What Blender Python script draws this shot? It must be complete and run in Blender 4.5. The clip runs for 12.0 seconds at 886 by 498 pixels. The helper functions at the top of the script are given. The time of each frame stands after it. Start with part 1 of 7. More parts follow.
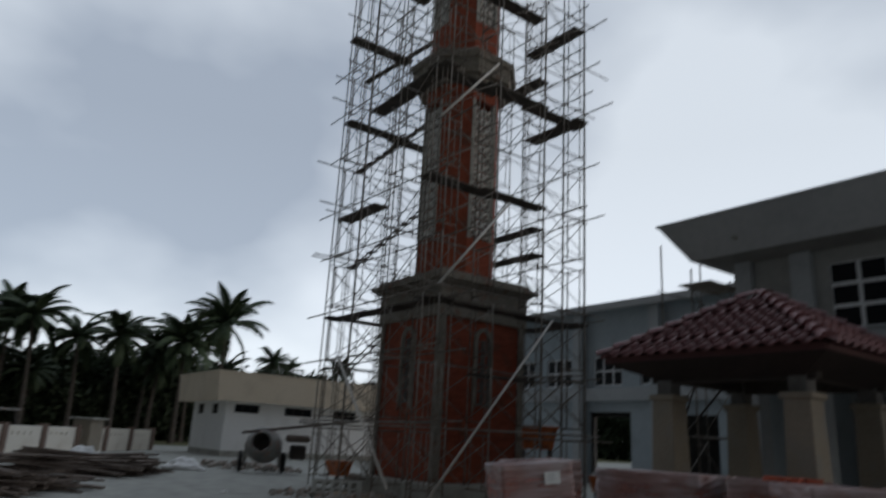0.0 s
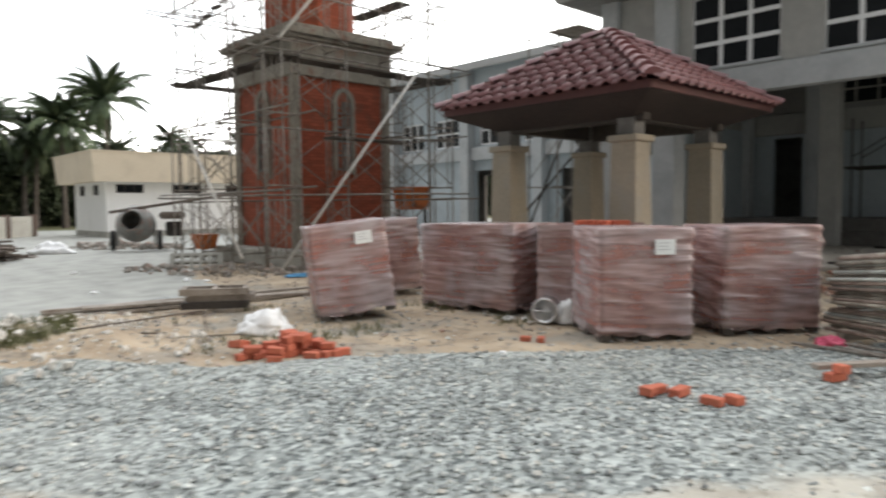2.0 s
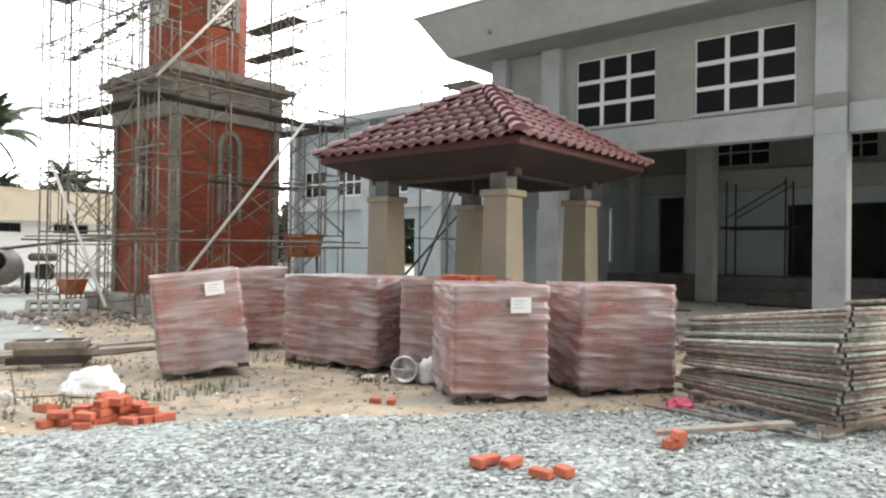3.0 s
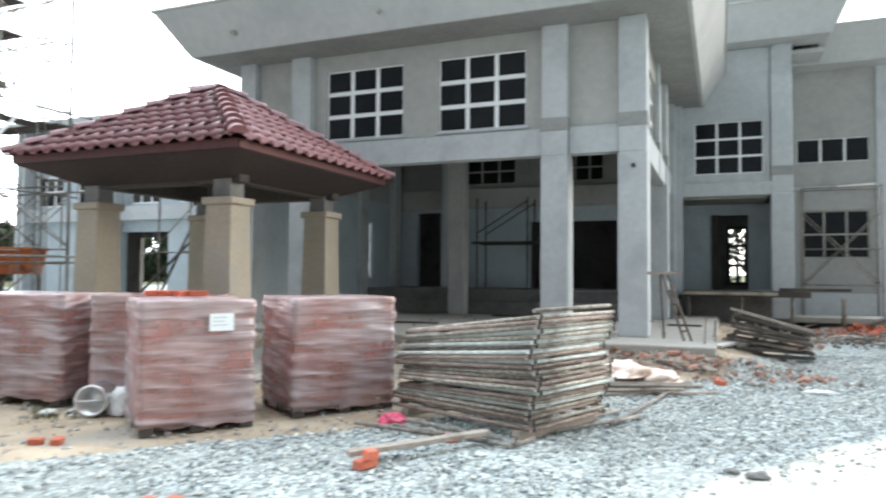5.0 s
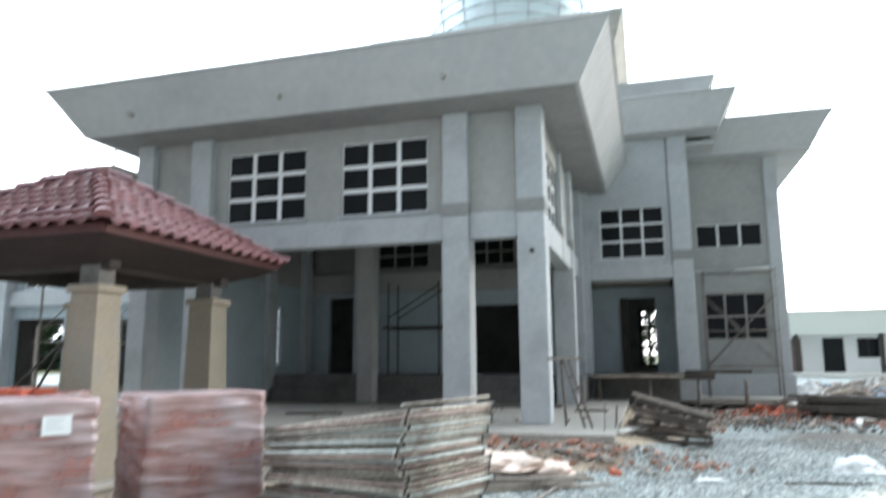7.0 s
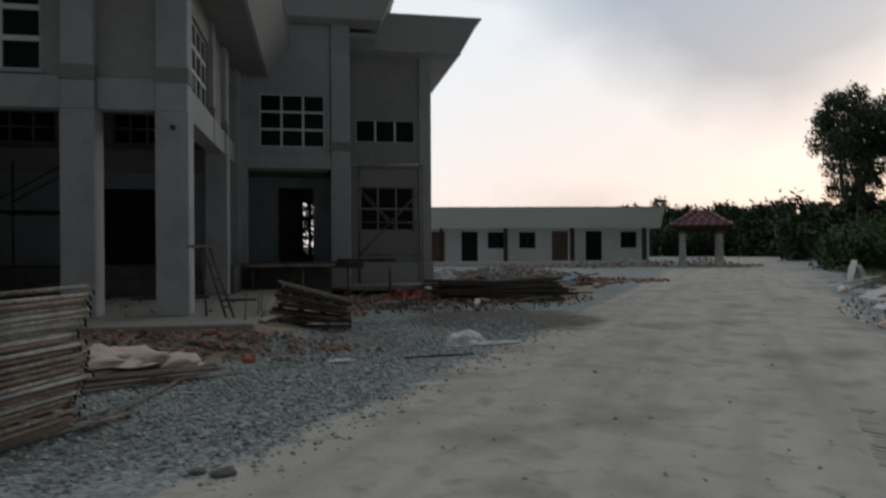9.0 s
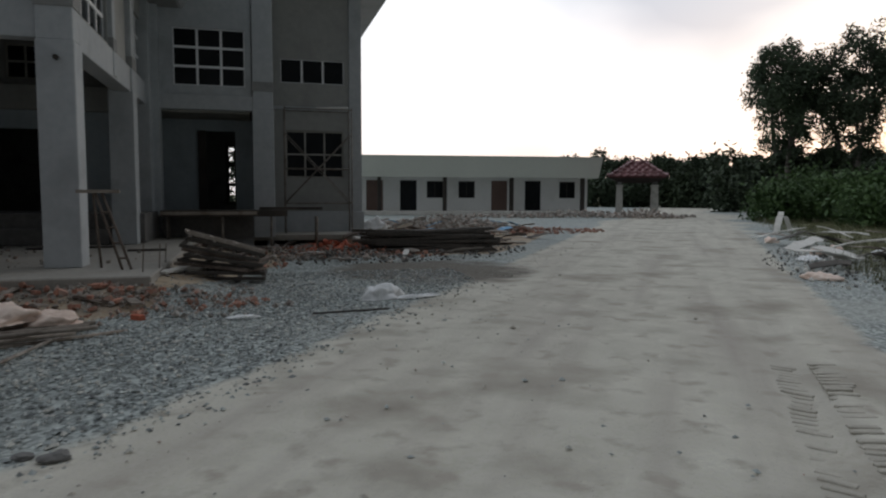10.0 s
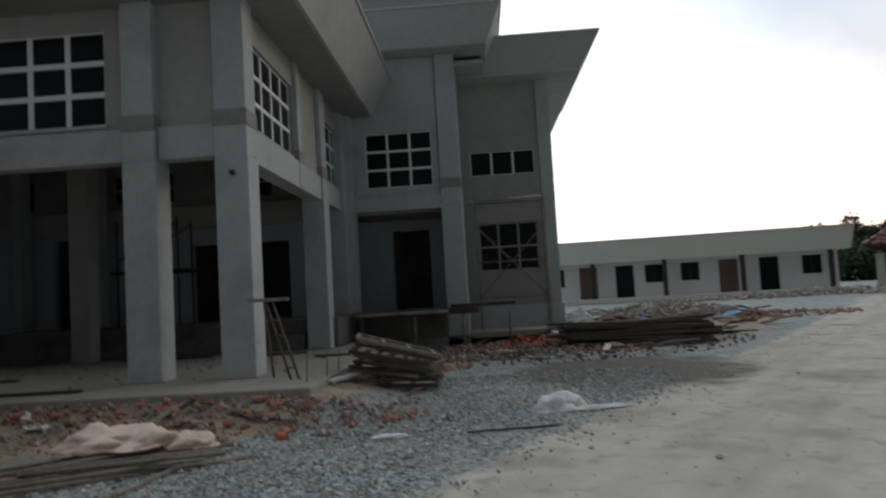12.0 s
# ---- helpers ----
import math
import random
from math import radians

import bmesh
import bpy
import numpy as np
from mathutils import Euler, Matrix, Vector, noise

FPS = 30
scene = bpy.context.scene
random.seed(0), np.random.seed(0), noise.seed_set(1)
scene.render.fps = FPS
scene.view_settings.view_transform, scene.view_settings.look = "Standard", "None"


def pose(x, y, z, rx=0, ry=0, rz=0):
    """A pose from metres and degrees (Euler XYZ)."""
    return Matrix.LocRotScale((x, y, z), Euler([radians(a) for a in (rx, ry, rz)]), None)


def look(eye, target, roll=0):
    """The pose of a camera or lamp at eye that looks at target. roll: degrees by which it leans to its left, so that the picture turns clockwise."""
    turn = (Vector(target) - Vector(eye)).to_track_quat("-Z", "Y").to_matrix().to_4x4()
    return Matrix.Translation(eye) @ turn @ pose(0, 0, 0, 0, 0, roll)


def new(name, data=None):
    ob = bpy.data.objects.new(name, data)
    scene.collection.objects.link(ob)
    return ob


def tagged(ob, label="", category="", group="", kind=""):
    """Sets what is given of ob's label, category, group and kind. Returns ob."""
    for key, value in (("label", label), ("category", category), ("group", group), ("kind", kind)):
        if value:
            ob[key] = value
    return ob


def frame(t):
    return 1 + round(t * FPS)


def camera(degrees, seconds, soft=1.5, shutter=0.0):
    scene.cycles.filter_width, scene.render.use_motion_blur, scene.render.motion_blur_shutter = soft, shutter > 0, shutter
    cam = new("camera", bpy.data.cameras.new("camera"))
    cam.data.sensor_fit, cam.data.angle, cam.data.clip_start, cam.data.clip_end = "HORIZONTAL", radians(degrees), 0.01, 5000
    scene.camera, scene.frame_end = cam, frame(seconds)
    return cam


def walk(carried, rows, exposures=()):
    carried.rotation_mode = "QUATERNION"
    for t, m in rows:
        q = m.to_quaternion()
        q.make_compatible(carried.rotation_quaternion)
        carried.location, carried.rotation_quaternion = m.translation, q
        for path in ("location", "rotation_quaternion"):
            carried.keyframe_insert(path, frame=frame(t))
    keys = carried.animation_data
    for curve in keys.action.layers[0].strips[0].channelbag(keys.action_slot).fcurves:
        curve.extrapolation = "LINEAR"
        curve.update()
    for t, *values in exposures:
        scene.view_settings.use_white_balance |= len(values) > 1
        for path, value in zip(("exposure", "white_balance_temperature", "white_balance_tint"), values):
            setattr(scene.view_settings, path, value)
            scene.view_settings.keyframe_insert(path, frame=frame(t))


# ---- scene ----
cam = camera(65.6, 12.0, soft=2.1, shutter=0.5)
PATH = [
    (0, (0.31, -0.179, 1.475), (-1.251, 0.951, 2.009), 3.2),
    (0.5, (0.164, 0.425, 1.408), (-1.547, 1.421, 1.692), 0.3),
    (1, (0.428, 0.731, 1.376), (-1.328, 1.689, 1.374), 0.7),
    (1.5, (0.455, 1.125, 1.404), (-1.176, 2.282, 1.372), 2.4),
    (2, (0.576, 1.53, 1.449), (-0.883, 2.893, 1.324), -0.6),
    (2.5, (0.751, 1.93, 1.506), (-0.547, 3.449, 1.434), 0.1),
    (2.7, (0.775, 2.052, 1.512), (-0.514, 3.581, 1.488), 0.5),
    (4.3, (1.119, 2.72, 1.47), (0.009, 4.381, 1.559), 1.4),
    (4.5, (1.187, 2.747, 1.481), (0.214, 4.492, 1.555), 0.5),
    (5, (1.207, 2.99, 1.467), (0.457, 4.842, 1.536), 0.4),
    (5.5, (1.299, 3.182, 1.468), (0.725, 5.096, 1.554), 0.0),
    (6, (1.446, 3.335, 1.466), (0.82, 5.234, 1.517), -0.5),
    (6.5, (1.583, 3.42, 1.495), (0.954, 5.314, 1.625), 0.4),
    (7, (1.656, 3.41, 1.546), (1.102, 5.307, 1.853), -0.4),
    (7.2, (1.708, 3.386, 1.554), (1.276, 5.295, 1.963), -0.7),
    (8.8, (1.972, 3.796, 1.471), (2.302, 5.767, 1.537), 0.3),
    (9, (2.036, 3.872, 1.472), (2.4, 5.838, 1.463), -0.3),
    (9.5, (2.306, 4.133, 1.452), (2.759, 6.078, 1.345), 0.4),
    (10, (2.522, 4.422, 1.447), (3.045, 6.346, 1.291), 0.2),
    (10.5, (2.746, 4.723, 1.458), (3.276, 6.647, 1.323), -1.2),
    (11, (3.003, 5.025, 1.444), (3.356, 6.991, 1.352), -1.0),
    (11.5, (3.201, 5.325, 1.43), (3.294, 7.323, 1.448), -0.4),
    (12, (3.383, 5.65, 1.461), (3.279, 7.644, 1.584), -3.3),
]
EXPOSURES = [(0, -1.5, 5950, 9), (0.5, -1.0, 6050, 10), (1.0, -0.3, 6350, 10), (1.5, 0.24, 6600, 10.5), (2.0, 0.84, 6750, 10.5), (2.5, 1.25, 6750, 10), (4.5, 1.68, 6250, 7), (5.5, 1.87, 5930, 5), (6.5, 1.85, 5900, 5), (7.0, 1.64, 5880, 5), (7.2, 0.95, 5900, 5.5), (8.8, -1.38, 6230, 9), (9.0, -1.36, 6230, 9), (9.5, -1.14, 6200, 9.5), (10.0, -0.92, 6200, 9.5), (10.5, -1.0, 6200, 9.5), (11.0, -1.06, 6200, 9.5), (12, -0.68, 6270, 9)]
walk(cam, [(t, look(eye, target, roll)) for t, eye, target, roll in PATH], EXPOSURES)

# ---- world and light ----
world = bpy.data.worlds.new("evening_sky")
scene.world = world
world.use_nodes = True
wn, wl = world.node_tree.nodes, world.node_tree.links
wn.clear()
SUN_AZ, SUN_EL = radians(58), radians(10)
sky = wn.new("ShaderNodeTexSky")
sky.sky_type, sky.sun_disc = "NISHITA", False
sky.sun_elevation, sky.sun_rotation = SUN_EL, SUN_AZ
sky.dust_density = 2.0
tc = wn.new("ShaderNodeTexCoord")
mp = wn.new("ShaderNodeMapping")
mp.inputs["Scale"].default_value = (1.0, 1.0, 1.7)
mp.inputs["Location"].default_value = (0.35, 0.1, 0.0)
wl.new(tc.outputs["Generated"], mp.inputs["Vector"])
cn = wn.new("ShaderNodeTexNoise")
cn.inputs["Scale"].default_value, cn.inputs["Detail"].default_value, cn.inputs["Roughness"].default_value = 1.7, 5.0, 0.42
wl.new(mp.outputs["Vector"], cn.inputs["Vector"])
cr = wn.new("ShaderNodeValToRGB")
cr.color_ramp.elements[0].position, cr.color_ramp.elements[0].color = 0.41, (4.8, 5.15, 5.7, 1)
cr.color_ramp.elements[1].position, cr.color_ramp.elements[1].color = 0.58, (9.3, 9.45, 9.5, 1)
sepc = wn.new("ShaderNodeSeparateXYZ")
wl.new(tc.outputs["Generated"], sepc.inputs[0])
veil = wn.new("ShaderNodeMapRange")
veil.inputs["From Min"].default_value, veil.inputs["From Max"].default_value = 0.02, 0.42
veil.inputs["To Min"].default_value, veil.inputs["To Max"].default_value = 0.13, -0.03
wl.new(sepc.outputs["Z"], veil.inputs["Value"])
cloud = wn.new("ShaderNodeMath")
wl.new(cn.outputs["Fac"], cloud.inputs[0])
wl.new(veil.outputs["Result"], cloud.inputs[1])
wl.new(cloud.outputs[0], cr.inputs["Fac"])
mixs = wn.new("ShaderNodeMix")
mixs.data_type = "RGBA"
mixs.inputs["Factor"].default_value = 0.86
wl.new(sky.outputs["Color"], mixs.inputs["A"])
wl.new(cr.outputs["Color"], mixs.inputs["B"])
dot = wn.new("ShaderNodeVectorMath")
dot.operation = "DOT_PRODUCT"
dot.inputs[1].default_value = (-0.42, 0.89, 0.15)
wl.new(tc.outputs["Generated"], dot.inputs[0])
glow = wn.new("ShaderNodeMapRange")
glow.inputs["From Min"].default_value, glow.inputs["From Max"].default_value = -0.5, 0.35
glow.inputs["To Min"].default_value, glow.inputs["To Max"].default_value = 0.2, 2.5
wl.new(dot.outputs["Value"], glow.inputs["Value"])
sc_sky = wn.new("ShaderNodeVectorMath")
sc_sky.operation = "SCALE"
wl.new(mixs.outputs["Result"], sc_sky.inputs[0])
sepz = wn.new("ShaderNodeSeparateXYZ")
wl.new(tc.outputs["Generated"], sepz.inputs[0])
low = wn.new("ShaderNodeMapRange")
low.inputs["From Min"].default_value, low.inputs["From Max"].default_value = 0.0, 0.4
low.inputs["To Min"].default_value, low.inputs["To Max"].default_value = 1.25, 1.0
wl.new(sepz.outputs["Z"], low.inputs["Value"])
both = wn.new("ShaderNodeMath")
both.operation = "MULTIPLY"
wl.new(glow.outputs["Result"], both.inputs[0])
wl.new(low.outputs["Result"], both.inputs[1])
wl.new(both.outputs[0], sc_sky.inputs["Scale"])
# rosy band low in the sky towards the setting sun
rose = wn.new("ShaderNodeVectorMath")
rose.operation = "DOT_PRODUCT"
rose.inputs[1].default_value = (math.sin(radians(33)), math.cos(radians(33)), -0.9)
wl.new(tc.outputs["Generated"], rose.inputs[0])
rose_r = wn.new("ShaderNodeMapRange")
rose_r.inputs["From Min"].default_value, rose_r.inputs["From Max"].default_value = 0.62, 1.0
rose_r.inputs["To Max"].default_value = 0.75
wl.new(rose.outputs["Value"], rose_r.inputs["Value"])
tint = wn.new("ShaderNodeMix")
tint.data_type, tint.blend_type = "RGBA", "MULTIPLY"
tint.inputs["B"].default_value = (1.0, 0.71, 0.57, 1)
wl.new(rose_r.outputs["Result"], tint.inputs["Factor"])
wl.new(sc_sky.outputs["Vector"], tint.inputs["A"])
bg = wn.new("ShaderNodeBackground")
bg.inputs["Strength"].default_value = 0.1
wl.new(tint.outputs["Result"], bg.inputs["Color"])
wo = wn.new("ShaderNodeOutputWorld")
wl.new(bg.outputs["Background"], wo.inputs["Surface"])

sun_data = bpy.data.lights.new("sun", "SUN")
sun_data.energy, sun_data.angle, sun_data.color = 0.5, radians(22), (1.0, 0.9, 0.78)
sun = new("sun", sun_data)
sun_dir = Vector((math.sin(SUN_AZ) * math.cos(SUN_EL), math.cos(SUN_AZ) * math.cos(SUN_EL), math.sin(SUN_EL)))
sun.matrix_world = look(sun_dir * 60, (0, 0, 0))


# ---- materials ----
def material(name, base, base2, rough=0.85, metal=0.0, big=0.6, fine=25.0, bump=0.25, stain=None, stain_amount=0.3, spec=0.4, random_tint=0.0, stretch=None, bump_dist=0.01):
    """Two scales of colour noise, optional stains, fine relief and a shift of value from piece to piece."""
    m = bpy.data.materials.new(name)
    m.use_nodes = True
    n, l = m.node_tree.nodes, m.node_tree.links
    b = n["Principled BSDF"]
    b.inputs["Roughness"].default_value, b.inputs["Metallic"].default_value = rough, metal
    b.inputs["Specular IOR Level"].default_value = spec
    tex = n.new("ShaderNodeTexCoord")
    vec = tex.outputs["Object"]
    if stretch:
        mm = n.new("ShaderNodeMapping")
        mm.inputs["Scale"].default_value = stretch
        l.new(vec, mm.inputs["Vector"])
        vec = mm.outputs["Vector"]
    a = n.new("ShaderNodeTexNoise")
    a.inputs["Scale"].default_value, a.inputs["Detail"].default_value = big, 5
    c = n.new("ShaderNodeTexNoise")
    c.inputs["Scale"].default_value, c.inputs["Detail"].default_value = fine, 6
    for t in (a, c):
        l.new(vec, t.inputs["Vector"])
    s = n.new("ShaderNodeMath")
    s.operation = "MULTIPLY_ADD"
    s.inputs[1].default_value = 0.45
    l.new(c.outputs["Fac"], s.inputs[0])
    s2 = n.new("ShaderNodeMath")
    s2.operation = "MULTIPLY"
    s2.inputs[1].default_value = 0.55
    l.new(a.outputs["Fac"], s2.inputs[0])
    l.new(s2.outputs[0], s.inputs[2])
    r = n.new("ShaderNodeMapRange")
    r.inputs["From Min"].default_value, r.inputs["From Max"].default_value = 0.36, 0.64
    l.new(s.outputs[0], r.inputs["Value"])
    mix = n.new("ShaderNodeMix")
    mix.data_type = "RGBA"
    mix.inputs["A"].default_value, mix.inputs["B"].default_value = (*base, 1), (*base2, 1)
    l.new(r.outputs["Result"], mix.inputs["Factor"])
    col = mix.outputs["Result"]
    if stain:
        d = n.new("ShaderNodeTexNoise")
        d.inputs["Scale"].default_value, d.inputs["Detail"].default_value = big * 2.3, 7
        l.new(vec, d.inputs["Vector"])
        dr = n.new("ShaderNodeMapRange")
        dr.inputs["From Min"].default_value, dr.inputs["From Max"].default_value = 0.52, 0.72
        dr.inputs["To Max"].default_value = stain_amount
        l.new(d.outputs["Fac"], dr.inputs["Value"])
        m2 = n.new("ShaderNodeMix")
        m2.data_type = "RGBA"
        m2.inputs["B"].default_value = (*stain, 1)
        l.new(dr.outputs["Result"], m2.inputs["Factor"])
        l.new(col, m2.inputs["A"])
        col = m2.outputs["Result"]
    if random_tint:
        o = n.new("ShaderNodeObjectInfo")
        g = n.new("ShaderNodeNewGeometry")
        ad = n.new("ShaderNodeMath")
        ad.operation = "ADD"
        l.new(o.outputs["Random"], ad.inputs[0])
        l.new(g.outputs["Random Per Island"], ad.inputs[1])
        h = n.new("ShaderNodeHueSaturation")
        mr = n.new("ShaderNodeMapRange")
        mr.inputs["From Max"].default_value = 2.0
        mr.inputs["To Min"].default_value, mr.inputs["To Max"].default_value = 1 - random_tint, 1 + random_tint
        l.new(ad.outputs[0], mr.inputs["Value"])
        l.new(mr.outputs["Result"], h.inputs["Value"])
        l.new(col, h.inputs["Color"])
        col = h.outputs["Color"]
    l.new(col, b.inputs["Base Color"])
    if bump:
        bp = n.new("ShaderNodeBump")
        bp.inputs["Strength"].default_value, bp.inputs["Distance"].default_value = bump, bump_dist
        l.new(c.outputs["Fac"], bp.inputs["Height"])
        l.new(bp.outputs["Normal"], b.inputs["Normal"])
    return m


def brick_material(name, c1, c2, mortar, width, height):
    """Brickwork seen from afar: courses, mortar, patches of plaster dust."""
    m = material(name, c1, c2, 0.9, 0, 0.9, 20, 0.2, (0.16, 0.085, 0.06), 0.75)
    n, l = m.node_tree.nodes, m.node_tree.links
    b = n["Principled BSDF"]
    g = n.new("ShaderNodeNewGeometry")
    sx = n.new("ShaderNodeSeparateXYZ")
    l.new(g.outputs["Position"], sx.inputs[0])
    ad = n.new("ShaderNodeMath")
    l.new(sx.outputs["X"], ad.inputs[0])
    l.new(sx.outputs["Y"], ad.inputs[1])
    cx = n.new("ShaderNodeCombineXYZ")
    l.new(ad.outputs[0], cx.inputs["X"])
    l.new(sx.outputs["Z"], cx.inputs["Y"])
    br = n.new("ShaderNodeTexBrick")
    br.inputs["Scale"].default_value = 1
    br.inputs["Brick Width"].default_value, br.inputs["Row Height"].default_value = width, height
    br.inputs["Mortar Size"].default_value, br.inputs["Mortar Smooth"].default_value = 0.007, 0.3
    br.inputs["Color1"].default_value, br.inputs["Color2"].default_value = (1, 1, 1, 1), (0.72, 0.72, 0.72, 1)
    br.inputs["Mortar"].default_value = (*mortar, 1)
    l.new(cx.outputs[0], br.inputs["Vector"])
    old = b.inputs["Base Color"].links[0].from_socket
    mu = n.new("ShaderNodeMix")
    mu.data_type, mu.blend_type = "RGBA", "MULTIPLY"
    mu.inputs["Factor"].default_value = 1
    l.new(old, mu.inputs["A"])
    l.new(br.outputs["Color"], mu.inputs["B"])
    l.new(mu.outputs["Result"], b.inputs["Base Color"])
    return m


M_PLASTER = material("cement_plaster", (0.42, 0.45, 0.465), (0.52, 0.54, 0.55), 0.9, 0, 0.6, 9, 0.15, (0.30, 0.31, 0.32), 0.5)
M_RENDER = material("rough_cement_render", (0.34, 0.345, 0.33), (0.42, 0.42, 0.40), 0.92, 0, 0.45, 7, 0.2, (0.27, 0.27, 0.26), 0.5)
# damp joint patches; the same dark tone paints shade under the porch roof
M_PATCH = material("damp_cement_and_porch_shade", (0.25, 0.255, 0.25), (0.33, 0.33, 0.32), 0.92, 0, 2.0, 12, 0.3)
M_FASCIA = material("smooth_cement_render", (0.41, 0.425, 0.43), (0.49, 0.50, 0.50), 0.85, 0, 0.35, 6, 0.1, (0.30, 0.31, 0.32), 0.4)
M_RAW = material("raw_concrete", (0.30, 0.30, 0.27), (0.42, 0.41, 0.37), 0.95, 0, 1.2, 18, 0.4, (0.18, 0.18, 0.15), 0.6)
M_FLOOR = material("dusty_concrete_slab", (0.30, 0.285, 0.255), (0.41, 0.385, 0.34), 0.9, 0, 0.7, 14, 0.3, (0.30, 0.27, 0.23), 0.5)
M_INNER = material("pale_blue_grey_wall", (0.40, 0.46, 0.50), (0.48, 0.54, 0.57), 0.9, 0, 0.5, 8, 0.1, (0.30, 0.33, 0.35), 0.4)
M_WHITE = material("white_paint", (0.78, 0.78, 0.76), (0.84, 0.84, 0.82), 0.7, 0, 0.4, 12, 0.05, (0.6, 0.6, 0.56), 0.35)
M_FENCE = material("cream_white_wall_paint", (0.76, 0.72, 0.63), (0.83, 0.79, 0.71), 0.8, 0, 0.5, 12, 0.05, (0.55, 0.49, 0.40), 0.5)
M_CREAM = material("cream_paint", (0.62, 0.53, 0.40), (0.68, 0.59, 0.46), 0.75, 0, 0.4, 12, 0.05, (0.45, 0.38, 0.28), 0.4)
M_BEAM2 = material("grey_green_fascia_paint", (0.62, 0.64, 0.57), (0.68, 0.70, 0.63), 0.7, 0, 0.3, 8, 0.05)
M_FRAME = material("white_aluminium", (0.80, 0.82, 0.83), (0.86, 0.87, 0.88), 0.45, 0, 1, 30, 0.03)
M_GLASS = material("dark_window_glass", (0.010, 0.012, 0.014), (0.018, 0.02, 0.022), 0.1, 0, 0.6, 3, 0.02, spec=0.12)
M_DOOR = material("brown_door_panel", (0.13, 0.085, 0.07), (0.18, 0.12, 0.10), 0.6, 0, 1, 15, 0.1)
# stained timber; the shaded veranda posts of the row borrow this colour
M_DARK = material("dark_stained_timber_and_shade", (0.035, 0.03, 0.028), (0.07, 0.06, 0.05), 0.85, 0, 1.5, 20, 0.3)
M_MAROON = material("maroon_painted_board", (0.07, 0.026, 0.026), (0.10, 0.036, 0.034), 0.7, 0, 1, 15, 0.1)
M_TILE = material("glazed_maroon_roof_tile", (0.15, 0.05, 0.055), (0.21, 0.088, 0.088), 0.45, 0, 2.0, 14, 0.15, (0.31, 0.22, 0.2), 0.5, spec=0.5, random_tint=0.28)
M_POST = material("tan_plaster_post", (0.27, 0.24, 0.19), (0.35, 0.305, 0.24), 0.9, 0, 1.2, 16, 0.25, (0.28, 0.27, 0.24), 0.7)
M_BRICK = material("orange_clay_brick", (0.40, 0.10, 0.06), (0.53, 0.165, 0.095), 0.85, 0, 6, 40, 0.3, (0.36, 0.10, 0.06), 0.5, random_tint=0.3)
M_TOWER = brick_material("red_brick_wall", (0.27, 0.065, 0.036), (0.43, 0.115, 0.06), (0.66, 0.58, 0.5), 0.24, 0.085)
M_PIPE = material("cement_spattered_steel_pipe", (0.13, 0.11, 0.095), (0.35, 0.325, 0.285), 0.7, 0.15, 4, 25, 0.3, (0.12, 0.07, 0.05), 0.7, random_tint=0.3)
M_FRAMEPIPE = material("weathered_scaffold_frame_pipe", (0.12, 0.095, 0.08), (0.46, 0.43, 0.36), 0.75, 0.1, 3, 30, 0.35, (0.14, 0.07, 0.05), 0.8, random_tint=0.55)
M_PLANK = material("dark_scaffold_plank", (0.05, 0.045, 0.04), (0.11, 0.095, 0.08), 0.9, 0, 2, 20, 0.3)
M_TIMBER = material("grey_weathered_timber", (0.20, 0.17, 0.14), (0.34, 0.30, 0.26), 0.9, 0, 2.0, 22, 0.4, (0.11, 0.08, 0.06), 0.6, random_tint=0.35)
M_REDWOOD = material("old_brown_plank", (0.10, 0.078, 0.064), (0.22, 0.18, 0.15), 0.9, 0, 2, 22, 0.4, (0.08, 0.05, 0.04), 0.6, random_tint=0.35)
M_PALE = material("pale_board", (0.60, 0.58, 0.53), (0.72, 0.70, 0.66), 0.85, 0, 2, 18, 0.2, (0.40, 0.37, 0.32), 0.5, random_tint=0.15)
M_SACK = material("white_woven_sack", (0.72, 0.73, 0.73), (0.84, 0.84, 0.83), 0.7, 0, 2.5, 30, 0.5, (0.5, 0.48, 0.44), 0.5)
M_PINK = material("pale_pink_plastic_sheet", (0.74, 0.56, 0.46), (0.86, 0.72, 0.62), 0.5, 0, 2.5, 18, 0.5, (0.5, 0.35, 0.28), 0.4)
M_RUBBLE = material("mixed_rubble", (0.25, 0.23, 0.205), (0.47, 0.435, 0.39), 0.95, 0, 4, 30, 0.5, (0.42, 0.16, 0.09), 0.6, random_tint=0.45)
M_REDRUB = material("broken_red_brick", (0.34, 0.15, 0.10), (0.48, 0.27, 0.20), 0.95, 0, 4, 30, 0.4, (0.42, 0.37, 0.32), 0.8, random_tint=0.5)


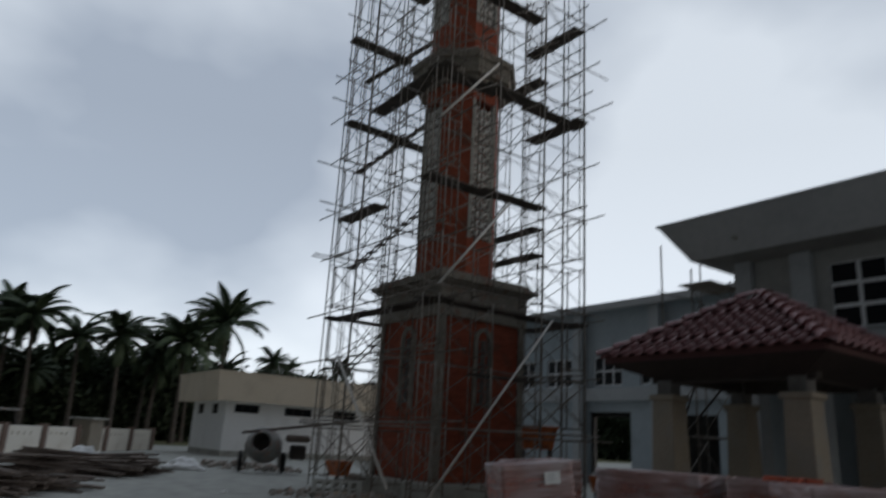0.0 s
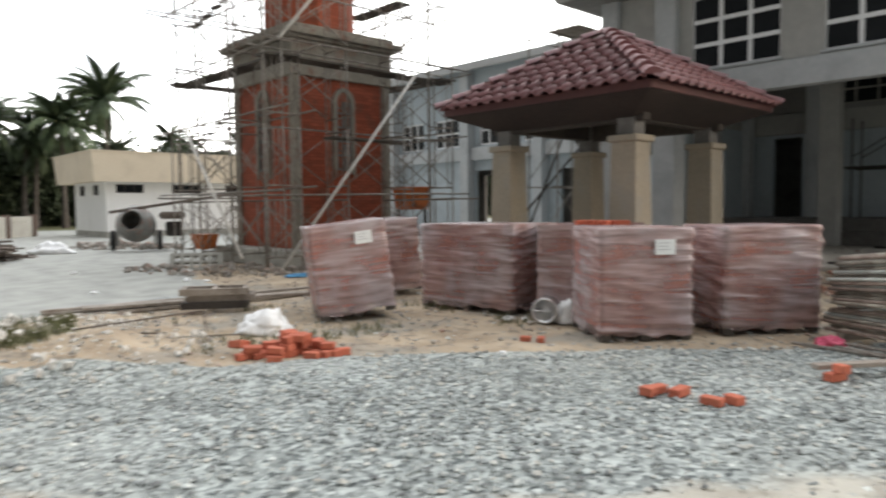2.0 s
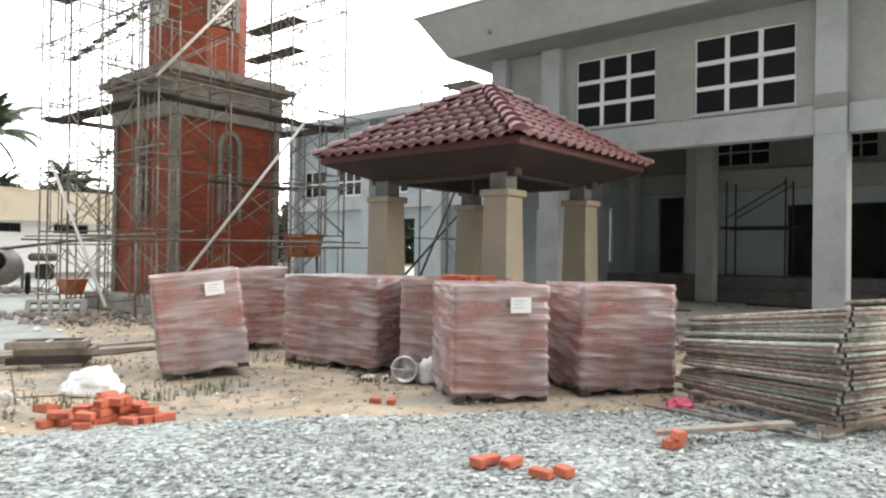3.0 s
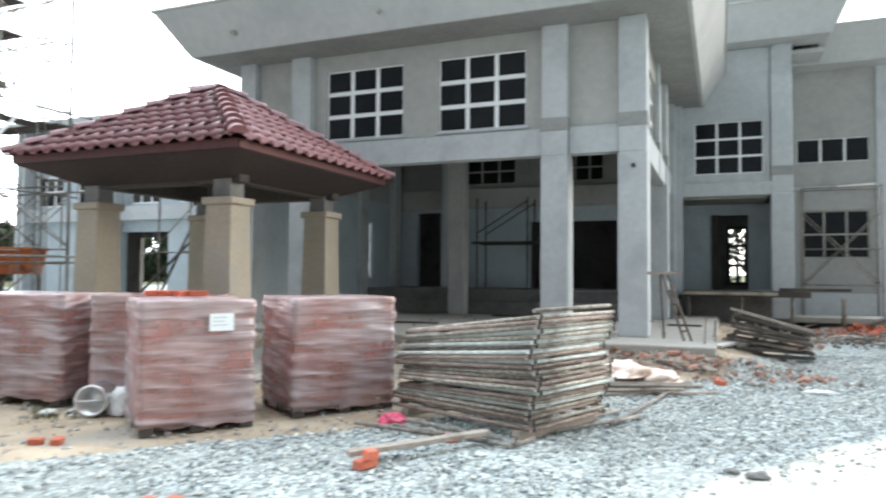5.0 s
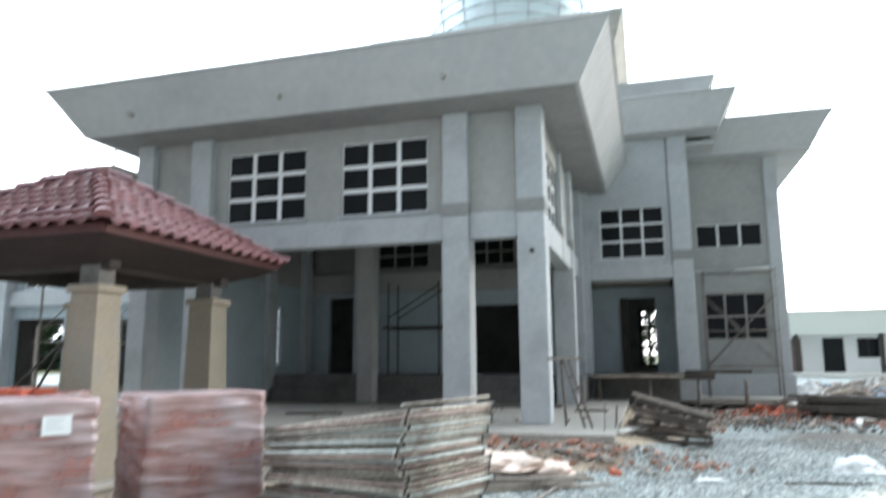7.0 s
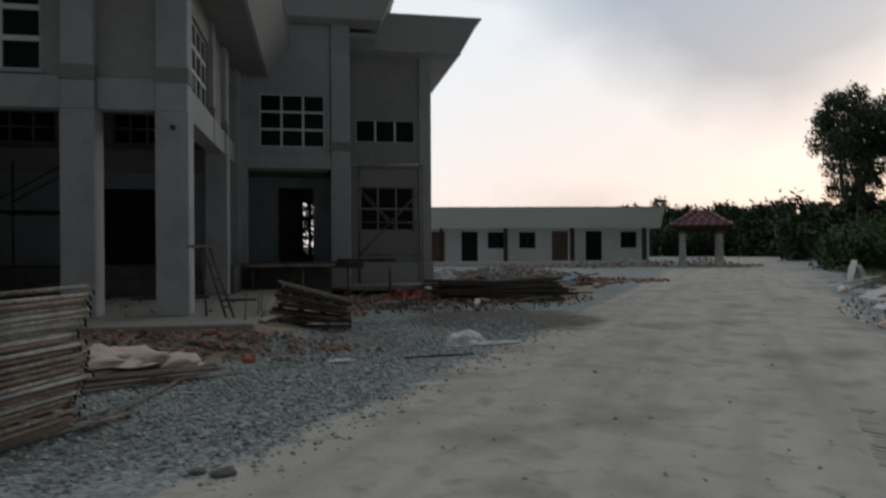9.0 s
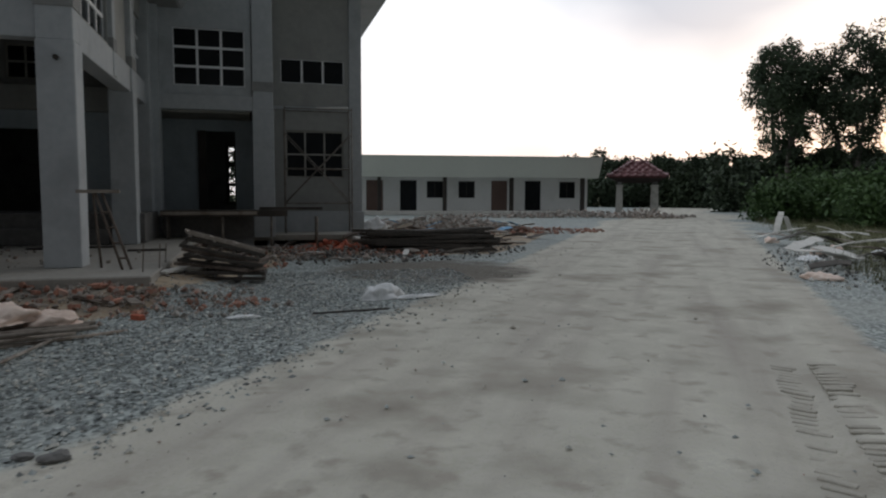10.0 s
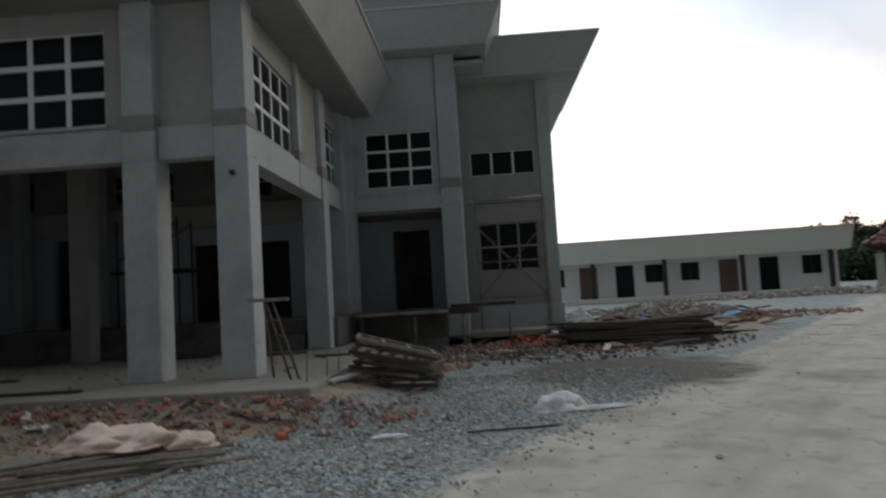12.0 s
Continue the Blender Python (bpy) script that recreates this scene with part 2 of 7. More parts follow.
def stone_material():
    """Crushed stone: each chip has a value of its own, dark blue-grey to pale, a few of them tan."""
    m = material("crushed_granite", (0.2, 0.2, 0.2), (0.5, 0.5, 0.5), 0.85, 0, 5, 40, 0.3)
    n, l = m.node_tree.nodes, m.node_tree.links
    b = n["Principled BSDF"]
    g = n.new("ShaderNodeNewGeometry")
    ramp = n.new("ShaderNodeValToRGB")
    e = ramp.color_ramp.elements
    e[0].position, e[0].color = 0.0, (0.06, 0.068, 0.067, 1)
    e[1].position, e[1].color = 1.0, (0.75, 0.79, 0.74, 1)
    for p, c in ((0.35, (0.235, 0.262, 0.252, 1)), (0.7, (0.375, 0.412, 0.392, 1)), (0.9, (0.50, 0.47, 0.40, 1))):
        k = e.new(p)
        k.color = c
    l.new(g.outputs["Random Per Island"], ramp.inputs["Fac"])
    mu = n.new("ShaderNodeMix")
    mu.data_type = "RGBA"
    mu.inputs["Factor"].default_value = 0.25
    l.new(ramp.outputs["Color"], mu.inputs["A"])
    l.new(b.inputs["Base Color"].links[0].from_socket, mu.inputs["B"])
    l.new(mu.outputs["Result"], b.inputs["Base Color"])
    return m


M_STONE = stone_material()
M_STEEL = material("bright_tin", (0.62, 0.62, 0.62), (0.80, 0.80, 0.80), 0.28, 1.0, 5, 30, 0.3)
M_MIXER = material("grey_machine_paint", (0.15, 0.15, 0.14), (0.27, 0.26, 0.24), 0.6, 0.2, 2, 15, 0.2, (0.28, 0.13, 0.08), 0.6)
M_ORANGE = material("orange_paint", (0.42, 0.12, 0.04), (0.55, 0.18, 0.06), 0.7, 0, 2, 15, 0.2, (0.10, 0.06, 0.04), 0.9)
M_BLACK = material("black_rubber", (0.015, 0.015, 0.015), (0.03, 0.03, 0.03), 0.8, 0, 3, 20, 0.2)
M_BLUE = material("blue_plastic", (0.05, 0.22, 0.42), (0.09, 0.30, 0.52), 0.5, 0, 3, 20, 0.2)
M_MAGENTA = material("magenta_plastic_bag", (0.55, 0.06, 0.14), (0.68, 0.12, 0.20), 0.5, 0, 3, 20, 0.3)
M_PAPER = material("white_paper_label", (0.74, 0.77, 0.78), (0.82, 0.84, 0.84), 0.7, 0, 6, 30, 0.02)
M_INK = material("grey_print", (0.30, 0.32, 0.34), (0.36, 0.38, 0.40), 0.8, 0, 6, 30, 0.0)
# dark grey that also carries the shade of rooms and recesses
M_GLOOM = material("dark_cement_and_shade", (0.13, 0.125, 0.12), (0.20, 0.195, 0.185), 0.95, 0, 0.8, 10, 0.4, (0.09, 0.085, 0.08), 0.7)
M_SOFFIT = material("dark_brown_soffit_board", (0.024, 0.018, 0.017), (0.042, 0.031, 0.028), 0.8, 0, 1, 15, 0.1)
M_PIER = material("stained_concrete_pier", (0.19, 0.175, 0.145), (0.30, 0.275, 0.23), 0.95, 0, 1.4, 14, 0.4, (0.20, 0.09, 0.06), 0.7)
M_PILLAR = material("brown_pillar_paint", (0.15, 0.10, 0.08), (0.21, 0.15, 0.12), 0.8, 0, 1, 12, 0.2)
M_TRUNK = material("grey_palm_trunk", (0.06, 0.053, 0.047), (0.12, 0.105, 0.09), 0.95, 0, 2, 12, 0.5)
M_FROND = material("dark_green_palm_leaf", (0.035, 0.055, 0.028), (0.07, 0.10, 0.05), 0.7, 0, 0.3, 3, 0.0, random_tint=0.3)
M_LEAF = material("dull_green_foliage", (0.028, 0.044, 0.023), (0.055, 0.078, 0.04), 0.75, 0, 0.25, 2, 0.0, random_tint=0.35)
M_BUSH = material("bright_green_shrub", (0.032, 0.065, 0.018), (0.07, 0.12, 0.035), 0.75, 0, 0.4, 3, 0.0, random_tint=0.35)
M_GRASS = material("grass_blade", (0.075, 0.085, 0.035), (0.17, 0.165, 0.085), 0.8, 0, 1, 8, 0.0, random_tint=0.3)
M_TRACK = material("pressed_damp_sand", (0.33, 0.31, 0.265), (0.44, 0.41, 0.35), 0.95, 0, 3, 30, 0.3)
M_DOMEGLASS = material("pale_dome_panel", (0.62, 0.72, 0.76), (0.70, 0.80, 0.84), 0.3, 0.2, 0.5, 4, 0.02)


def film_material():
    """Thin stretch wrap: partly clear, milky streaks, glossy folds."""
    m = bpy.data.materials.new("clear_stretch_wrap")
    m.use_nodes = True
    n, l = m.node_tree.nodes, m.node_tree.links
    b = n["Principled BSDF"]
    tex = n.new("ShaderNodeTexCoord")
    mm = n.new("ShaderNodeMapping")
    mm.inputs["Scale"].default_value = (0.9, 0.9, 10.0)
    mm.inputs["Rotation"].default_value = (0.2, 0.17, 0)
    l.new(tex.outputs["Object"], mm.inputs["Vector"])
    a = n.new("ShaderNodeTexNoise")
    a.inputs["Scale"].default_value, a.inputs["Detail"].default_value = 1.6, 9
    a.inputs["Distortion"].default_value = 0.7
    l.new(mm.outputs["Vector"], a.inputs["Vector"])
    c = n.new("ShaderNodeTexNoise")
    c.inputs["Scale"].default_value, c.inputs["Detail"].default_value = 2.6, 5
    l.new(tex.outputs["Object"], c.inputs["Vector"])
    ad = n.new("ShaderNodeMath")
    l.new(a.outputs["Fac"], ad.inputs[0])
    l.new(c.outputs["Fac"], ad.inputs[1])
    r = n.new("ShaderNodeMapRange")
    r.inputs["From Min"].default_value, r.inputs["From Max"].default_value = 0.84, 1.14
    r.inputs["To Min"].default_value, r.inputs["To Max"].default_value = 0.42, 0.9
    l.new(ad.outputs[0], r.inputs["Value"])
    zs = n.new("ShaderNodeSeparateXYZ")
    l.new(tex.outputs["Object"], zs.inputs[0])
    band = n.new("ShaderNodeMapRange")
    band.inputs["From Min"].default_value, band.inputs["From Max"].default_value = 0.98, 1.16
    band.inputs["To Max"].default_value = 0.3
    l.new(zs.outputs["Z"], band.inputs["Value"])
    al = n.new("ShaderNodeMath")
    al.use_clamp = True
    l.new(r.outputs["Result"], al.inputs[0])
    l.new(band.outputs["Result"], al.inputs[1])
    l.new(al.outputs[0], b.inputs["Alpha"])
    e = n.new("ShaderNodeTexNoise")
    e.inputs["Scale"].default_value, e.inputs["Detail"].default_value = 1.3, 4
    g = n.new("ShaderNodeNewGeometry")
    l.new(g.outputs["Position"], e.inputs["Vector"])
    er = n.new("ShaderNodeMapRange")
    er.inputs["From Min"].default_value, er.inputs["From Max"].default_value = 0.42, 0.62
    l.new(e.outputs["Fac"], er.inputs["Value"])
    cm = n.new("ShaderNodeMix")
    cm.data_type = "RGBA"
    cm.inputs["A"].default_value, cm.inputs["B"].default_value = (0.40, 0.26, 0.245, 1), (0.44, 0.375, 0.385, 1)
    l.new(er.outputs["Result"], cm.inputs["Factor"])
    # pale stretched creases
    cr2 = n.new("ShaderNodeMapRange")
    cr2.inputs["From Min"].default_value, cr2.inputs["From Max"].default_value = 0.58, 0.7
    cr2.inputs["To Max"].default_value = 0.5
    l.new(a.outputs["Fac"], cr2.inputs["Value"])
    cm2 = n.new("ShaderNodeMix")
    cm2.data_type = "RGBA"
    cm2.inputs["B"].default_value = (0.62, 0.56, 0.56, 1)
    l.new(cr2.outputs["Result"], cm2.inputs["Factor"])
    l.new(cm.outputs["Result"], cm2.inputs["A"])
    l.new(cm2.outputs["Result"], b.inputs["Base Color"])
    b.inputs["Roughness"].default_value = 0.24
    b.inputs["Specular IOR Level"].default_value = 0.8
    bp = n.new("ShaderNodeBump")
    bp.inputs["Strength"].default_value, bp.inputs["Distance"].default_value = 0.9, 0.03
    l.new(a.outputs["Fac"], bp.inputs["Height"])
    l.new(bp.outputs["Normal"], b.inputs["Normal"])
    return m


M_FILM = film_material()


def ground_material():
    """Crushed stone, sandy track, soil and thin grass, by painted zones with ragged edges."""
    m = bpy.data.materials.new("site_ground")
    m.use_nodes = True
    n, l = m.node_tree.nodes, m.node_tree.links
    b = n["Principled BSDF"]
    b.inputs["Roughness"].default_value = 0.95
    b.inputs["Specular IOR Level"].default_value = 0.2
    tex = n.new("ShaderNodeTexCoord")

    def noise_tex(scale, detail=6, kind="ShaderNodeTexNoise"):
        t = n.new(kind)
        t.inputs["Scale"].default_value = scale
        if kind == "ShaderNodeTexNoise":
            t.inputs["Detail"].default_value = detail
        l.new(tex.outputs["Object"], t.inputs["Vector"])
        return t

    def blend(fac, a, c):
        x = n.new("ShaderNodeMix")
        x.data_type = "RGBA"
        l.new(fac, x.inputs["Factor"])
        for key, v in (("A", a), ("B", c)):
            if isinstance(v, tuple):
                x.inputs[key].default_value = (*v, 1)
            else:
                l.new(v, x.inputs[key])
        return x.outputs["Result"]

    def span(v, lo, hi):
        r = n.new("ShaderNodeMapRange")
        r.inputs["From Min"].default_value, r.inputs["From Max"].default_value = lo, hi
        l.new(v, r.inputs["Value"])
        return r.outputs["Result"]

    big, mid, fine, cell = noise_tex(0.35), noise_tex(1.8, 7), noise_tex(30, 6), noise_tex(26, kind="ShaderNodeTexVoronoi")
    zone = n.new("ShaderNodeVertexColor")
    zone.layer_name = "zone"
    sep = n.new("ShaderNodeSeparateColor")
    l.new(zone.outputs["Color"], sep.inputs["Color"])

    def ragged(v, amount=0.7):
        a = n.new("ShaderNodeMath")
        a.operation = "MULTIPLY_ADD"
        a.inputs[1].default_value = amount
        l.new(mid.outputs["Fac"], a.inputs[0])
        l.new(v, a.inputs[2])
        return span(a.outputs[0], 0.5 + amount * 0.32, 0.5 + amount * 0.68)

    gravel = blend(span(cell.outputs["Color"], 0.15, 0.85), (0.10, 0.112, 0.11), (0.465, 0.50, 0.475))
    dust = n.new("ShaderNodeMath")
    dust.operation = "MULTIPLY"
    dust.inputs[1].default_value = 0.6
    l.new(span(big.outputs["Fac"], 0.45, 0.65), dust.inputs[0])
    gravel = blend(dust.outputs[0], gravel, (0.355, 0.365, 0.335))
    track = blend(span(mid.outputs["Fac"], 0.35, 0.65), (0.43, 0.412, 0.34), (0.565, 0.545, 0.46))
    track = blend(span(fine.outputs["Fac"], 0.35, 0.7), track, (0.50, 0.475, 0.42))
    rut_map = n.new("ShaderNodeMapping")
    rut_map.vector_type = "TEXTURE"
    rut_map.inputs["Rotation"].default_value = (0, 0, radians(56.0))
    rut_map.inputs["Scale"].default_value = (9.0, 0.55, 1)
    l.new(tex.outputs["Object"], rut_map.inputs["Vector"])
    rut = n.new("ShaderNodeTexNoise")
    rut.inputs["Scale"].default_value, rut.inputs["Detail"].default_value = 1.0, 6
    l.new(rut_map.outputs["Vector"], rut.inputs["Vector"])
    track = blend(span(rut.outputs["Fac"], 0.47, 0.72), track, (0.385, 0.355, 0.31))
    track = blend(span(noise_tex(0.8, 8).outputs["Fac"], 0.51, 0.68), track, (0.30, 0.275, 0.23))
    track = blend(span(noise_tex(3.4, 9).outputs["Fac"], 0.55, 0.68), track, (0.36, 0.33, 0.28))
    track = blend(span(noise_tex(90, 3).outputs["Fac"], 0.66, 0.72), track, (0.22, 0.205, 0.18))
    soil = blend(span(mid.outputs["Fac"], 0.35, 0.65), (0.31, 0.235, 0.16), (0.46, 0.37, 0.265))
    soil = blend(span(fine.outputs["Fac"], 0.5, 0.75), soil, (0.38, 0.35, 0.30))
    soil = blend(span(noise_tex(1.1, 8).outputs["Fac"], 0.5, 0.66), soil, (0.27, 0.245, 0.205))
    soil = blend(span(noise_tex(5.0, 8).outputs["Fac"], 0.56, 0.68), soil, (0.20, 0.17, 0.135))
    grass = blend(span(fine.outputs["Fac"], 0.35, 0.65), (0.06, 0.07, 0.03), (0.19, 0.18, 0.10))
    col = blend(ragged(sep.outputs["Red"], 0.5), gravel, track)
    col = blend(ragged(sep.outputs["Green"], 0.9), col, soil)
    col = blend(ragged(sep.outputs["Blue"], 0.9), col, grass)
    yard = blend(span(mid.outputs["Fac"], 0.35, 0.65), (0.29, 0.295, 0.275), (0.39, 0.395, 0.365))
    yard = blend(span(fine.outputs["Fac"], 0.55, 0.75), yard, (0.38, 0.385, 0.365))
    col = blend(ragged(zone.outputs["Alpha"], 0.5), col, yard)
    damp = n.new("ShaderNodeVertexColor")
    damp.layer_name = "damp"
    col = blend(ragged(damp.outputs["Color"], 0.9), col, blend(span(fine.outputs["Fac"], 0.4, 0.65), (0.10, 0.09, 0.075), (0.21, 0.195, 0.165)))
    l.new(col, b.inputs["Base Color"])
    su = n.new("ShaderNodeMath")
    su.operation = "MULTIPLY_ADD"
    su.inputs[1].default_value = 0.6
    l.new(fine.outputs["Fac"], su.inputs[0])
    l.new(mid.outputs["Fac"], su.inputs[2])
    bp = n.new("ShaderNodeBump")
    bp.inputs["Strength"].default_value, bp.inputs["Distance"].default_value = 0.45, 0.025
    l.new(su.outputs[0], bp.inputs["Height"])
    l.new(bp.outputs["Normal"], b.inputs["Normal"])
    return m


M_GROUND = ground_material()


# ---- building helpers ----
rng = random.Random(7)


def link_mesh(name, bm, mat):
    me = bpy.data.meshes.new(name)
    bm.normal_update()
    bm.to_mesh(me)
    bm.free()
    for mm in mat if isinstance(mat, (list, tuple)) else [mat]:
        me.materials.append(mm)
    return new(name, me)


def part(name, bm, mat, parent=None, label=""):
    ob = link_mesh(name, bm, mat)
    if parent is not None:
        ob.parent = parent
    return tagged(ob, label) if label else ob


def shared(name, me, parent, m, label=""):
    """A piece on a mesh that others use as well."""
    ob = new(name, me)
    ob.parent = parent
    ob.matrix_local = m
    return tagged(ob, label) if label else ob


def mesh_of(name, bm, mat):
    me = bpy.data.meshes.new(name)
    bm.normal_update()
    bm.to_mesh(me)
    bm.free()
    me.materials.append(mat)
    return me


def thing(name, label, category, m=None, group="", kind=""):
    ob = new(name)
    ob.empty_display_size = 0.2
    if m is not None:
        ob.matrix_basis = m
    return tagged(ob, label, category, group, kind)


def box(bm, x0, x1, y0, y1, z0, z1, m=None, bevel=0.0):
    vs = [bm.verts.new((x, y, z)) for x in (x0, x1) for y in (y0, y1) for z in (z0, z1)]
    fs = [(0, 1, 3, 2), (4, 6, 7, 5), (0, 4, 5, 1), (2, 3, 7, 6), (0, 2, 6, 4), (1, 5, 7, 3)]
    faces = [bm.faces.new([vs[i] for i in f]) for f in fs]
    if bevel:
        edges = list({e for f in faces for e in f.edges})
        res = bmesh.ops.bevel(bm, geom=edges, offset=bevel, segments=1, affect="EDGES")
        vs = list({v for v in vs if v.is_valid} | set(res["verts"]))
    if m is not None:
        for v in vs:
            v.co = m @ v.co
    return vs


def new_box(*a, **k):
    bm = bmesh.new()
    box(bm, *a, **k)
    return bm


def pipe(bm, a, b, r=0.024, seg=6):
    a, b = Vector(a), Vector(b)
    d = (b - a).normalized()
    u = d.orthogonal().normalized()
    w = d.cross(u)
    ring = [[bm.verts.new(p + r * (math.cos(t) * u + math.sin(t) * w)) for t in (2 * math.pi * i / seg for i in range(seg))] for p in (a, b)]
    for i in range(seg):
        j = (i + 1) % seg
        f = bm.faces.new((ring[0][i], ring[0][j], ring[1][j], ring[1][i]))
        f.smooth = True
    bm.faces.new(ring[0][::-1])
    bm.faces.new(ring[1])


def new_pipe(a, b, r=0.024, seg=6):
    bm = bmesh.new()
    pipe(bm, a, b, r, seg)
    return bm


def lathe(bm, profile, seg=24, m=None):
    """Turns (radius, height) pairs round z."""
    rings = []
    for r, z in profile:
        rings.append([bm.verts.new((m or Matrix()) @ Vector((r * math.cos(2 * math.pi * i / seg), r * math.sin(2 * math.pi * i / seg), z))) for i in range(seg)])
    for a, b in zip(rings, rings[1:]):
        for i in range(seg):
            j = (i + 1) % seg
            bm.faces.new((a[i], a[j], b[j], b[i])).smooth = True
    return rings


SLAB = (-9.6, 1.13, 14.42, 23.55)     # edges of the porch slab


def bank(x, y):
    """Height of the soil thrown up against the porch slab and of the weedy mound."""
    d = math.hypot(max(SLAB[0] - x, x - SLAB[1], 0), max(SLAB[2] - y, y - SLAB[3], 0))
    z = 0.29 * max(0.0, 1 - d / 1.0) * (0.85 + 0.3 * noise.noise((x * 1.3, y * 1.3, 2)))
    dm = math.hypot((x + 7.6) / 2.2, (y - 3.6) / 1.6)
    return z + 0.25 * max(0, 1 - dm * dm) * (0.7 + 0.6 * noise.noise((x * 1.5, y * 1.5, 9)))


def ground_z(x, y):
    """Height of the ground near the walk."""
    z = 0.026 * noise.noise((x * 0.9, y * 0.9, 0)) + 0.018 * noise.noise((x * 3.1, y * 3.1, 5)) + bank(x, y)
    return z - 0.012 - 0.03 * (abs((x - 5.9) * 0.81 - (y - 7.9) * 0.59) < 0.16 and 5 < y < 11)


def chunk(bm, c, size, r):
    """A broken lump: a jittered octahedron-like stone."""
    m = Euler((r.uniform(0, 6), r.uniform(0, 6), r.uniform(0, 6))).to_matrix()
    s = Vector([size * r.uniform(0.6, 1.2) for _ in range(3)])
    pts = [(1, 0.1, 0), (-1, 0, 0.1), (0, 1, 0.1), (0.1, -1, 0), (0, 0.1, 1), (0.1, 0, -1), (0.62, 0.6, 0.5), (-0.6, -0.6, 0.55)]
    vs = [bm.verts.new(Vector(c) + m @ Vector([p[k] * s[k] * r.uniform(0.8, 1.15) for k in range(3)])) for p in pts]
    for f in ((0, 6, 4), (6, 2, 4), (2, 1, 4), (1, 7, 4), (7, 3, 4), (3, 0, 4), (0, 2, 6), (0, 5, 2), (2, 5, 1), (1, 5, 3), (1, 3, 7), (3, 5, 0)):
        bm.faces.new([vs[i] for i in f])


def heap(name, label, cx, cy, rx, ry, h, count, size, mat, seed, turn=0.0, category="rubble"):
    """A spread of lumps, higher in the middle."""
    r = random.Random(seed)
    bm = bmesh.new()
    ca, sa = math.cos(turn), math.sin(turn)
    for _ in range(count):
        while True:
            u, v = r.uniform(-1, 1), r.uniform(-1, 1)
            if u * u + v * v < 1:
                break
        s = size * r.choice((0.3, 0.45, 0.45, 0.7, 1, 1.5))
        x, y = u * rx, v * ry
        z = h * max(0, 1 - math.sqrt(u * u + v * v)) * r.uniform(0.3, 1.0) + s * 0.25
        gx, gy = cx + x * ca - y * sa, cy + x * sa + y * ca
        chunk(bm, (gx, gy, z + (bank(gx, gy) if not SLAB[2] < gy < SLAB[3] else 0)), s, r)
    return tagged(part(name, bm, mat), label, category, kind="stuff")


def cloth(name, label, cx, cy, rx, ry, h, mat, seed, turn=0.0, category="sack", z=0.0):
    """A limp sack or crumpled sheet: a low wrinkled mound."""
    bm = bmesh.new()
    bmesh.ops.create_icosphere(bm, subdivisions=4, radius=1)
    off = Vector((seed * 3.1, seed * 1.7, 0))
    for v in bm.verts:
        p = v.co.copy()
        k = 1 + 0.35 * noise.noise(p * 1.6 + off) + 0.2 * noise.noise(p * 4 + off) + 0.13 * abs(noise.noise(p * 8 + off))
        zz = max(p.z * k, -0.02)
        v.co = Vector((p.x * k * rx, p.y * k * ry, zz * h * (0.8 + 0.4 * noise.noise(p * 2.5 + off))))
    for f in bm.faces:
        f.smooth = True
    ob = tagged(part(name, bm, mat), label, category)
    ob.matrix_basis = pose(cx, cy, z, 0, 0, turn)
    return ob


def split_wall(bm, u0, u1, z0, z1, openings, put):
    """Boxes of a wall round its openings (u0, u1, z0, z1); put(u0, u1, z0, z1) adds one."""
    us = sorted({u0, u1, *[o[i] for o in openings for i in (0, 1)]})
    for a, b in zip(us, us[1:]):
        mid = (a + b) / 2
        holes = sorted((o[2], o[3]) for o in openings if o[0] < mid < o[1])
        z = z0
        for h0, h1 in holes:
            if h0 > z:
                put(a, b, z, h0)
            z = h1
        if z < z1:
            put(a, b, z, z1)


def wall(name, parent, side, plane, thick, u0, u1, z0, z1, openings, mat, label=""):
    """side 's': outer face at y = plane, running in x; side 'e': outer face at x = plane, running in y."""
    bm = bmesh.new()
    if side == "s":
        split_wall(bm, u0, u1, z0, z1, openings, lambda a, b, c, d: box(bm, a, b, plane, plane + thick, c, d))
    else:
        split_wall(bm, u0, u1, z0, z1, openings, lambda a, b, c, d: box(bm, plane - thick, plane, a, b, c, d))
    bmesh.ops.remove_doubles(bm, verts=bm.verts, dist=0.0005)
    return part(name, bm, mat, parent, label)


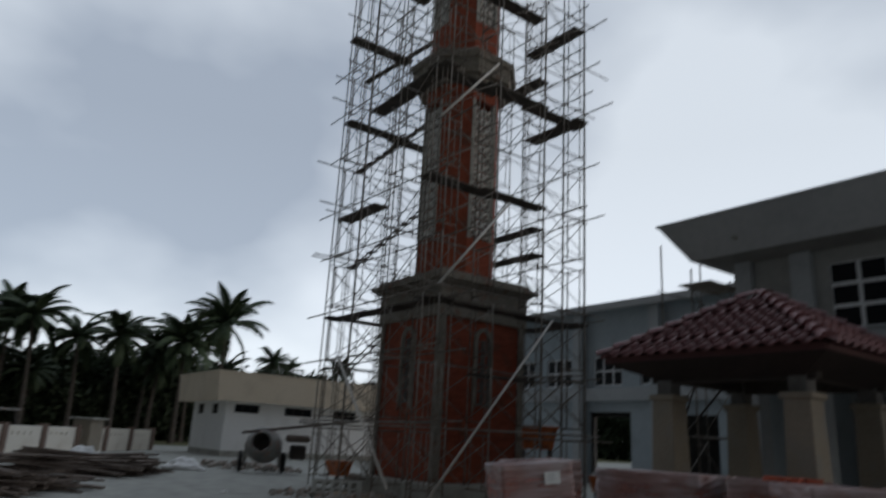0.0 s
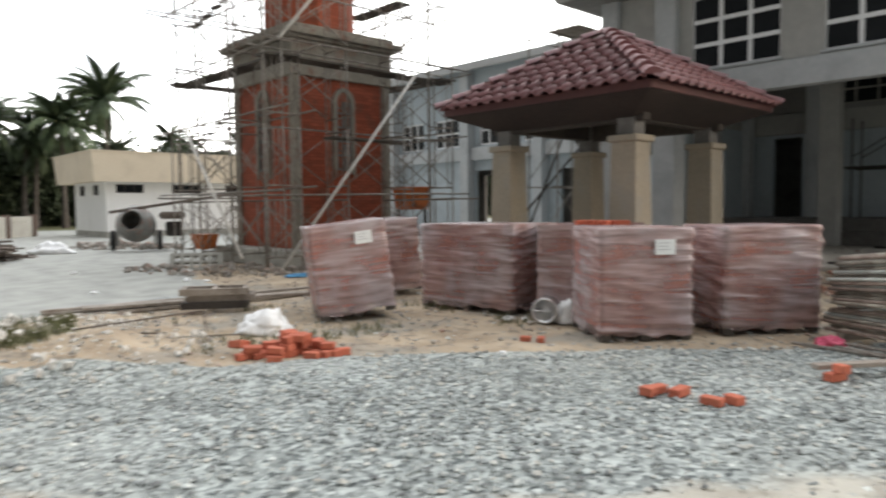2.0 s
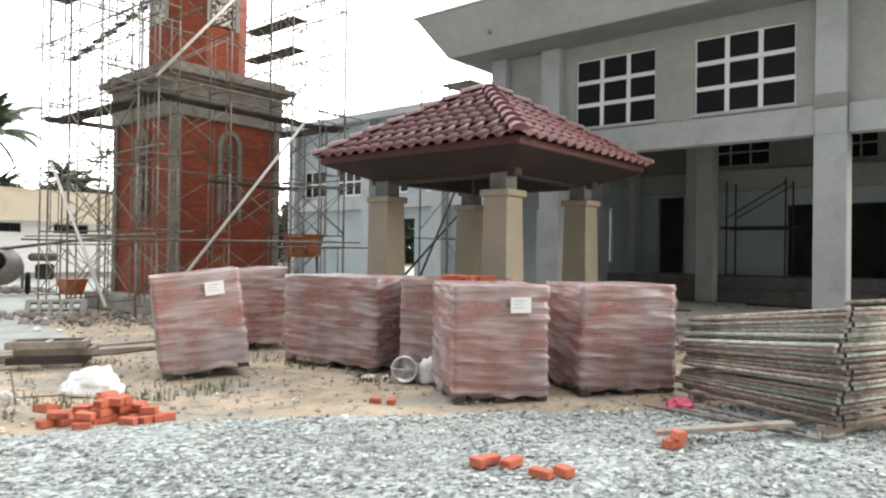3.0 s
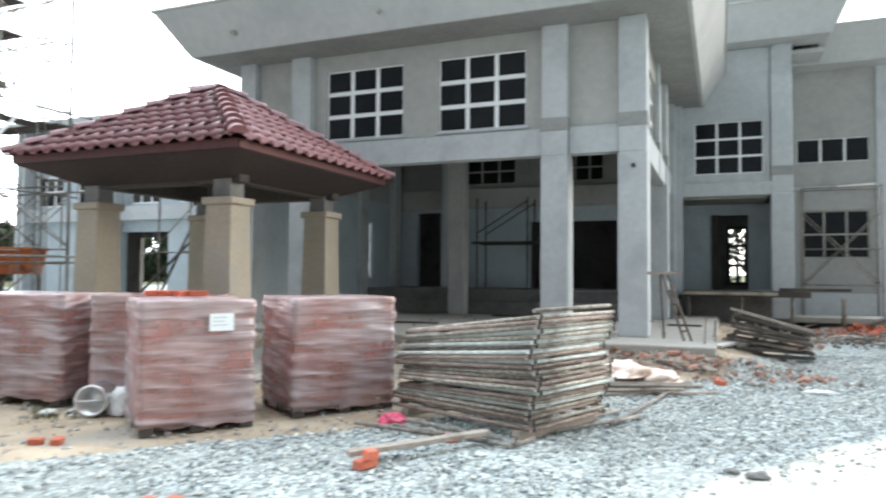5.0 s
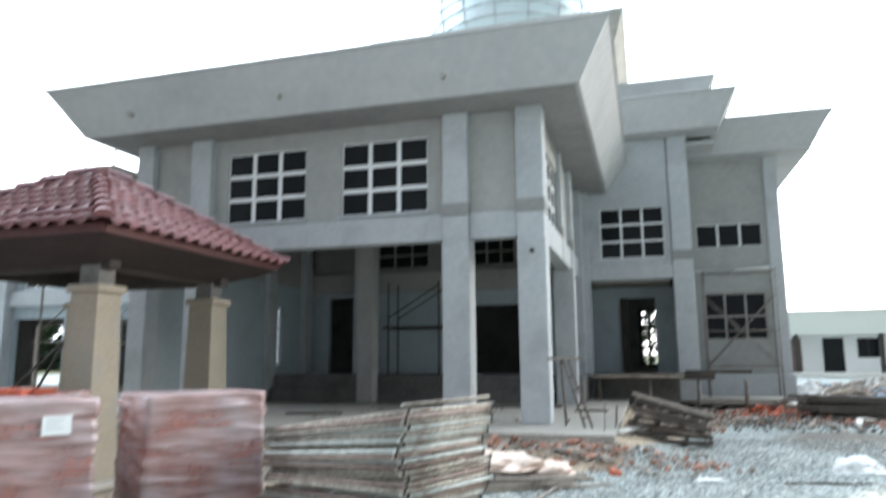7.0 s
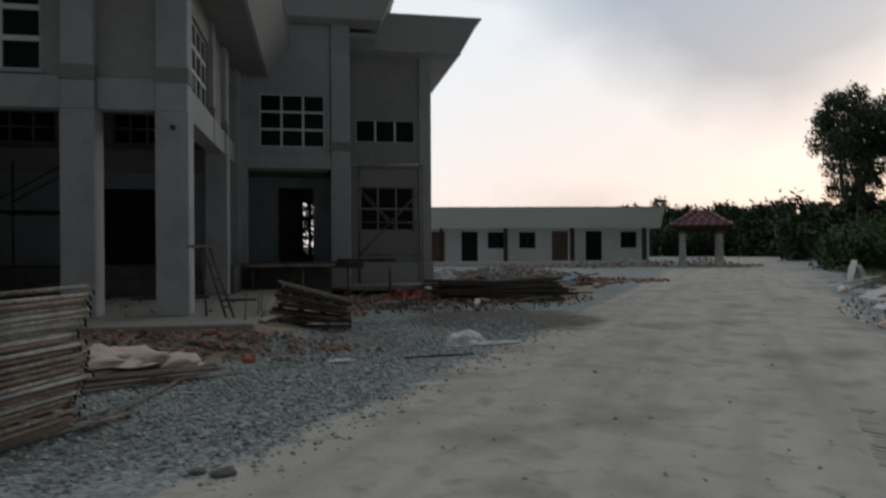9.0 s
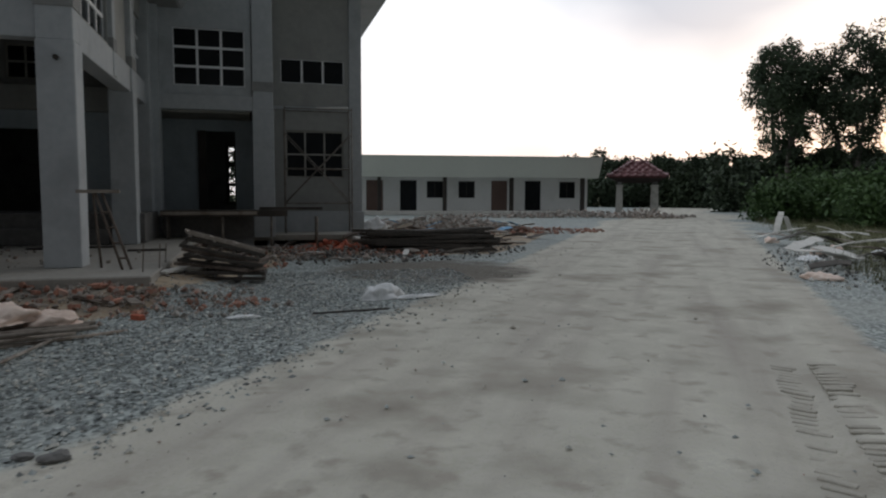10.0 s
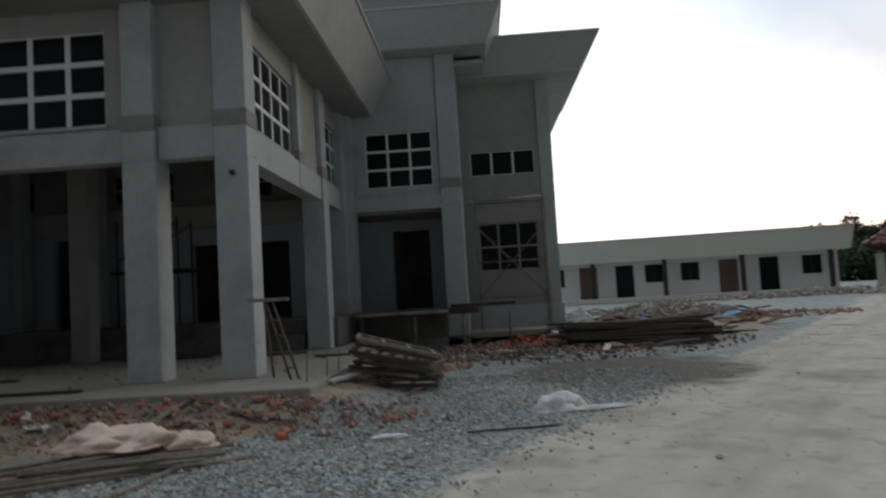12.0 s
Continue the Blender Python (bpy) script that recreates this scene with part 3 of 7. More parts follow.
def window(parent, side, plane, u0, u1, z0, z1, nu, nz, bar=0.055, frame_mat=None, name="window", depth=0.06, glass=True, edge=None):
    """A frame with glazing bars and a pane in each field, in a wall's opening."""
    fm = frame_mat or M_FRAME

    def at(bm, a, b, c, d, w0, w1):
        if side == "s":
            box(bm, a, b, plane + w0, plane + w1, c, d)
        else:
            box(bm, plane - w1, plane - w0, a, b, c, d)

    bm = bmesh.new()
    t = edge or bar
    at(bm, u0, u1, z0, z0 + t, 0, depth)
    at(bm, u0, u1, z1 - t, z1, 0, depth)
    at(bm, u0, u0 + t, z0 + t, z1 - t, 0, depth)
    at(bm, u1 - t, u1, z0 + t, z1 - t, 0, depth)
    win = part(name, bm, fm, parent)
    e, t = t, bar
    du, dz = (u1 - u0) / nu, (z1 - z0) / nz
    for i in range(1, nu):
        bm = bmesh.new()
        at(bm, u0 + i * du - t / 2, u0 + i * du + t / 2, z0 + e, z1 - e, 0.003, depth - 0.01)
        part("mullion", bm, fm, win)
    for j in range(1, nz):
        bm = bmesh.new()
        at(bm, u0 + e, u1 - e, z0 + j * dz - t / 2, z0 + j * dz + t / 2, -0.004, depth - 0.016)
        part("glazing_bar", bm, fm, win)
    if glass:
        for i in range(nu):
            for j in range(nz):
                bm = bmesh.new()
                at(bm, u0 + i * du + 0.004, u0 + (i + 1) * du - 0.004, z0 + j * dz + 0.004, z0 + (j + 1) * dz - 0.004, depth * 0.45, depth * 0.55)
                part("pane", bm, M_GLASS, win, "dark glass pane")
    return win


def flared_fascia(parent, mat, label, x0, x1, y0, y1, z0, z1, out, sides, lip=0.07, thick=0.16):
    """A deep eaves band that leans outwards; sides holds some of s, n, e, w."""
    lo = {"sw": (x0, y0), "se": (x1, y0), "ne": (x1, y1), "nw": (x0, y1)}
    ex0, ex1 = (out if "w" in sides else 0), (out if "e" in sides else 0)
    ey0, ey1 = (out if "s" in sides else 0), (out if "n" in sides else 0)

    def ring(k, grow, z):
        return {"sw": (x0 - ex0 * k - (grow if "w" in sides else 0), y0 - ey0 * k - (grow if "s" in sides else 0), z), "se": (x1 + ex1 * k + (grow if "e" in sides else 0), y0 - ey0 * k - (grow if "s" in sides else 0), z),
                "ne": (x1 + ex1 * k + (grow if "e" in sides else 0), y1 + ey1 * k + (grow if "n" in sides else 0), z), "nw": (x0 - ex0 * k - (grow if "w" in sides else 0), y1 + ey1 * k + (grow if "n" in sides else 0), z)}

    rows = [ring(0, 0, z0), ring(1, 0, z1), ring(1, lip, z1 + 0.012), ring(1, lip, z1 + 0.012 + lip), ring(1, -thick, z1 + 0.012 + lip), ring(0, -thick, z0 + 0.02)]
    ends = {"s": ("sw", "se"), "e": ("se", "ne"), "n": ("ne", "nw"), "w": ("nw", "sw")}
    for s in sides:
        bm = bmesh.new()
        a, b = ends[s]
        col = [(bm.verts.new(r[a]), bm.verts.new(r[b])) for r in rows]
        for (p, q), (p2, q2) in zip(col, col[1:] + col[:1]):
            bm.faces.new((p, q, q2, p2))
        bm.faces.new([c[0] for c in col])
        bm.faces.new([c[1] for c in col][::-1])
        part("fascia", bm, mat, parent, label)


# ---- ground ----
def inside(px, py, poly):
    hit = np.zeros(px.shape, bool)
    for (xa, ya), (xb, yb) in zip(poly, poly[1:] + poly[:1]):
        cross = ((ya > py) != (yb > py)) & (px < (xb - xa) * (py - ya) / (yb - ya + 1e-9) + xa)
        hit ^= cross
    return hit


SOIL = [(-8.4, 1.1), (-6.6, 2.7), (-5.3, 4.4), (-4.7, 5.8), (-3.3, 7.3), (-1.7, 9.1), (-0.7, 10.8), (-0.3, 12.0), (1.2, 13.6), (1.6, 15.2), (2.9, 19.0), (3.6, 21.0), (8.2, 20.6), (10.5, 24.0), (14.0, 30.0), (5, 30), (-9, 16), (-13, 11.5), (-18, 10.5), (-16, 8), (-10.5, 7.0), (-9.3, 4.2)]
TURF = [(-10.2, 2.6), (-7.7, 1.15), (-6.9, 2.6), (-7.4, 3.6), (-9.0, 4.0)]


def zones(x, y):
    left = (x - 1.0) * 0.835 - (y - 8.0) * 0.55 + np.clip(3.2 - y, 0, 4) * 0.6
    right = (x - 8.9) * 0.81 - (y - 10.5) * 0.59
    track = np.clip(left / 0.9 + 0.5, 0, 1) * np.clip(-right / 0.9 + 0.5, 0, 1)
    soil = inside(x, y, SOIL).astype(float)
    turf = np.maximum(inside(x, y, TURF) * 0.55, np.clip(right / 2.5 - 0.3, 0, 0.85) * (y > 9))
    turf = np.maximum(turf, ((x < -50) | (y > 85)) * 0.9)
    return track, soil, turf


def build_ground():
    def axis(lo, hi, step, reach):
        mid = list(np.arange(lo, hi + 1e-6, step))
        d, a, b = step, [], []
        lo2, hi2 = lo, hi
        while lo2 > -reach:
            d *= 1.35
            lo2 -= d
            a.append(lo2)
        d = step
        while hi2 < reach:
            d *= 1.35
            hi2 += d
            b.append(hi2)
        return np.array(a[::-1] + mid + b)
    xs, ys = axis(-20, 16, 0.2, 2500), axis(-3, 28, 0.2, 2500)
    X, Y = np.meshgrid(xs, ys)
    track, soil, turf = zones(X, Y)
    Z = np.zeros_like(X)
    ny, nx = X.shape
    for j in range(ny):
        for i in range(nx):
            x, y = X[j, i], Y[j, i]
            if -20 < x < 16 and -3 < y < 28:
                Z[j, i] = ground_z(x, y)
    verts = np.stack([X, Y, Z], -1).reshape(-1, 3)
    idx = np.arange(nx * ny).reshape(ny, nx)
    faces = np.stack([idx[:-1, :-1], idx[:-1, 1:], idx[1:, 1:], idx[1:, :-1]], -1).reshape(-1, 4)
    me = bpy.data.meshes.new("ground")
    me.from_pydata(verts.tolist(), [], faces.tolist())
    at = me.color_attributes.new("zone", "FLOAT_COLOR", "POINT")
    at.data.foreach_set("color", np.stack([track, soil, turf, np.clip((-8.3 - 0.35 * (Y - 1.0) - X) / 1.6, 0, 1) * (1 - soil) * (1 - (turf > 0.3))], -1).reshape(-1).astype(np.float32))
    damp = np.clip(1.5 - 1.5 * np.hypot((X - 5.8) / 3.0, (Y - 17.4) / 3.0), 0, 1) * 0.9
    wet = me.color_attributes.new("damp", "FLOAT_COLOR", "POINT")
    wet.data.foreach_set("color", np.stack([damp, damp, damp, np.ones_like(damp)], -1).reshape(-1).astype(np.float32))
    me.materials.append(M_GROUND)
    me.shade_smooth()
    return tagged(new("ground", me), "crushed grey gravel, sandy track and bare soil of a building site", "ground", kind="structure")


build_ground()


def scatter_stones(name, label, count, x0, x1, y0, y1, smin, smax, weight, mat, seed):
    r = np.random.RandomState(seed)
    base = np.array([(1, .1, 0), (-1, 0, .1), (0, 1, .1), (.1, -1, 0), (0, .1, .9), (.1, 0, -.6)])
    tri = np.array([(0, 2, 4), (2, 1, 4), (1, 3, 4), (3, 0, 4), (2, 0, 5), (1, 2, 5), (3, 1, 5), (0, 3, 5)])
    px, py = r.uniform(x0, x1, count * 3), r.uniform(y0, y1, count * 3)
    keep = r.uniform(0, 1, px.size) < weight(px, py)
    px, py = px[keep][:count], py[keep][:count]
    k = px.size
    size = smin + (smax - smin) * r.uniform(0, 1, k) ** 2.2
    ang = r.uniform(0, 2 * np.pi, k)
    shape = base[None] * r.uniform(0.6, 1.25, (k, 6, 3)) * size[:, None, None] * np.array([1, 0.8, 0.62])
    ca, sa = np.cos(ang)[:, None], np.sin(ang)[:, None]
    vx = shape[..., 0] * ca - shape[..., 1] * sa + px[:, None]
    vy = shape[..., 0] * sa + shape[..., 1] * ca + py[:, None]
    vz = shape[..., 2] + size[:, None] * 0.25 - 0.006 + np.array([bank(a, b) for a, b in zip(px, py)])[:, None]
    verts = np.stack([vx, vy, vz], -1).reshape(-1, 3)
    faces = (tri[None] + (np.arange(k) * 6)[:, None, None]).reshape(-1, 3)
    me = bpy.data.meshes.new(name)
    me.from_pydata(verts.tolist(), [], faces.tolist())
    me.materials.append(mat)
    return tagged(new(name, me), label, "gravel", kind="stuff")


def gravel_weight(x, y):
    track, soil, turf = zones(x, y)
    clump = np.array([0.5 + noise.noise((a * 0.7, b * 0.7, 3)) for a, b in zip(x, y)])
    yard = np.clip((-8.3 - 0.35 * (y - 1.0) - x) / 1.6, 0, 1)
    return np.clip((1 - yard) * (1 - track * 0.992) * (1 - soil * 0.9) * (1 - turf) * np.clip(clump + 0.45, 0.4, 1), 0, 1)


scatter_stones("gravel", "loose blue-grey crushed stone spread over the yard", 44000, -9, 6.2, 0.5, 17.5, 0.010, 0.036, gravel_weight, M_STONE, 3)
scatter_stones("track_pebbles", "small stones strewn along the sandy track", 1500, -6, 13, 0.5, 24, 0.006, 0.017, lambda x, y: zones(x, y)[0] * np.exp(-np.abs((x - 1.0) * 0.835 - (y - 8.0) * 0.55) / 1.1), M_RUBBLE, 8)
scatter_stones("soil_clods", "flat clods of damp sand along the track border", 700, -4, 13, 1, 24, 0.012, 0.04, lambda x, y: zones(x, y)[0] * np.exp(-np.abs((x - 1.5) * 0.835 - (y - 8.0) * 0.55) / 0.6), M_TRACK, 9)
scatter_stones("scattered_debris", "pale stones and chips strewn over bare soil", 9000, -17, 9, 1, 27, 0.009, 0.05, lambda x, y: zones(x, y)[1] * 0.8, M_RUBBLE, 5)


def grass_tufts(name, label, count, weight, x0, x1, y0, y1, h, mat, seed):
    r = random.Random(seed)
    verts, faces = [], []
    tries = 0
    while len(faces) < count and tries < count * 20:
        tries += 1
        x, y = r.uniform(x0, x1), r.uniform(y0, y1)
        if r.random() > weight(x, y):
            continue
        for _ in range(5):
            a, lean, hh = r.uniform(0, 6.28), r.uniform(0.2, 0.9), h * r.uniform(0.4, 1.2)
            bx, by = x + r.uniform(-.05, .05), y + r.uniform(-.05, .05)
            dx, dy = math.cos(a), math.sin(a)
            k, bz = len(verts), bank(bx, by) - 0.02
            verts += [(bx - dy * .007, by + dx * .007, bz), (bx + dy * .007, by - dx * .007, bz), (bx + dx * lean * hh, by + dy * lean * hh, bz + hh + 0.04)]
            faces.append((k, k + 1, k + 2))
    me = bpy.data.meshes.new(name)
    me.from_pydata(verts, [], faces)
    me.materials.append(mat)
    return tagged(new(name, me), label, "grass", kind="stuff")


one = lambda f: (lambda x, y: float(f(np.array([x]), np.array([y]))[0]))
grass_tufts("grass", "short dry green weeds on a soil mound", 5200, one(lambda x, y: inside(x, y, TURF) * np.clip(0.25 + 2.2 * noise.noise((x[0] * 1.7, y[0] * 1.7, 0)), 0, 1)), -10.5, -6.5, 1, 4.3, 0.07, M_GRASS, 11)
grass_tufts("weeds", "sparse weeds among stones on bare soil", 900, one(lambda x, y: inside(x, y, SOIL) * np.clip(2.2 * noise.noise((x[0] * 0.9, y[0] * 0.9, 6)) - 0.35, 0, 1)), -10, -4.5, 3, 9, 0.08, M_GRASS, 13)
grass_tufts("roadside_grass", "weeds along the edge of the sandy track", 16000, one(lambda x, y: (zones(x, y)[2] > 0.12) * np.clip(0.4 + 1.6 * noise.noise((x[0] * 0.5, y[0] * 0.5, 4)), 0.05, 1)), 9, 34, 11, 40, 0.34, M_GRASS, 12)


# ---- the two-storey hall ----
YF, YB, YC = 15.75, 23.6, 25.5      # front of the porch columns, wing wall, end wing wall
hall = thing("hall_building", "unfinished two-storey hall with grey cement render and deep flared eaves", "building")


def column(x0, x1, y0, y1, z0, z1):
    """A rendered column with a slightly thicker lower shaft and a patched joint."""
    bm = bmesh.new()
    box(bm, x0, x1, y0, y1, z0, 3.7, bevel=0.012)
    box(bm, x0 + 0.012, x1 - 0.012, y0 + 0.012, y1 - 0.012, 3.7, z1, bevel=0.012)
    col = part("column", bm, M_PLASTER, hall)
    part("joint_patch", new_box(x0 - 0.004, x1 + 0.004, y0 - 0.004, y1 + 0.004, 4.17, 4.42, bevel=0.004), M_PATCH, col, "damp grey cement patch")
    return col


SOF = 6.2
for x0, x1 in ((-0.53, -0.01), (-1.97, -1.45), (-7.64, -7.12), (-9.04, -8.6)):
    column(x0, x1, YF, YF + 0.5, 0.34, SOF)
column(-0.52, -0.01, 20.8, 21.3, 0.34, SOF)
column(-9.04, -8.6, 20.8, 21.3, 0.34, SOF)
WIN1, WIN2 = (-6.82, -4.97, 4.35, 5.86), (-4.16, -2.31, 4.35, 5.86)
wall("front_wall", hall, "s", YF + 0.2, 0.16, -8.6, -0.53, 4.25, SOF, [WIN1, WIN2], M_RENDER)
bm = bmesh.new()
for x0, x1 in ((-8.6, -7.64), (-7.12, -1.97), (-1.45, -0.53)):
    box(bm, x0, x1, YF + 0.12, YF + 0.42, 3.73, 4.25, bevel=0.01)
part("front_beam", bm, M_PLASTER, hall)
for w in (WIN1, WIN2):
    window(hall, "s", YF + 0.24, *w, 3, 3, bar=0.085, edge=0.025)
    bm = new_box(w[0] - 0.05, w[1] + 0.05, YF + 0.15, YF + 0.27, w[2] - 0.06, w[2] - 0.005, bevel=0.008)
    part("window_sill", bm, M_PLASTER, hall)
# east side of the porch
E1, E2 = (16.6, 18.9, 4.3, 5.7), (21.5, 23.2, 4.3, 5.7)
wall("side_wall", hall, "e", -0.14, 0.16, YF + 0.5, 20.8, 4.2, SOF, [(16.6, 18.9, 4.3, 5.7)], M_RENDER)
wall("side_wall", hall, "e", -0.14, 0.16, 21.3, YB, 4.2, SOF, [E2], M_RENDER)
for a, b in ((YF + 0.5, 20.8), (21.3, YB)):
    part("side_beam", new_box(-0.42, -0.06, a, b, 3.66, 4.2, bevel=0.01), M_PLASTER, hall)
window(hall, "e", -0.2, *E1, 4, 3, bar=0.07, edge=0.025)
window(hall, "e", -0.2, *E2, 3, 3, bar=0.07, edge=0.025)
column(-0.36, -0.04, 18.95, 19.25, 4.2, SOF)
wall("side_wall", hall, "e", -8.74, 0.16, YF + 0.5, YB, 3.66, SOF, [(17.2, 19.0, 4.3, 5.7)], M_RENDER)
wall("side_wall", hall, "e", -8.72, 0.16, YF + 0.5, YB, 0.34, 3.655, [(17.4, 18.9, 0.34, 2.7), (21.2, 21.8, 1.3, 3.0)], M_INNER)
window(hall, "e", -8.78, 21.2, 21.8, 1.3, 3.0, 1, 3, bar=0.06, glass=False)
# floor slab, plinth and apron
part("floor_slab", new_box(*SLAB, 0.0, 0.34, bevel=0.02), M_FLOOR, hall, "dusty concrete porch slab")
# plinth and step coloured dark for the shade deep in the porch
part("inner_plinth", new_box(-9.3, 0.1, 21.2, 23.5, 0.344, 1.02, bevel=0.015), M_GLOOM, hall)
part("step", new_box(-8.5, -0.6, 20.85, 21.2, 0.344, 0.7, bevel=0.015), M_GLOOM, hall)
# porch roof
# soffit takes a darker cement than the fascia, as painted underside shade
part("soffit", new_box(-9.66, 0.76, 14.88, YB + 0.4, SOF, SOF + 0.14), M_PATCH, hall, "brown-grey soffit darkened for shade under the eaves")
part("roof_slab", new_box(-10.0, 1.1, 14.5, YB + 0.4, 6.85, 6.98), M_RAW, hall)
flared_fascia(hall, M_FASCIA, "deep outward-leaning cement fascia", -9.67, 0.77, 14.87, YB + 0.35, SOF - 0.01, 7.06, 0.55, "sew", 0.05)
for x in (-8.3, -4.9, -1.6):
    part("drain_spout", new_pipe((x, 14.55, 6.5), (x, 14.78, 6.5), 0.045, 10), M_RAW, hall)
part("drain_spout", new_pipe((-0.25, YF - 0.06, 3.43), (-0.25, YF + 0.02, 3.43), 0.04, 10), M_DARK, hall)

# wing wall behind the porch, long to the west
back_windows = [(-25.9, -24.3, 4.1, 5.4), (-23.5, -21.9, 4.1, 5.4), (-20.6, -19.0, 4.1, 5.4), (-18.1, -16.5, 4.1, 5.4), (-15.6, -14.0, 4.1, 5.4), (-12.9, -11.3, 4.1, 5.4), (-10.1, -8.6, 4.25, 5.1), (-6.4, -4.7, 4.25, 5.1), (-3.3, -2.0, 4.25, 5.1)]
doors = [(-20.9, -18.6, 0.36, 3.0), (-16.2, -14.6, 0.36, 2.9), (-10.4, -9.9, 1.0, 3.3), (-8.05, -7.22, 1.02, 3.4), (-4.25, -1.63, 1.02, 3.05)]
W3 = (0.52, 2.3, 4.27, 5.74)
E3 = (0.2, 2.46, 0.36, 3.65)
wall("wing_wall", hall, "s", YB, 0.2, -27, -9.2, 0, 7.5, back_windows[:6] + [(-10.1, -9.2, 4.25, 5.1)] + doors[:3], M_INNER, "pale grey-blue rendered wall")
wall("wing_wall", hall, "s", YB, 0.2, -9.2, -0.14, 0, 3.5, doors[3:], M_INNER, "pale grey-blue rendered wall")
# bare upper wall, its tone lowered further for the dim porch
wall("wing_wall", hall, "s", YB, 0.2, -9.2, -0.14, 3.5, 7.5, [(-9.2, -8.6, 4.25, 5.1)] + back_windows[7:], M_PATCH, "unpainted brown-grey upper wall darkened for porch shade")
wall("wing_wall", hall, "s", YB, 0.2, -0.14, 2.46, 0, 7.72, [W3, E3], M_PLASTER)
for w in back_windows[:6]:
    window(hall, "s", YB + 0.06, *w, 3, 2, bar=0.07)
for w in back_windows[6:]:
    window(hall, "s", YB + 0.06, *w, 3, 2, bar=0.05, frame_mat=M_RAW)
window(hall, "s", YB + 0.05, *W3, 3, 3, bar=0.06, edge=0.03)
bm = bmesh.new()
for x0, x1 in ((-26.6, -21.45), (-21.0, -9.7)):
    box(bm, x0, x1, YB - 0.25, YB, 3.45, 4.0, bevel=0.01)
part("wing_beam", bm, M_PLASTER, hall)
part("wing_beam", new_box(-9.2, 0.0, YB - 0.2, YB - 0.003, 3.5, 4.1, bevel=0.01), M_RENDER, hall)
part("wing_beam", new_box(0.05, 2.5, YB - 0.08, YB - 0.003, 3.65, 4.02, bevel=0.01), M_PLASTER, hall)
for x in (-26.6, -21.45, -17.3, -13.4, -10.6):
    part("pilaster", new_box(x, x + 0.5, YB - 0.42, YB - 0.003, 0, 7.45, bevel=0.012), M_PLASTER, hall)
for x in (-9.0, -6.9, -0.45):
    part("pilaster", new_box(x, x + 0.48, 22.9, YB - 0.25, 1.02, 6.2, bevel=0.012), M_PLASTER, hall)
for x in (-5.7,):
    part("pilaster", new_box(x, x + 0.45, 20.4, 20.8, 0.345, 6.2, bevel=0.012), M_RENDER, hall)
part("pilaster", new_box(0.02, 0.2, YB - 0.3, YB - 0.003, 0.9, 6.2, bevel=0.01), M_PLASTER, hall)
column(2.47, 3.02, YB - 0.12, YB + 0.4, 0.3, 7.74)
# back room behind the far openings, its gloom put into the wall colour
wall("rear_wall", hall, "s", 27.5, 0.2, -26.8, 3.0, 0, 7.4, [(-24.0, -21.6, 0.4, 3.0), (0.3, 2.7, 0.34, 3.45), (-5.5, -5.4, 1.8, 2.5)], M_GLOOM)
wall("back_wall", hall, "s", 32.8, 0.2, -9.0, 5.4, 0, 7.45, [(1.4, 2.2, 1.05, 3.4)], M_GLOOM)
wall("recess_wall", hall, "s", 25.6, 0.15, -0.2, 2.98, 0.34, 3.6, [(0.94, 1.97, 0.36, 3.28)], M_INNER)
# made-up partitions that keep stray light out of the back room
part("light_stop_partition", new_box(-0.42, -0.22, YB + 0.21, 27.48, 0.344, 3.59), M_GLOOM, hall)
part("light_stop_partition", new_box(2.99, 3.15, YC + 0.21, 27.48, 0.344, 7.3), M_GLOOM, hall)
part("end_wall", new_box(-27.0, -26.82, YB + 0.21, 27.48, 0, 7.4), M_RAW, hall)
window(hall, "s", 32.85, 1.4, 2.2, 1.05, 3.4, 2, 3, bar=0.13, frame_mat=M_DARK, glass=False)
part("sliding_door_leaf", new_box(0.94, 1.16, 25.45, 25.56, 0.36, 3.28, bevel=0.01), M_DARK, hall)
part("upper_floor", new_box(-26.8, 2.4, YB + 0.21, 27.45, 3.6, 3.75), M_RAW, hall)
part("ground_floor", new_box(-26.8, 5.3, YB + 0.21, 27.45, 0.2, 0.34), M_FLOOR, hall)
part("roof_slab", new_box(-27.0, -9.7, YB - 0.55, 33.0, 7.5, 7.62), M_FASCIA, hall)
part("roof_slab", new_box(-9.7, 3.8, YB + 0.205, 33.0, 7.5, 7.62), M_FASCIA, hall)
part("eaves_edge", new_box(-27.2, -10.3, YB - 0.7, YB - 0.55, 7.3, 7.62, bevel=0.02), M_FASCIA, hall)
# first and second eaves of the wing
flared_fascia(hall, M_FASCIA, "deep outward-leaning cement fascia", -9.0, 3.87, 22.95, 33.0, 7.74, 8.62, 0.4, "se", 0.05)
part("roof_slab", new_box(-9.0, 4.0, 22.9, 33.0, 8.35, 8.45), M_RAW, hall)
flared_fascia(hall, M_FASCIA, "", -8.0, 3.7, 25.35, 33.0, 9.2, 10.0, 0.35, "se", 0.05)
part("attic_wall", new_box(-8.0, 3.5, 25.5, 33.0, 8.45, 9.4), M_FASCIA, hall)
part("roof_slab", new_box(-8.0, 3.8, 25.2, 33.0, 9.8, 9.9), M_RAW, hall)
flared_fascia(hall, M_RAW, "", -7.6, 1.0, 27.4, 35.0, 12.3, 13.6, 0.42, "sew", 0.05)
part("drum_wall", new_box(-7.4, 0.8, 27.6, 35.0, 9.9, 12.5), M_FASCIA, hall)
part("roof_slab", new_box(-7.8, 1.2, 27.2, 35.0, 13.3, 13.45), M_RAW, hall)
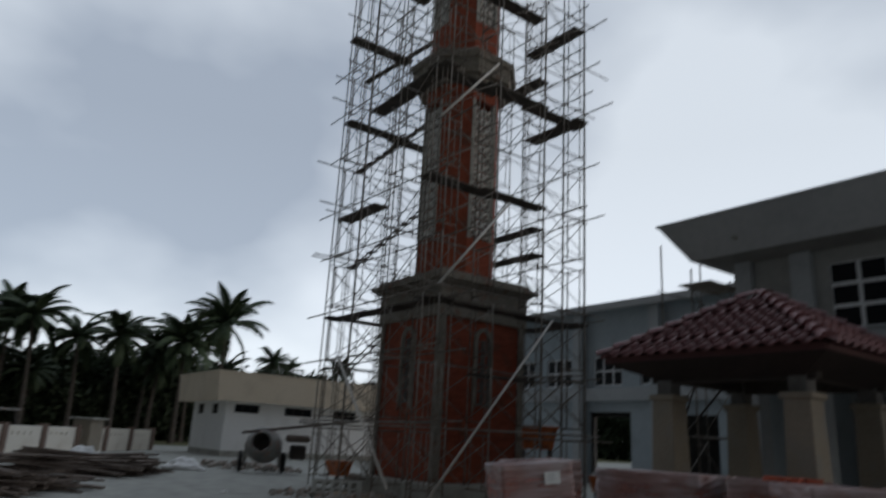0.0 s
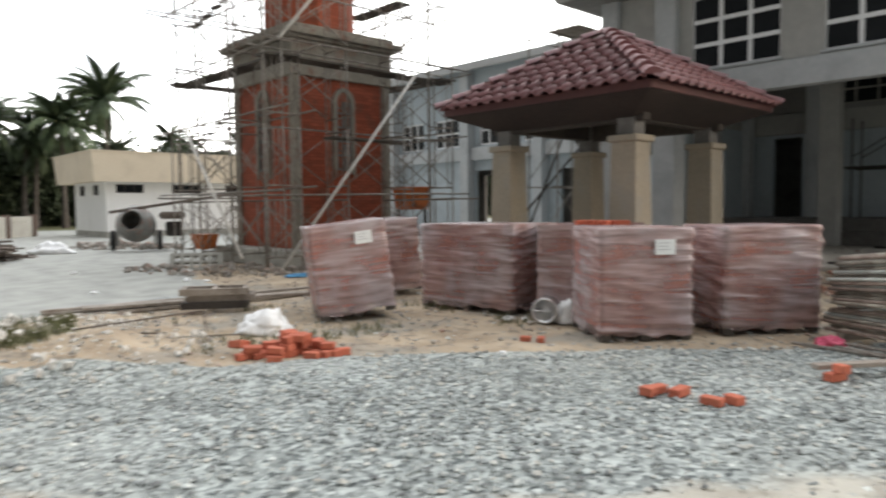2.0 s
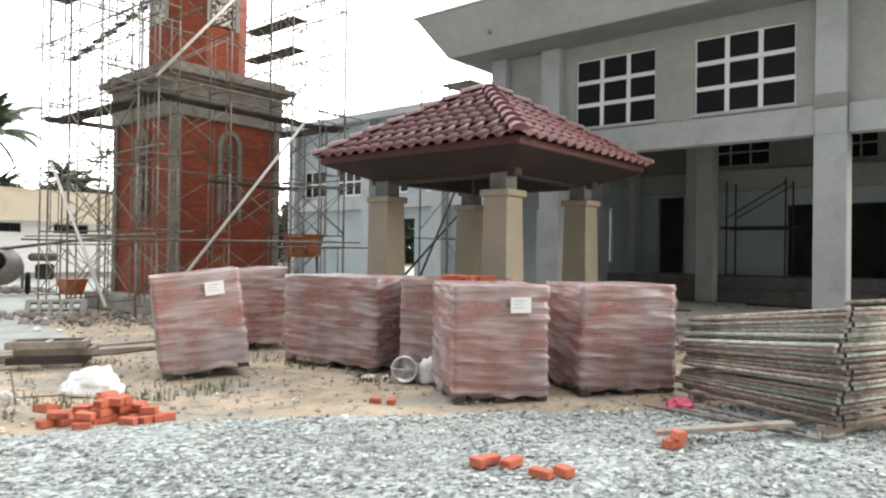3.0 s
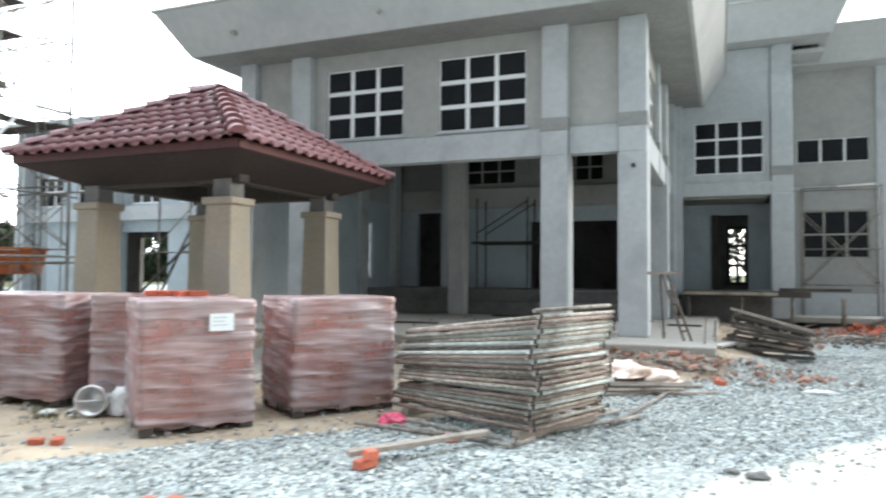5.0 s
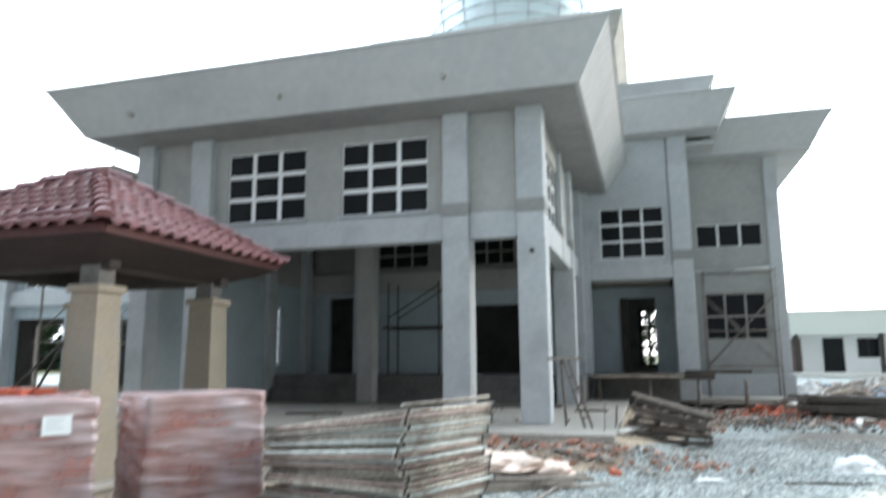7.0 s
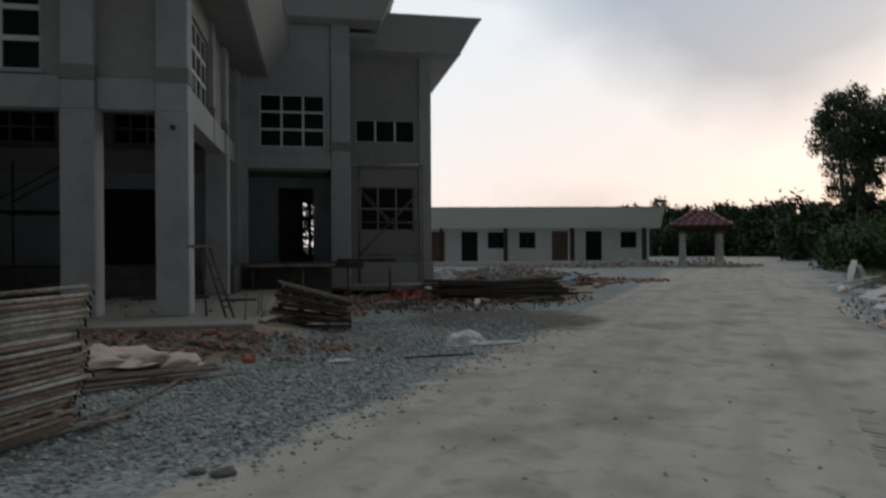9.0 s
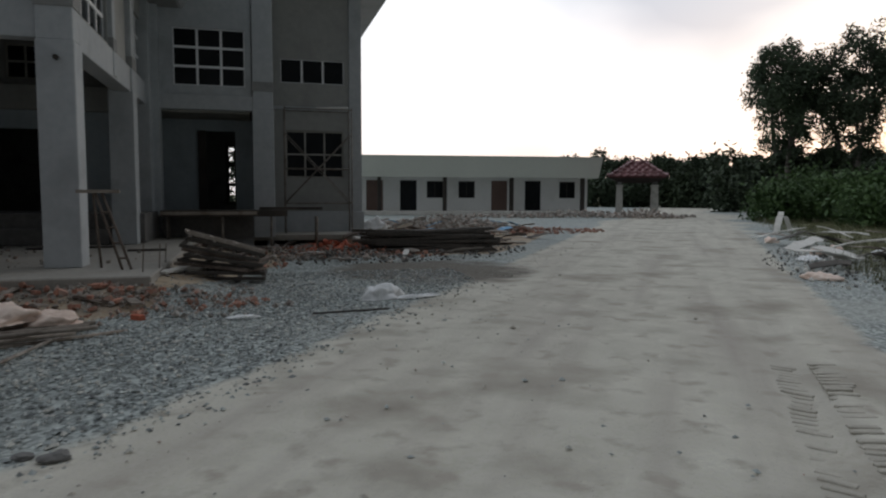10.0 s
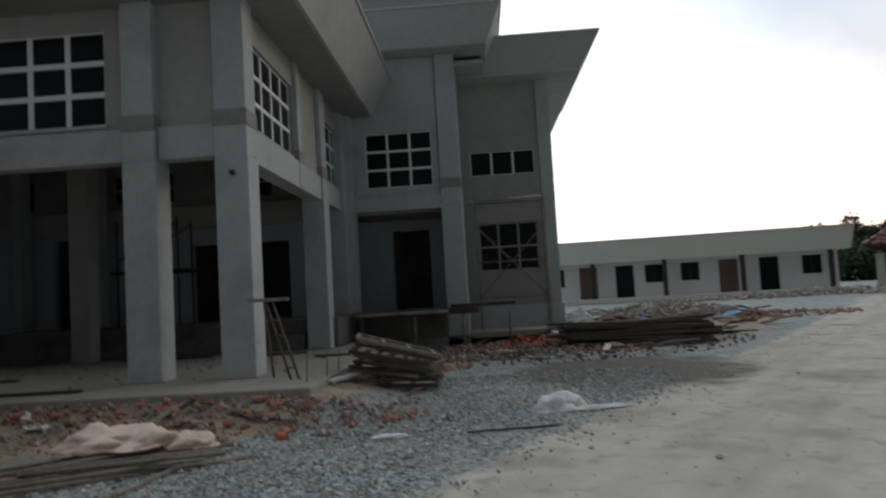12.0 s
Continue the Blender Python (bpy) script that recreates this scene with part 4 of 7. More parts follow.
# end wing with the stair windows
W4, W5 = (3.28, 5.14, 4.74, 5.44), (3.4, 5.12, 1.95, 3.35)
wall("end_wing_wall", hall, "s", YC, 0.2, 3.0, 5.6, 0, 7.45, [W4, W5], M_RENDER)
wall("end_wing_wall", hall, "e", 5.6, 0.2, YC + 0.2, 33.0, 0, 7.45, [], M_PLASTER)
wall("end_wing_wall", hall, "e", 3.02, 0.2, YB + 0.4, YC, 0, 7.45, [], M_PLASTER)
part("plinth", new_box(2.55, 5.72, YC - 0.12, YC - 0.003, 0, 0.95, bevel=0.015), M_PLASTER, hall)
part("corner_pilaster", new_box(5.28, 5.66, YC - 0.07, YC + 0.3, 0.95, 7.45, bevel=0.012), M_PLASTER, hall)
window(hall, "s", YC + 0.05, *W4, 3, 1, bar=0.06, edge=0.025)
window(hall, "s", YC + 0.05, *W5, 3, 2, bar=0.05, frame_mat=M_RAW)
part("string_course", new_box(3.05, 5.28, YC - 0.05, YC - 0.003, 3.95, 4.05, bevel=0.01), M_PLASTER, hall)
part("soffit", new_box(2.9, 6.5, 24.75, 33.0, 7.42, 7.55), M_FASCIA, hall)
flared_fascia(hall, M_FASCIA, "deep outward-leaning cement fascia", 3.6, 6.48, 24.78, 33.0, 7.42, 8.33, 0.5, "se", 0.05)
part("roof_slab", new_box(4.0, 6.6, 24.6, 33.0, 8.1, 8.2), M_RAW, hall)
part("soffit", new_box(-9.0, 3.86, 22.96, YB + 0.3, 7.74, 7.78), M_FASCIA, hall)
# dome of pale panels on ribs
DC, DR = Vector((-3.35, 31.3, 15.6)), 3.42
bm = bmesh.new()
lathe(bm, [(DR * math.cos(radians(a)), DR * math.sin(radians(a))) for a in range(-30, 90, 8)] + [(0.02, DR)], 32, Matrix.Translation(DC))
dome = part("dome", bm, M_DOMEGLASS, hall, "pale glazed dome on metal ribs")
for i in range(16):
    t = 2 * math.pi * i / 16
    bm = bmesh.new()
    for a in range(-30, 84, 12):
        p = [DC + Vector((DR * 1.01 * math.cos(radians(q)) * math.cos(t), DR * 1.01 * math.cos(radians(q)) * math.sin(t), DR * 1.01 * math.sin(radians(q)))) for q in (a, a + 12)]
        pipe(bm, *p, 0.022, 5)
    part("rib", bm, M_PLASTER, dome)
for a in range(-24, 85, 8):
    bm = bmesh.new()
    r0, z0 = DR * 1.012 * math.cos(radians(a)), DR * 1.012 * math.sin(radians(a))
    for i in range(32):
        t, t2 = 2 * math.pi * i / 32, 2 * math.pi * (i + 1) / 32
        pipe(bm, DC + Vector((r0 * math.cos(t), r0 * math.sin(t), z0)), DC + Vector((r0 * math.cos(t2), r0 * math.sin(t2), z0)), 0.024, 5)
    part("hoop", bm, M_PLASTER, dome)
bm = bmesh.new()
lathe(bm, [(3.3, 13.4), (3.3, 14.0), (3.0, 14.05)], 32, Matrix.Translation((-3.5, 31.3, 0)))
part("dome_base", bm, M_FASCIA, hall)


# ---- gazebo ----
def gazebo(name, label, m, half=1.95, eave=3.05, apex=4.28, tiles=True, post_mat=M_POST, post_top=2.45):
    g = thing(name, label, "gazebo", m)
    part("floor", new_box(-1.6, 1.6, -1.6, 1.6, 0, 0.1, bevel=0.02), M_FLOOR, g)
    for sx in (-1, 1):
        for sy in (-1, 1):
            bm = bmesh.new()
            cx, cy = 1.18 * sx, 1.16 * sy
            for v in box(bm, -1, 1, -1, 1, 0.1, post_top - 0.1):
                k = 0.245 if v.co.z < 1 else 0.2
                v.co = Vector((cx + v.co.x * k, cy + v.co.y * k, v.co.z))
            post = part("post", bm, post_mat, g, "tapered plastered post")
            part("capital", new_box(cx - 0.25, cx + 0.25, cy - 0.25, cy + 0.25, post_top - 0.1, post_top, bevel=0.015), post_mat, post)
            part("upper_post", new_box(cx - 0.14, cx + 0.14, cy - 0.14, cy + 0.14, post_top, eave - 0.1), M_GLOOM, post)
    for s in (-1, 1):
        part("beam", new_box(-1.45, 1.45, s * 1.17 - 0.1, s * 1.17 + 0.1, eave - 0.4, eave - 0.05, bevel=0.01), M_DARK, g)
        part("beam", new_box(s * 1.17 - 0.1, s * 1.17 + 0.1, -1.06, 1.06, eave - 0.38, eave - 0.06, bevel=0.01), M_DARK, g)
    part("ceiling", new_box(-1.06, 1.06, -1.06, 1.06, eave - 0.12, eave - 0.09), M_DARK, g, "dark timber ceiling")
    # boarded soffit falling from the eaves to the beams
    for k in range(4):
        bm = bmesh.new()
        a, c = half - 0.02, 1.28
        ring = [bm.verts.new(p) for p in ((-a, -a, eave - 0.1), (a, -a, eave - 0.1), (c, -c, eave - 0.36), (-c, -c, eave - 0.36), (-a, -a, eave - 0.06), (a, -a, eave - 0.06), (c, -c, eave - 0.3), (-c, -c, eave - 0.3))]
        for f in ((0, 3, 2, 1), (4, 5, 6, 7), (0, 1, 5, 4), (2, 3, 7, 6), (1, 2, 6, 5), (3, 0, 4, 7)):
            bm.faces.new([ring[i] for i in f])
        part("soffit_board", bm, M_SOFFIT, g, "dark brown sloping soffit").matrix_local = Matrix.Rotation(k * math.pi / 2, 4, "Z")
    for s in (-1, 1):
        part("fascia_board", new_box(-half, half, s * half - 0.015, s * half + 0.015, eave - 0.085, eave + 0.02), M_MAROON, g)
        part("fascia_board", new_box(s * half - 0.015, s * half + 0.015, -half + 0.02, half - 0.02, eave - 0.085, eave + 0.02), M_MAROON, g)
    bm = bmesh.new()
    top = bm.verts.new((0, 0, apex - 0.04))
    ring = [bm.verts.new((half * a, half * b, eave)) for a, b in ((-1, -1), (1, -1), (1, 1), (-1, 1))]
    for i in range(4):
        bm.faces.new((ring[i], ring[(i + 1) % 4], top))
    bm.faces.new(ring[::-1])
    part("roof_deck", bm, M_MAROON, g)
    # tiles: an S-shaped clay tile, one mesh shared by all
    rise = apex - eave
    slope = math.hypot(half, rise)
    tilt = math.atan2(rise, half)
    rows, tw = (9, 0.26) if tiles else (6, 0.5)
    tl = (slope + 0.1) / rows
    bm = bmesh.new()
    prof = [(-0.5, 0.0), (-0.3, -0.012), (-0.08, 0.0), (0.08, 0.035), (0.26, 0.052), (0.44, 0.035), (0.52, 0.004)]
    grid = []
    for k, (yy, dz) in enumerate(((-0.06, 0.04), (tl, 0.0))):
        grid.append([bm.verts.new((u * tw, yy, h + dz)) for u, h in prof])
    low = [bm.verts.new((u * tw, -0.06, h + 0.018)) for u, h in prof]
    for i in range(len(prof) - 1):
        bm.faces.new((grid[0][i], grid[0][i + 1], grid[1][i + 1], grid[1][i])).smooth = True
        bm.faces.new((low[i], low[i + 1], grid[0][i + 1], grid[0][i]))
    tile = mesh_of("roof_tile", bm, M_TILE)
    for side in range(4):
        turn = Matrix.Rotation(side * math.pi / 2, 4, "Z")
        base = turn @ Matrix.Translation((0, -half - 0.06, eave + 0.01)) @ Matrix.Rotation(tilt, 4, "X")
        for r in range(rows):
            w = half + 0.04 - (r * tl + 0.12) * math.cos(tilt)
            n = max(1, int(2 * w / tw))
            for i in range(n + 1):
                u = -n * tw / 2 + i * tw
                if abs(u) > w + 0.04:
                    continue
                shared("roof_tile", tile, g, base @ Matrix.Translation((u, r * tl, 0.012)) @ Matrix.Rotation(rng.uniform(-0.012, 0.012), 4, "Z"))
    hip = math.hypot(half * math.sqrt(2), rise)
    bm = bmesh.new()
    hl = 0.34 if tiles else 0.6
    a = [[bm.verts.new((r0 * math.cos(t), yy, r0 * math.sin(t) * 0.75 + zz)) for t in np.linspace(0, math.pi, 7)] for r0, yy, zz in ((0.125, -0.05, 0.035), (0.095, hl, 0.0))]
    for i in range(6):
        bm.faces.new((a[0][i], a[0][i + 1], a[1][i + 1], a[1][i])).smooth = True
    bm.faces.new(a[0])
    cap = mesh_of("hip_tile", bm, M_TILE)
    for k in range(4):
        base = Matrix.Rotation(k * math.pi / 2, 4, "Z") @ Matrix.Translation((-half - 0.05, -half - 0.05, eave + 0.03)) @ Matrix.Rotation(-math.pi / 4, 4, "Z") @ Matrix.Rotation(math.atan2(rise, half * math.sqrt(2)), 4, "X")
        for j in range(int(hip / hl) + 1):
            shared("hip_tile", cap, g, base @ Matrix.Translation((0, j * hl, 0.02)))
    return g


gazebo("gazebo", "open gazebo with a maroon tiled hip roof on tapered tan posts", pose(-6.12, 11.62, 0))
gazebo("gazebo", "distant gazebo with a red tiled hip roof on grey posts", pose(28.35, 47.6, 0.0, 0, 0, -30), 1.85, 2.75, 4.0, False, M_RAW, 2.2)

# ---- brick tower ----
TX, TY = -15.83, 11.98
tower = thing("brick_tower", "unfinished red brick tower with raw concrete bands", "tower", pose(TX, TY, 0))
part("footing", new_box(-2.0, 2.0, -2.0, 2.0, 0, 0.42, bevel=0.03), M_RAW, tower)


def arch_panel(bm, w, z0, z1, depth):
    """A raised frame round a pointed niche, on the face y = 0."""
    top = [(math.cos(t) * w, z1 - w + math.sin(t) * w * 1.2) for t in np.linspace(0, math.pi, 9)]
    outer = [(w, z0)] + top + [(-w, z0)]
    inner = [(x * 0.68, z0 + 0.12 if z == z0 else z - 0.1) for x, z in outer]
    for o, i, o2, i2 in zip(outer, inner, outer[1:], inner[1:]):
        q = [bm.verts.new((p[0], -depth, p[1])) for p in (o, o2, i2, i)]
        bm.faces.new(q)
        s = [bm.verts.new((p[0], d, p[1])) for p, d in ((o, -depth), (o2, -depth), (o2, 0), (o, 0))]
        bm.faces.new(s)
        s = [bm.verts.new((p[0], d, p[1])) for p, d in ((i, -depth), (i2, -depth), (i2, 0), (i, 0))]
        bm.faces.new(s)


part("lower_shaft", new_box(-1.46, 1.46, -1.46, 1.46, 0.42, 4.7), M_TOWER, tower)
for sx in (-1, 1):
    for sy in (-1, 1):
        part("corner_pier", new_box(*sorted((sx * 1.3, sx * 1.52)), *sorted((sy * 1.3, sy * 1.52)), 0.42, 4.7, bevel=0.015), M_PIER, tower, "stained raw concrete corner pier")
for k in range(4):
    bm = bmesh.new()
    arch_panel(bm, 0.34, 2.2, 4.45, 0.07)
    ob = part("niche_frame", bm, M_PIER, tower)
    ob.matrix_local = Matrix.Rotation(k * math.pi / 2, 4, "Z") @ Matrix.Translation((0, -1.46, 0))
    bm = bmesh.new()
    for i in range(5):
        for j in range(2):
            x, z = -0.12 + j * 0.24, 2.4 + i * 0.36
            box(bm, x - 0.1, x + 0.1, -0.05, -0.01, z, z + 0.05)
            box(bm, x - 0.1, x - 0.06, -0.05, -0.01, z + 0.05, z + 0.33)
            box(bm, x + 0.06, x + 0.1, -0.05, -0.01, z + 0.05, z + 0.33)
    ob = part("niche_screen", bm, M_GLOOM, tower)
    ob.matrix_local = Matrix.Rotation(k * math.pi / 2, 4, "Z") @ Matrix.Translation((0, -1.46, 0))
for a, z0, z1 in ((1.56, 4.7, 5.58), (1.66, 5.58, 5.66), (1.8, 5.66, 5.8), (1.62, 5.8, 5.95)):
    part("cornice_band", new_box(-a, a, -a, a, z0, z1, bevel=0.015), M_PIER, tower, "stained raw concrete cornice")


def octagon(bm, apothem, z0, z1, flare=0.0):
    R = apothem / math.cos(math.pi / 8)
    rings = [[bm.verts.new((rr * math.cos(math.pi / 8 + i * math.pi / 4), rr * math.sin(math.pi / 8 + i * math.pi / 4), z)) for i in range(8)] for rr, z in ((R, z0), (R + flare, z1))]
    for i in range(8):
        j = (i + 1) % 8
        bm.faces.new((rings[0][i], rings[0][j], rings[1][j], rings[1][i]))
    bm.faces.new(rings[0][::-1])
    bm.faces.new(rings[1])


def upper_shaft(z0, z1, apothem):
    """Brick pedestal, then solid brick on the four diagonal faces with pierced screens between."""
    bm = bmesh.new()
    octagon(bm, apothem, z0, z0 + 1.2)
    octagon(bm, apothem, z1 - 0.5, z1)
    octagon(bm, apothem * 0.72, z0 + 1.2, z1 - 0.5)
    part("upper_shaft", bm, M_TOWER, tower)
    side = 2 * apothem * math.tan(math.pi / 8)
    for k in range(4):
        turn = Matrix.Rotation(math.pi / 4 + k * math.pi / 2, 4, "Z")
        ob = part("brick_pier", new_box(apothem - 0.22, apothem, -side / 2, side / 2, z0 + 1.2, z1 - 0.5), M_TOWER, tower)
        ob.matrix_local = turn
        turn = Matrix.Rotation(k * math.pi / 2, 4, "Z")
        for s in (-1, 1):
            ob = part("jamb", new_box(apothem - 0.14, apothem + 0.02, *sorted((s * side / 2, s * (side / 2 - 0.12))), z0 + 1.2, z1 - 0.5), M_RAW, tower)
            ob.matrix_local = turn
        n = int((z1 - z0 - 1.8) / 0.3)
        bm = bmesh.new()
        for i in range(n):
            z = z0 + 1.25 + i * 0.3
            for y in (-0.28, -0.02, 0.24):
                lathe(bm, [(0.13, -0.05), (0.13, 0.05), (0.075, 0.05), (0.075, -0.05), (0.13, -0.05)], 8, Matrix.Translation((apothem - 0.06, y + 0.02, z + 0.14)) @ Matrix.Rotation(math.pi / 2, 4, "Y"))
        ob = tagged(part("pierced_screen", bm, M_PALE, tower, "pierced ring-block screen"), kind="stuff")
        ob.matrix_local = turn


upper_shaft(5.95, 12.1, 1.12)
for a, z0, z1 in ((1.3, 12.1, 12.3), (1.5, 12.3, 12.75), (1.62, 12.75, 12.95), (1.4, 12.95, 13.15)):
    bm = bmesh.new()
    octagon(bm, a, z0, z1, 0.04)
    part("ring_band", bm, M_PIER, tower)
upper_shaft(13.15, 19.0, 1.05)

# ---- scaffold round the tower ----
scaf = thing("tower_scaffold", "tall tubular steel scaffold with plank decks round the brick tower", "scaffold", pose(TX, TY, 0))
FH, NL = 1.62, 10
bm = bmesh.new()
for x in (-0.45, 0.45):
    pipe(bm, (x, 0, 0), (x, 0, FH), 0.021)
for z in (0.28, FH - 0.05):
    pipe(bm, (-0.45, 0, z), (0.45, 0, z), 0.018)
for x in (-0.25, 0.25):
    pipe(bm, (x, 0, 0.28), (x, 0, FH - 0.05), 0.014)
frame_mesh = mesh_of("scaffold_frame", bm, M_PIPE)
BAY = 1.72
bm = bmesh.new()
pipe(bm, (0, 0, 0.35), (BAY, 0, FH - 0.15), 0.013)
pipe(bm, (0, 0.02, FH - 0.15), (BAY, 0.02, 0.35), 0.013)
brace_mesh = mesh_of("cross_brace", bm, M_PIPE)
bm = bmesh.new()
for j in range(2):
    box(bm, -0.3, BAY + 0.3, -0.25 + j * 0.26, -0.01 + j * 0.26, -0.02, 0.02 + 0.006 * j)
deck_mesh = mesh_of("plank_deck", bm, M_PLANK)
for k in range(4):
    turn = Matrix.Rotation(k * math.pi / 2, 4, "Z")
    for lev in range(NL):
        z = 0.05 + lev * FH
        for i in range(4):
            u = -1.5 * BAY + i * BAY
            jit = Matrix.Rotation(rng.uniform(-0.02, 0.02), 4, "Z")
            shared("scaffold_frame", frame_mesh, scaf, turn @ Matrix.Translation((u, -2.42, z)) @ jit @ Matrix.Rotation(math.pi / 2, 4, "Z"))
        for i in range(3):
            u = -1.5 * BAY + i * BAY
            for v in (-2.87, -1.97):
                if rng.random() < 0.8:
                    shared("cross_brace", brace_mesh, scaf, turn @ Matrix.Translation((u, v, z)))
    for z, bays in ((4.83, (0, 1, 2)), (8.05, (0, 1, 2)), (11.2, (0, 1, 2)), (14.35, (0, 1, 2)), (7.2, (1,) if k == 2 else ()), (10.3, (1,) if k in (2, 3) else ()), (13.3, (1, 2) if k == 2 else ()), (3.1, (1,) if k == 1 else ())):
        for i in bays:
            if z > 6 and rng.random() < 0.3:
                continue
            shared("plank_deck", deck_mesh, scaf, turn @ Matrix.Translation((-1.5 * BAY + i * BAY, -2.42 + rng.uniform(-0.12, 0.12), z)))
    # long tie pipes past the corners
    for lev in (1, 2, 3, 4, 5, 6, 7, 8, 9):
        z = 0.1 + lev * FH + rng.uniform(-0.1, 0.2)
        for v in (-2.9, -1.93):
            if rng.random() < 0.75:
                bm = new_pipe((-3.4 + rng.uniform(-0.4, 0.3), v, z), (3.3 + rng.uniform(-0.3, 0.5), v, z + rng.uniform(-0.1, 0.1)), 0.022)
                part("tie_pipe", bm, M_PIPE, scaf).matrix_local = turn
# raking poles
for a, b in (((-0.6, -3.35, 3.5), (2.4, -3.4, 0.35)), ((3.0, 1.15, 4.75), (3.0, -2.75, 0.1)), ((2.97, -0.5, 7.7), (2.97, -2.7, 5.1)), ((2.97, -1.05, 11.7), (2.97, -2.9, 9.5))):
    part("raking_pole", new_pipe(a, b, 0.035, 8), M_PALE, scaf, "pale raking pole")
# ladder stair inside the scaffold
bm = bmesh.new()
for lev in range(2, 9, 2):
    for s in (-0.22, 0.22):
        pipe(bm, (-2.3 + s, -2.2, lev * FH), (-2.3 + s, 0.2, (lev + 1.5) * FH), 0.022)
    for i in range(9):
        t = i / 8
        box(bm, -2.52, -2.08, -2.2 + 2.4 * t - 0.1, -2.2 + 2.4 * t + 0.1, (lev + 1.5 * t) * FH - 0.015, (lev + 1.5 * t) * FH + 0.015)
part("stair_ladder", bm, M_PLANK, scaf)

# ---- shrink-wrapped brick pallets ----
def brick_pallet(label, x, y, yaw, w, d, h, lean=(0, 0), torn=False, tag=True):
    """Deck of boards, courses of bricks, loose stretch wrap. Local: front face towards -y."""
    p = thing("brick_pallet", label, "brick pallet", pose(x, y, math.sin(radians(abs(lean[1]))) * w * 0.46, lean[0], lean[1], yaw), "pallets of bricks")
    r = random.Random(int(x * 100) + 500)
    deck = part("wooden_pallet", bmesh.new(), M_PLANK, p)
    bm = bmesh.new()
    for i in range(6):
        u = -w / 2 + (w - 0.1) * i / 5
        box(bm, u, u + 0.1, -d / 2, d / 2, 0.1, 0.12)
    for v in (-d / 2, -0.05, d / 2 - 0.1):
        for u in (-w / 2, -0.06, w / 2 - 0.12):
            box(bm, u, u + 0.12, v, v + 0.1, 0.0, 0.098)
    bm.to_mesh(deck.data)
    bm.free()
    bm = bmesh.new()
    bl, bw, bh = 0.215, 0.1, 0.075
    rows = int((h - 0.13) / bh)
    for j in range(rows):
        z = 0.125 + j * bh
        flip = j % 2
        for s in (-1, 1):
            n = int((w - 0.02) / (bl if not flip else bw))
            step = (w - 0.02) / n
            for i in range(n):
                u = -w / 2 + 0.01 + i * step
                yy = s * (d / 2 - 0.02) + r.uniform(-0.012, 0.006)
                box(bm, u + 0.003, u + step - 0.003, *sorted((yy, yy - s * 0.11)), z, z + bh - 0.004)
            n = int((d - 0.26) / (bw if not flip else bl))
            step = (d - 0.26) / n
            for i in range(n):
                v = -d / 2 + 0.13 + i * step
                xx = s * (w / 2 - 0.02) + r.uniform(-0.012, 0.006)
                box(bm, *sorted((xx, xx - s * 0.11)), v + 0.003, v + step - 0.003, z, z + bh - 0.004)
    ztop = 0.125 + rows * bh
    for i in range(int((w - 0.26) / bl)):
        for k in range(int((d - 0.26) / bw)):
            u, v = -w / 2 + 0.13 + i * bl, -d / 2 + 0.13 + k * bw
            zz = ztop - bh + r.uniform(-0.008, 0.004)
            box(bm, u, u + bl - 0.008, v, v + bw - 0.008, zz, zz + bh - 0.004)
    tagged(part("brick_stack", bm, M_BRICK, p, "courses of orange clay bricks"), kind="stuff")
    # wrap: a loose sleeve, folded over the top
    bm = bmesh.new()
    nu, nv = 72, 56
    rows_v = []
    for j in range(nv + 1):
        z = 0.055 + (ztop - 0.03) * j / nv
        row = []
        for i in range(nu):
            t = i / nu * 4
            s, f = int(t), t - int(t)
            c = [(-1, -1), (1, -1), (1, 1), (-1, 1)]
            a, b = c[s], c[(s + 1) % 4]
            px, py = (a[0] + (b[0] - a[0]) * f) * w / 2, (a[1] + (b[1] - a[1]) * f) * d / 2
            q = Vector((px * 2.2 + x, py * 2.2 + y, z * 6))
            slant = Vector((px * 1.1 + x, py * 1.1 + y, z * 9 + (px - py) * 1.6))
            crease = (1 - abs(noise.noise(slant))) ** 6 * 0.016 + (1 - abs(noise.noise(slant * 1.9 + Vector((4, 0, 0))))) ** 6 * 0.01
            out = 1 + (0.006 + crease + 0.012 * noise.noise(q) + 0.006 * noise.noise(q * 2.3)) / 0.5
            edge = 0.985 if f < 0.02 else 1.0
            row.append(bm.verts.new((px * out * edge, py * out * edge, z + 0.006 * noise.noise(q * 1.7) + (0.05 * noise.noise(Vector((px * 5 + x, py * 5, 7))) if j == 0 else 0))))
        rows_v.append(row)
    for a, b in zip(rows_v, rows_v[1:]):
        for i in range(nu):
            bm.faces.new((a[i], a[(i + 1) % nu], b[(i + 1) % nu], b[i])).smooth = True
    if not torn:
        mid = [bm.verts.new((v.co.x * 0.55, v.co.y * 0.55, ztop + 0.02 + 0.012 * noise.noise(v.co * 5))) for v in rows_v[-1]]
        top = bm.verts.new((0, 0, ztop + 0.015))
        for i in range(nu):
            j = (i + 1) % nu
            bm.faces.new((rows_v[-1][i], rows_v[-1][j], mid[j], mid[i])).smooth = True
            bm.faces.new((mid[i], mid[j], top)).smooth = True
    part("stretch_wrap", bm, M_FILM, p, "milky clear stretch wrap")
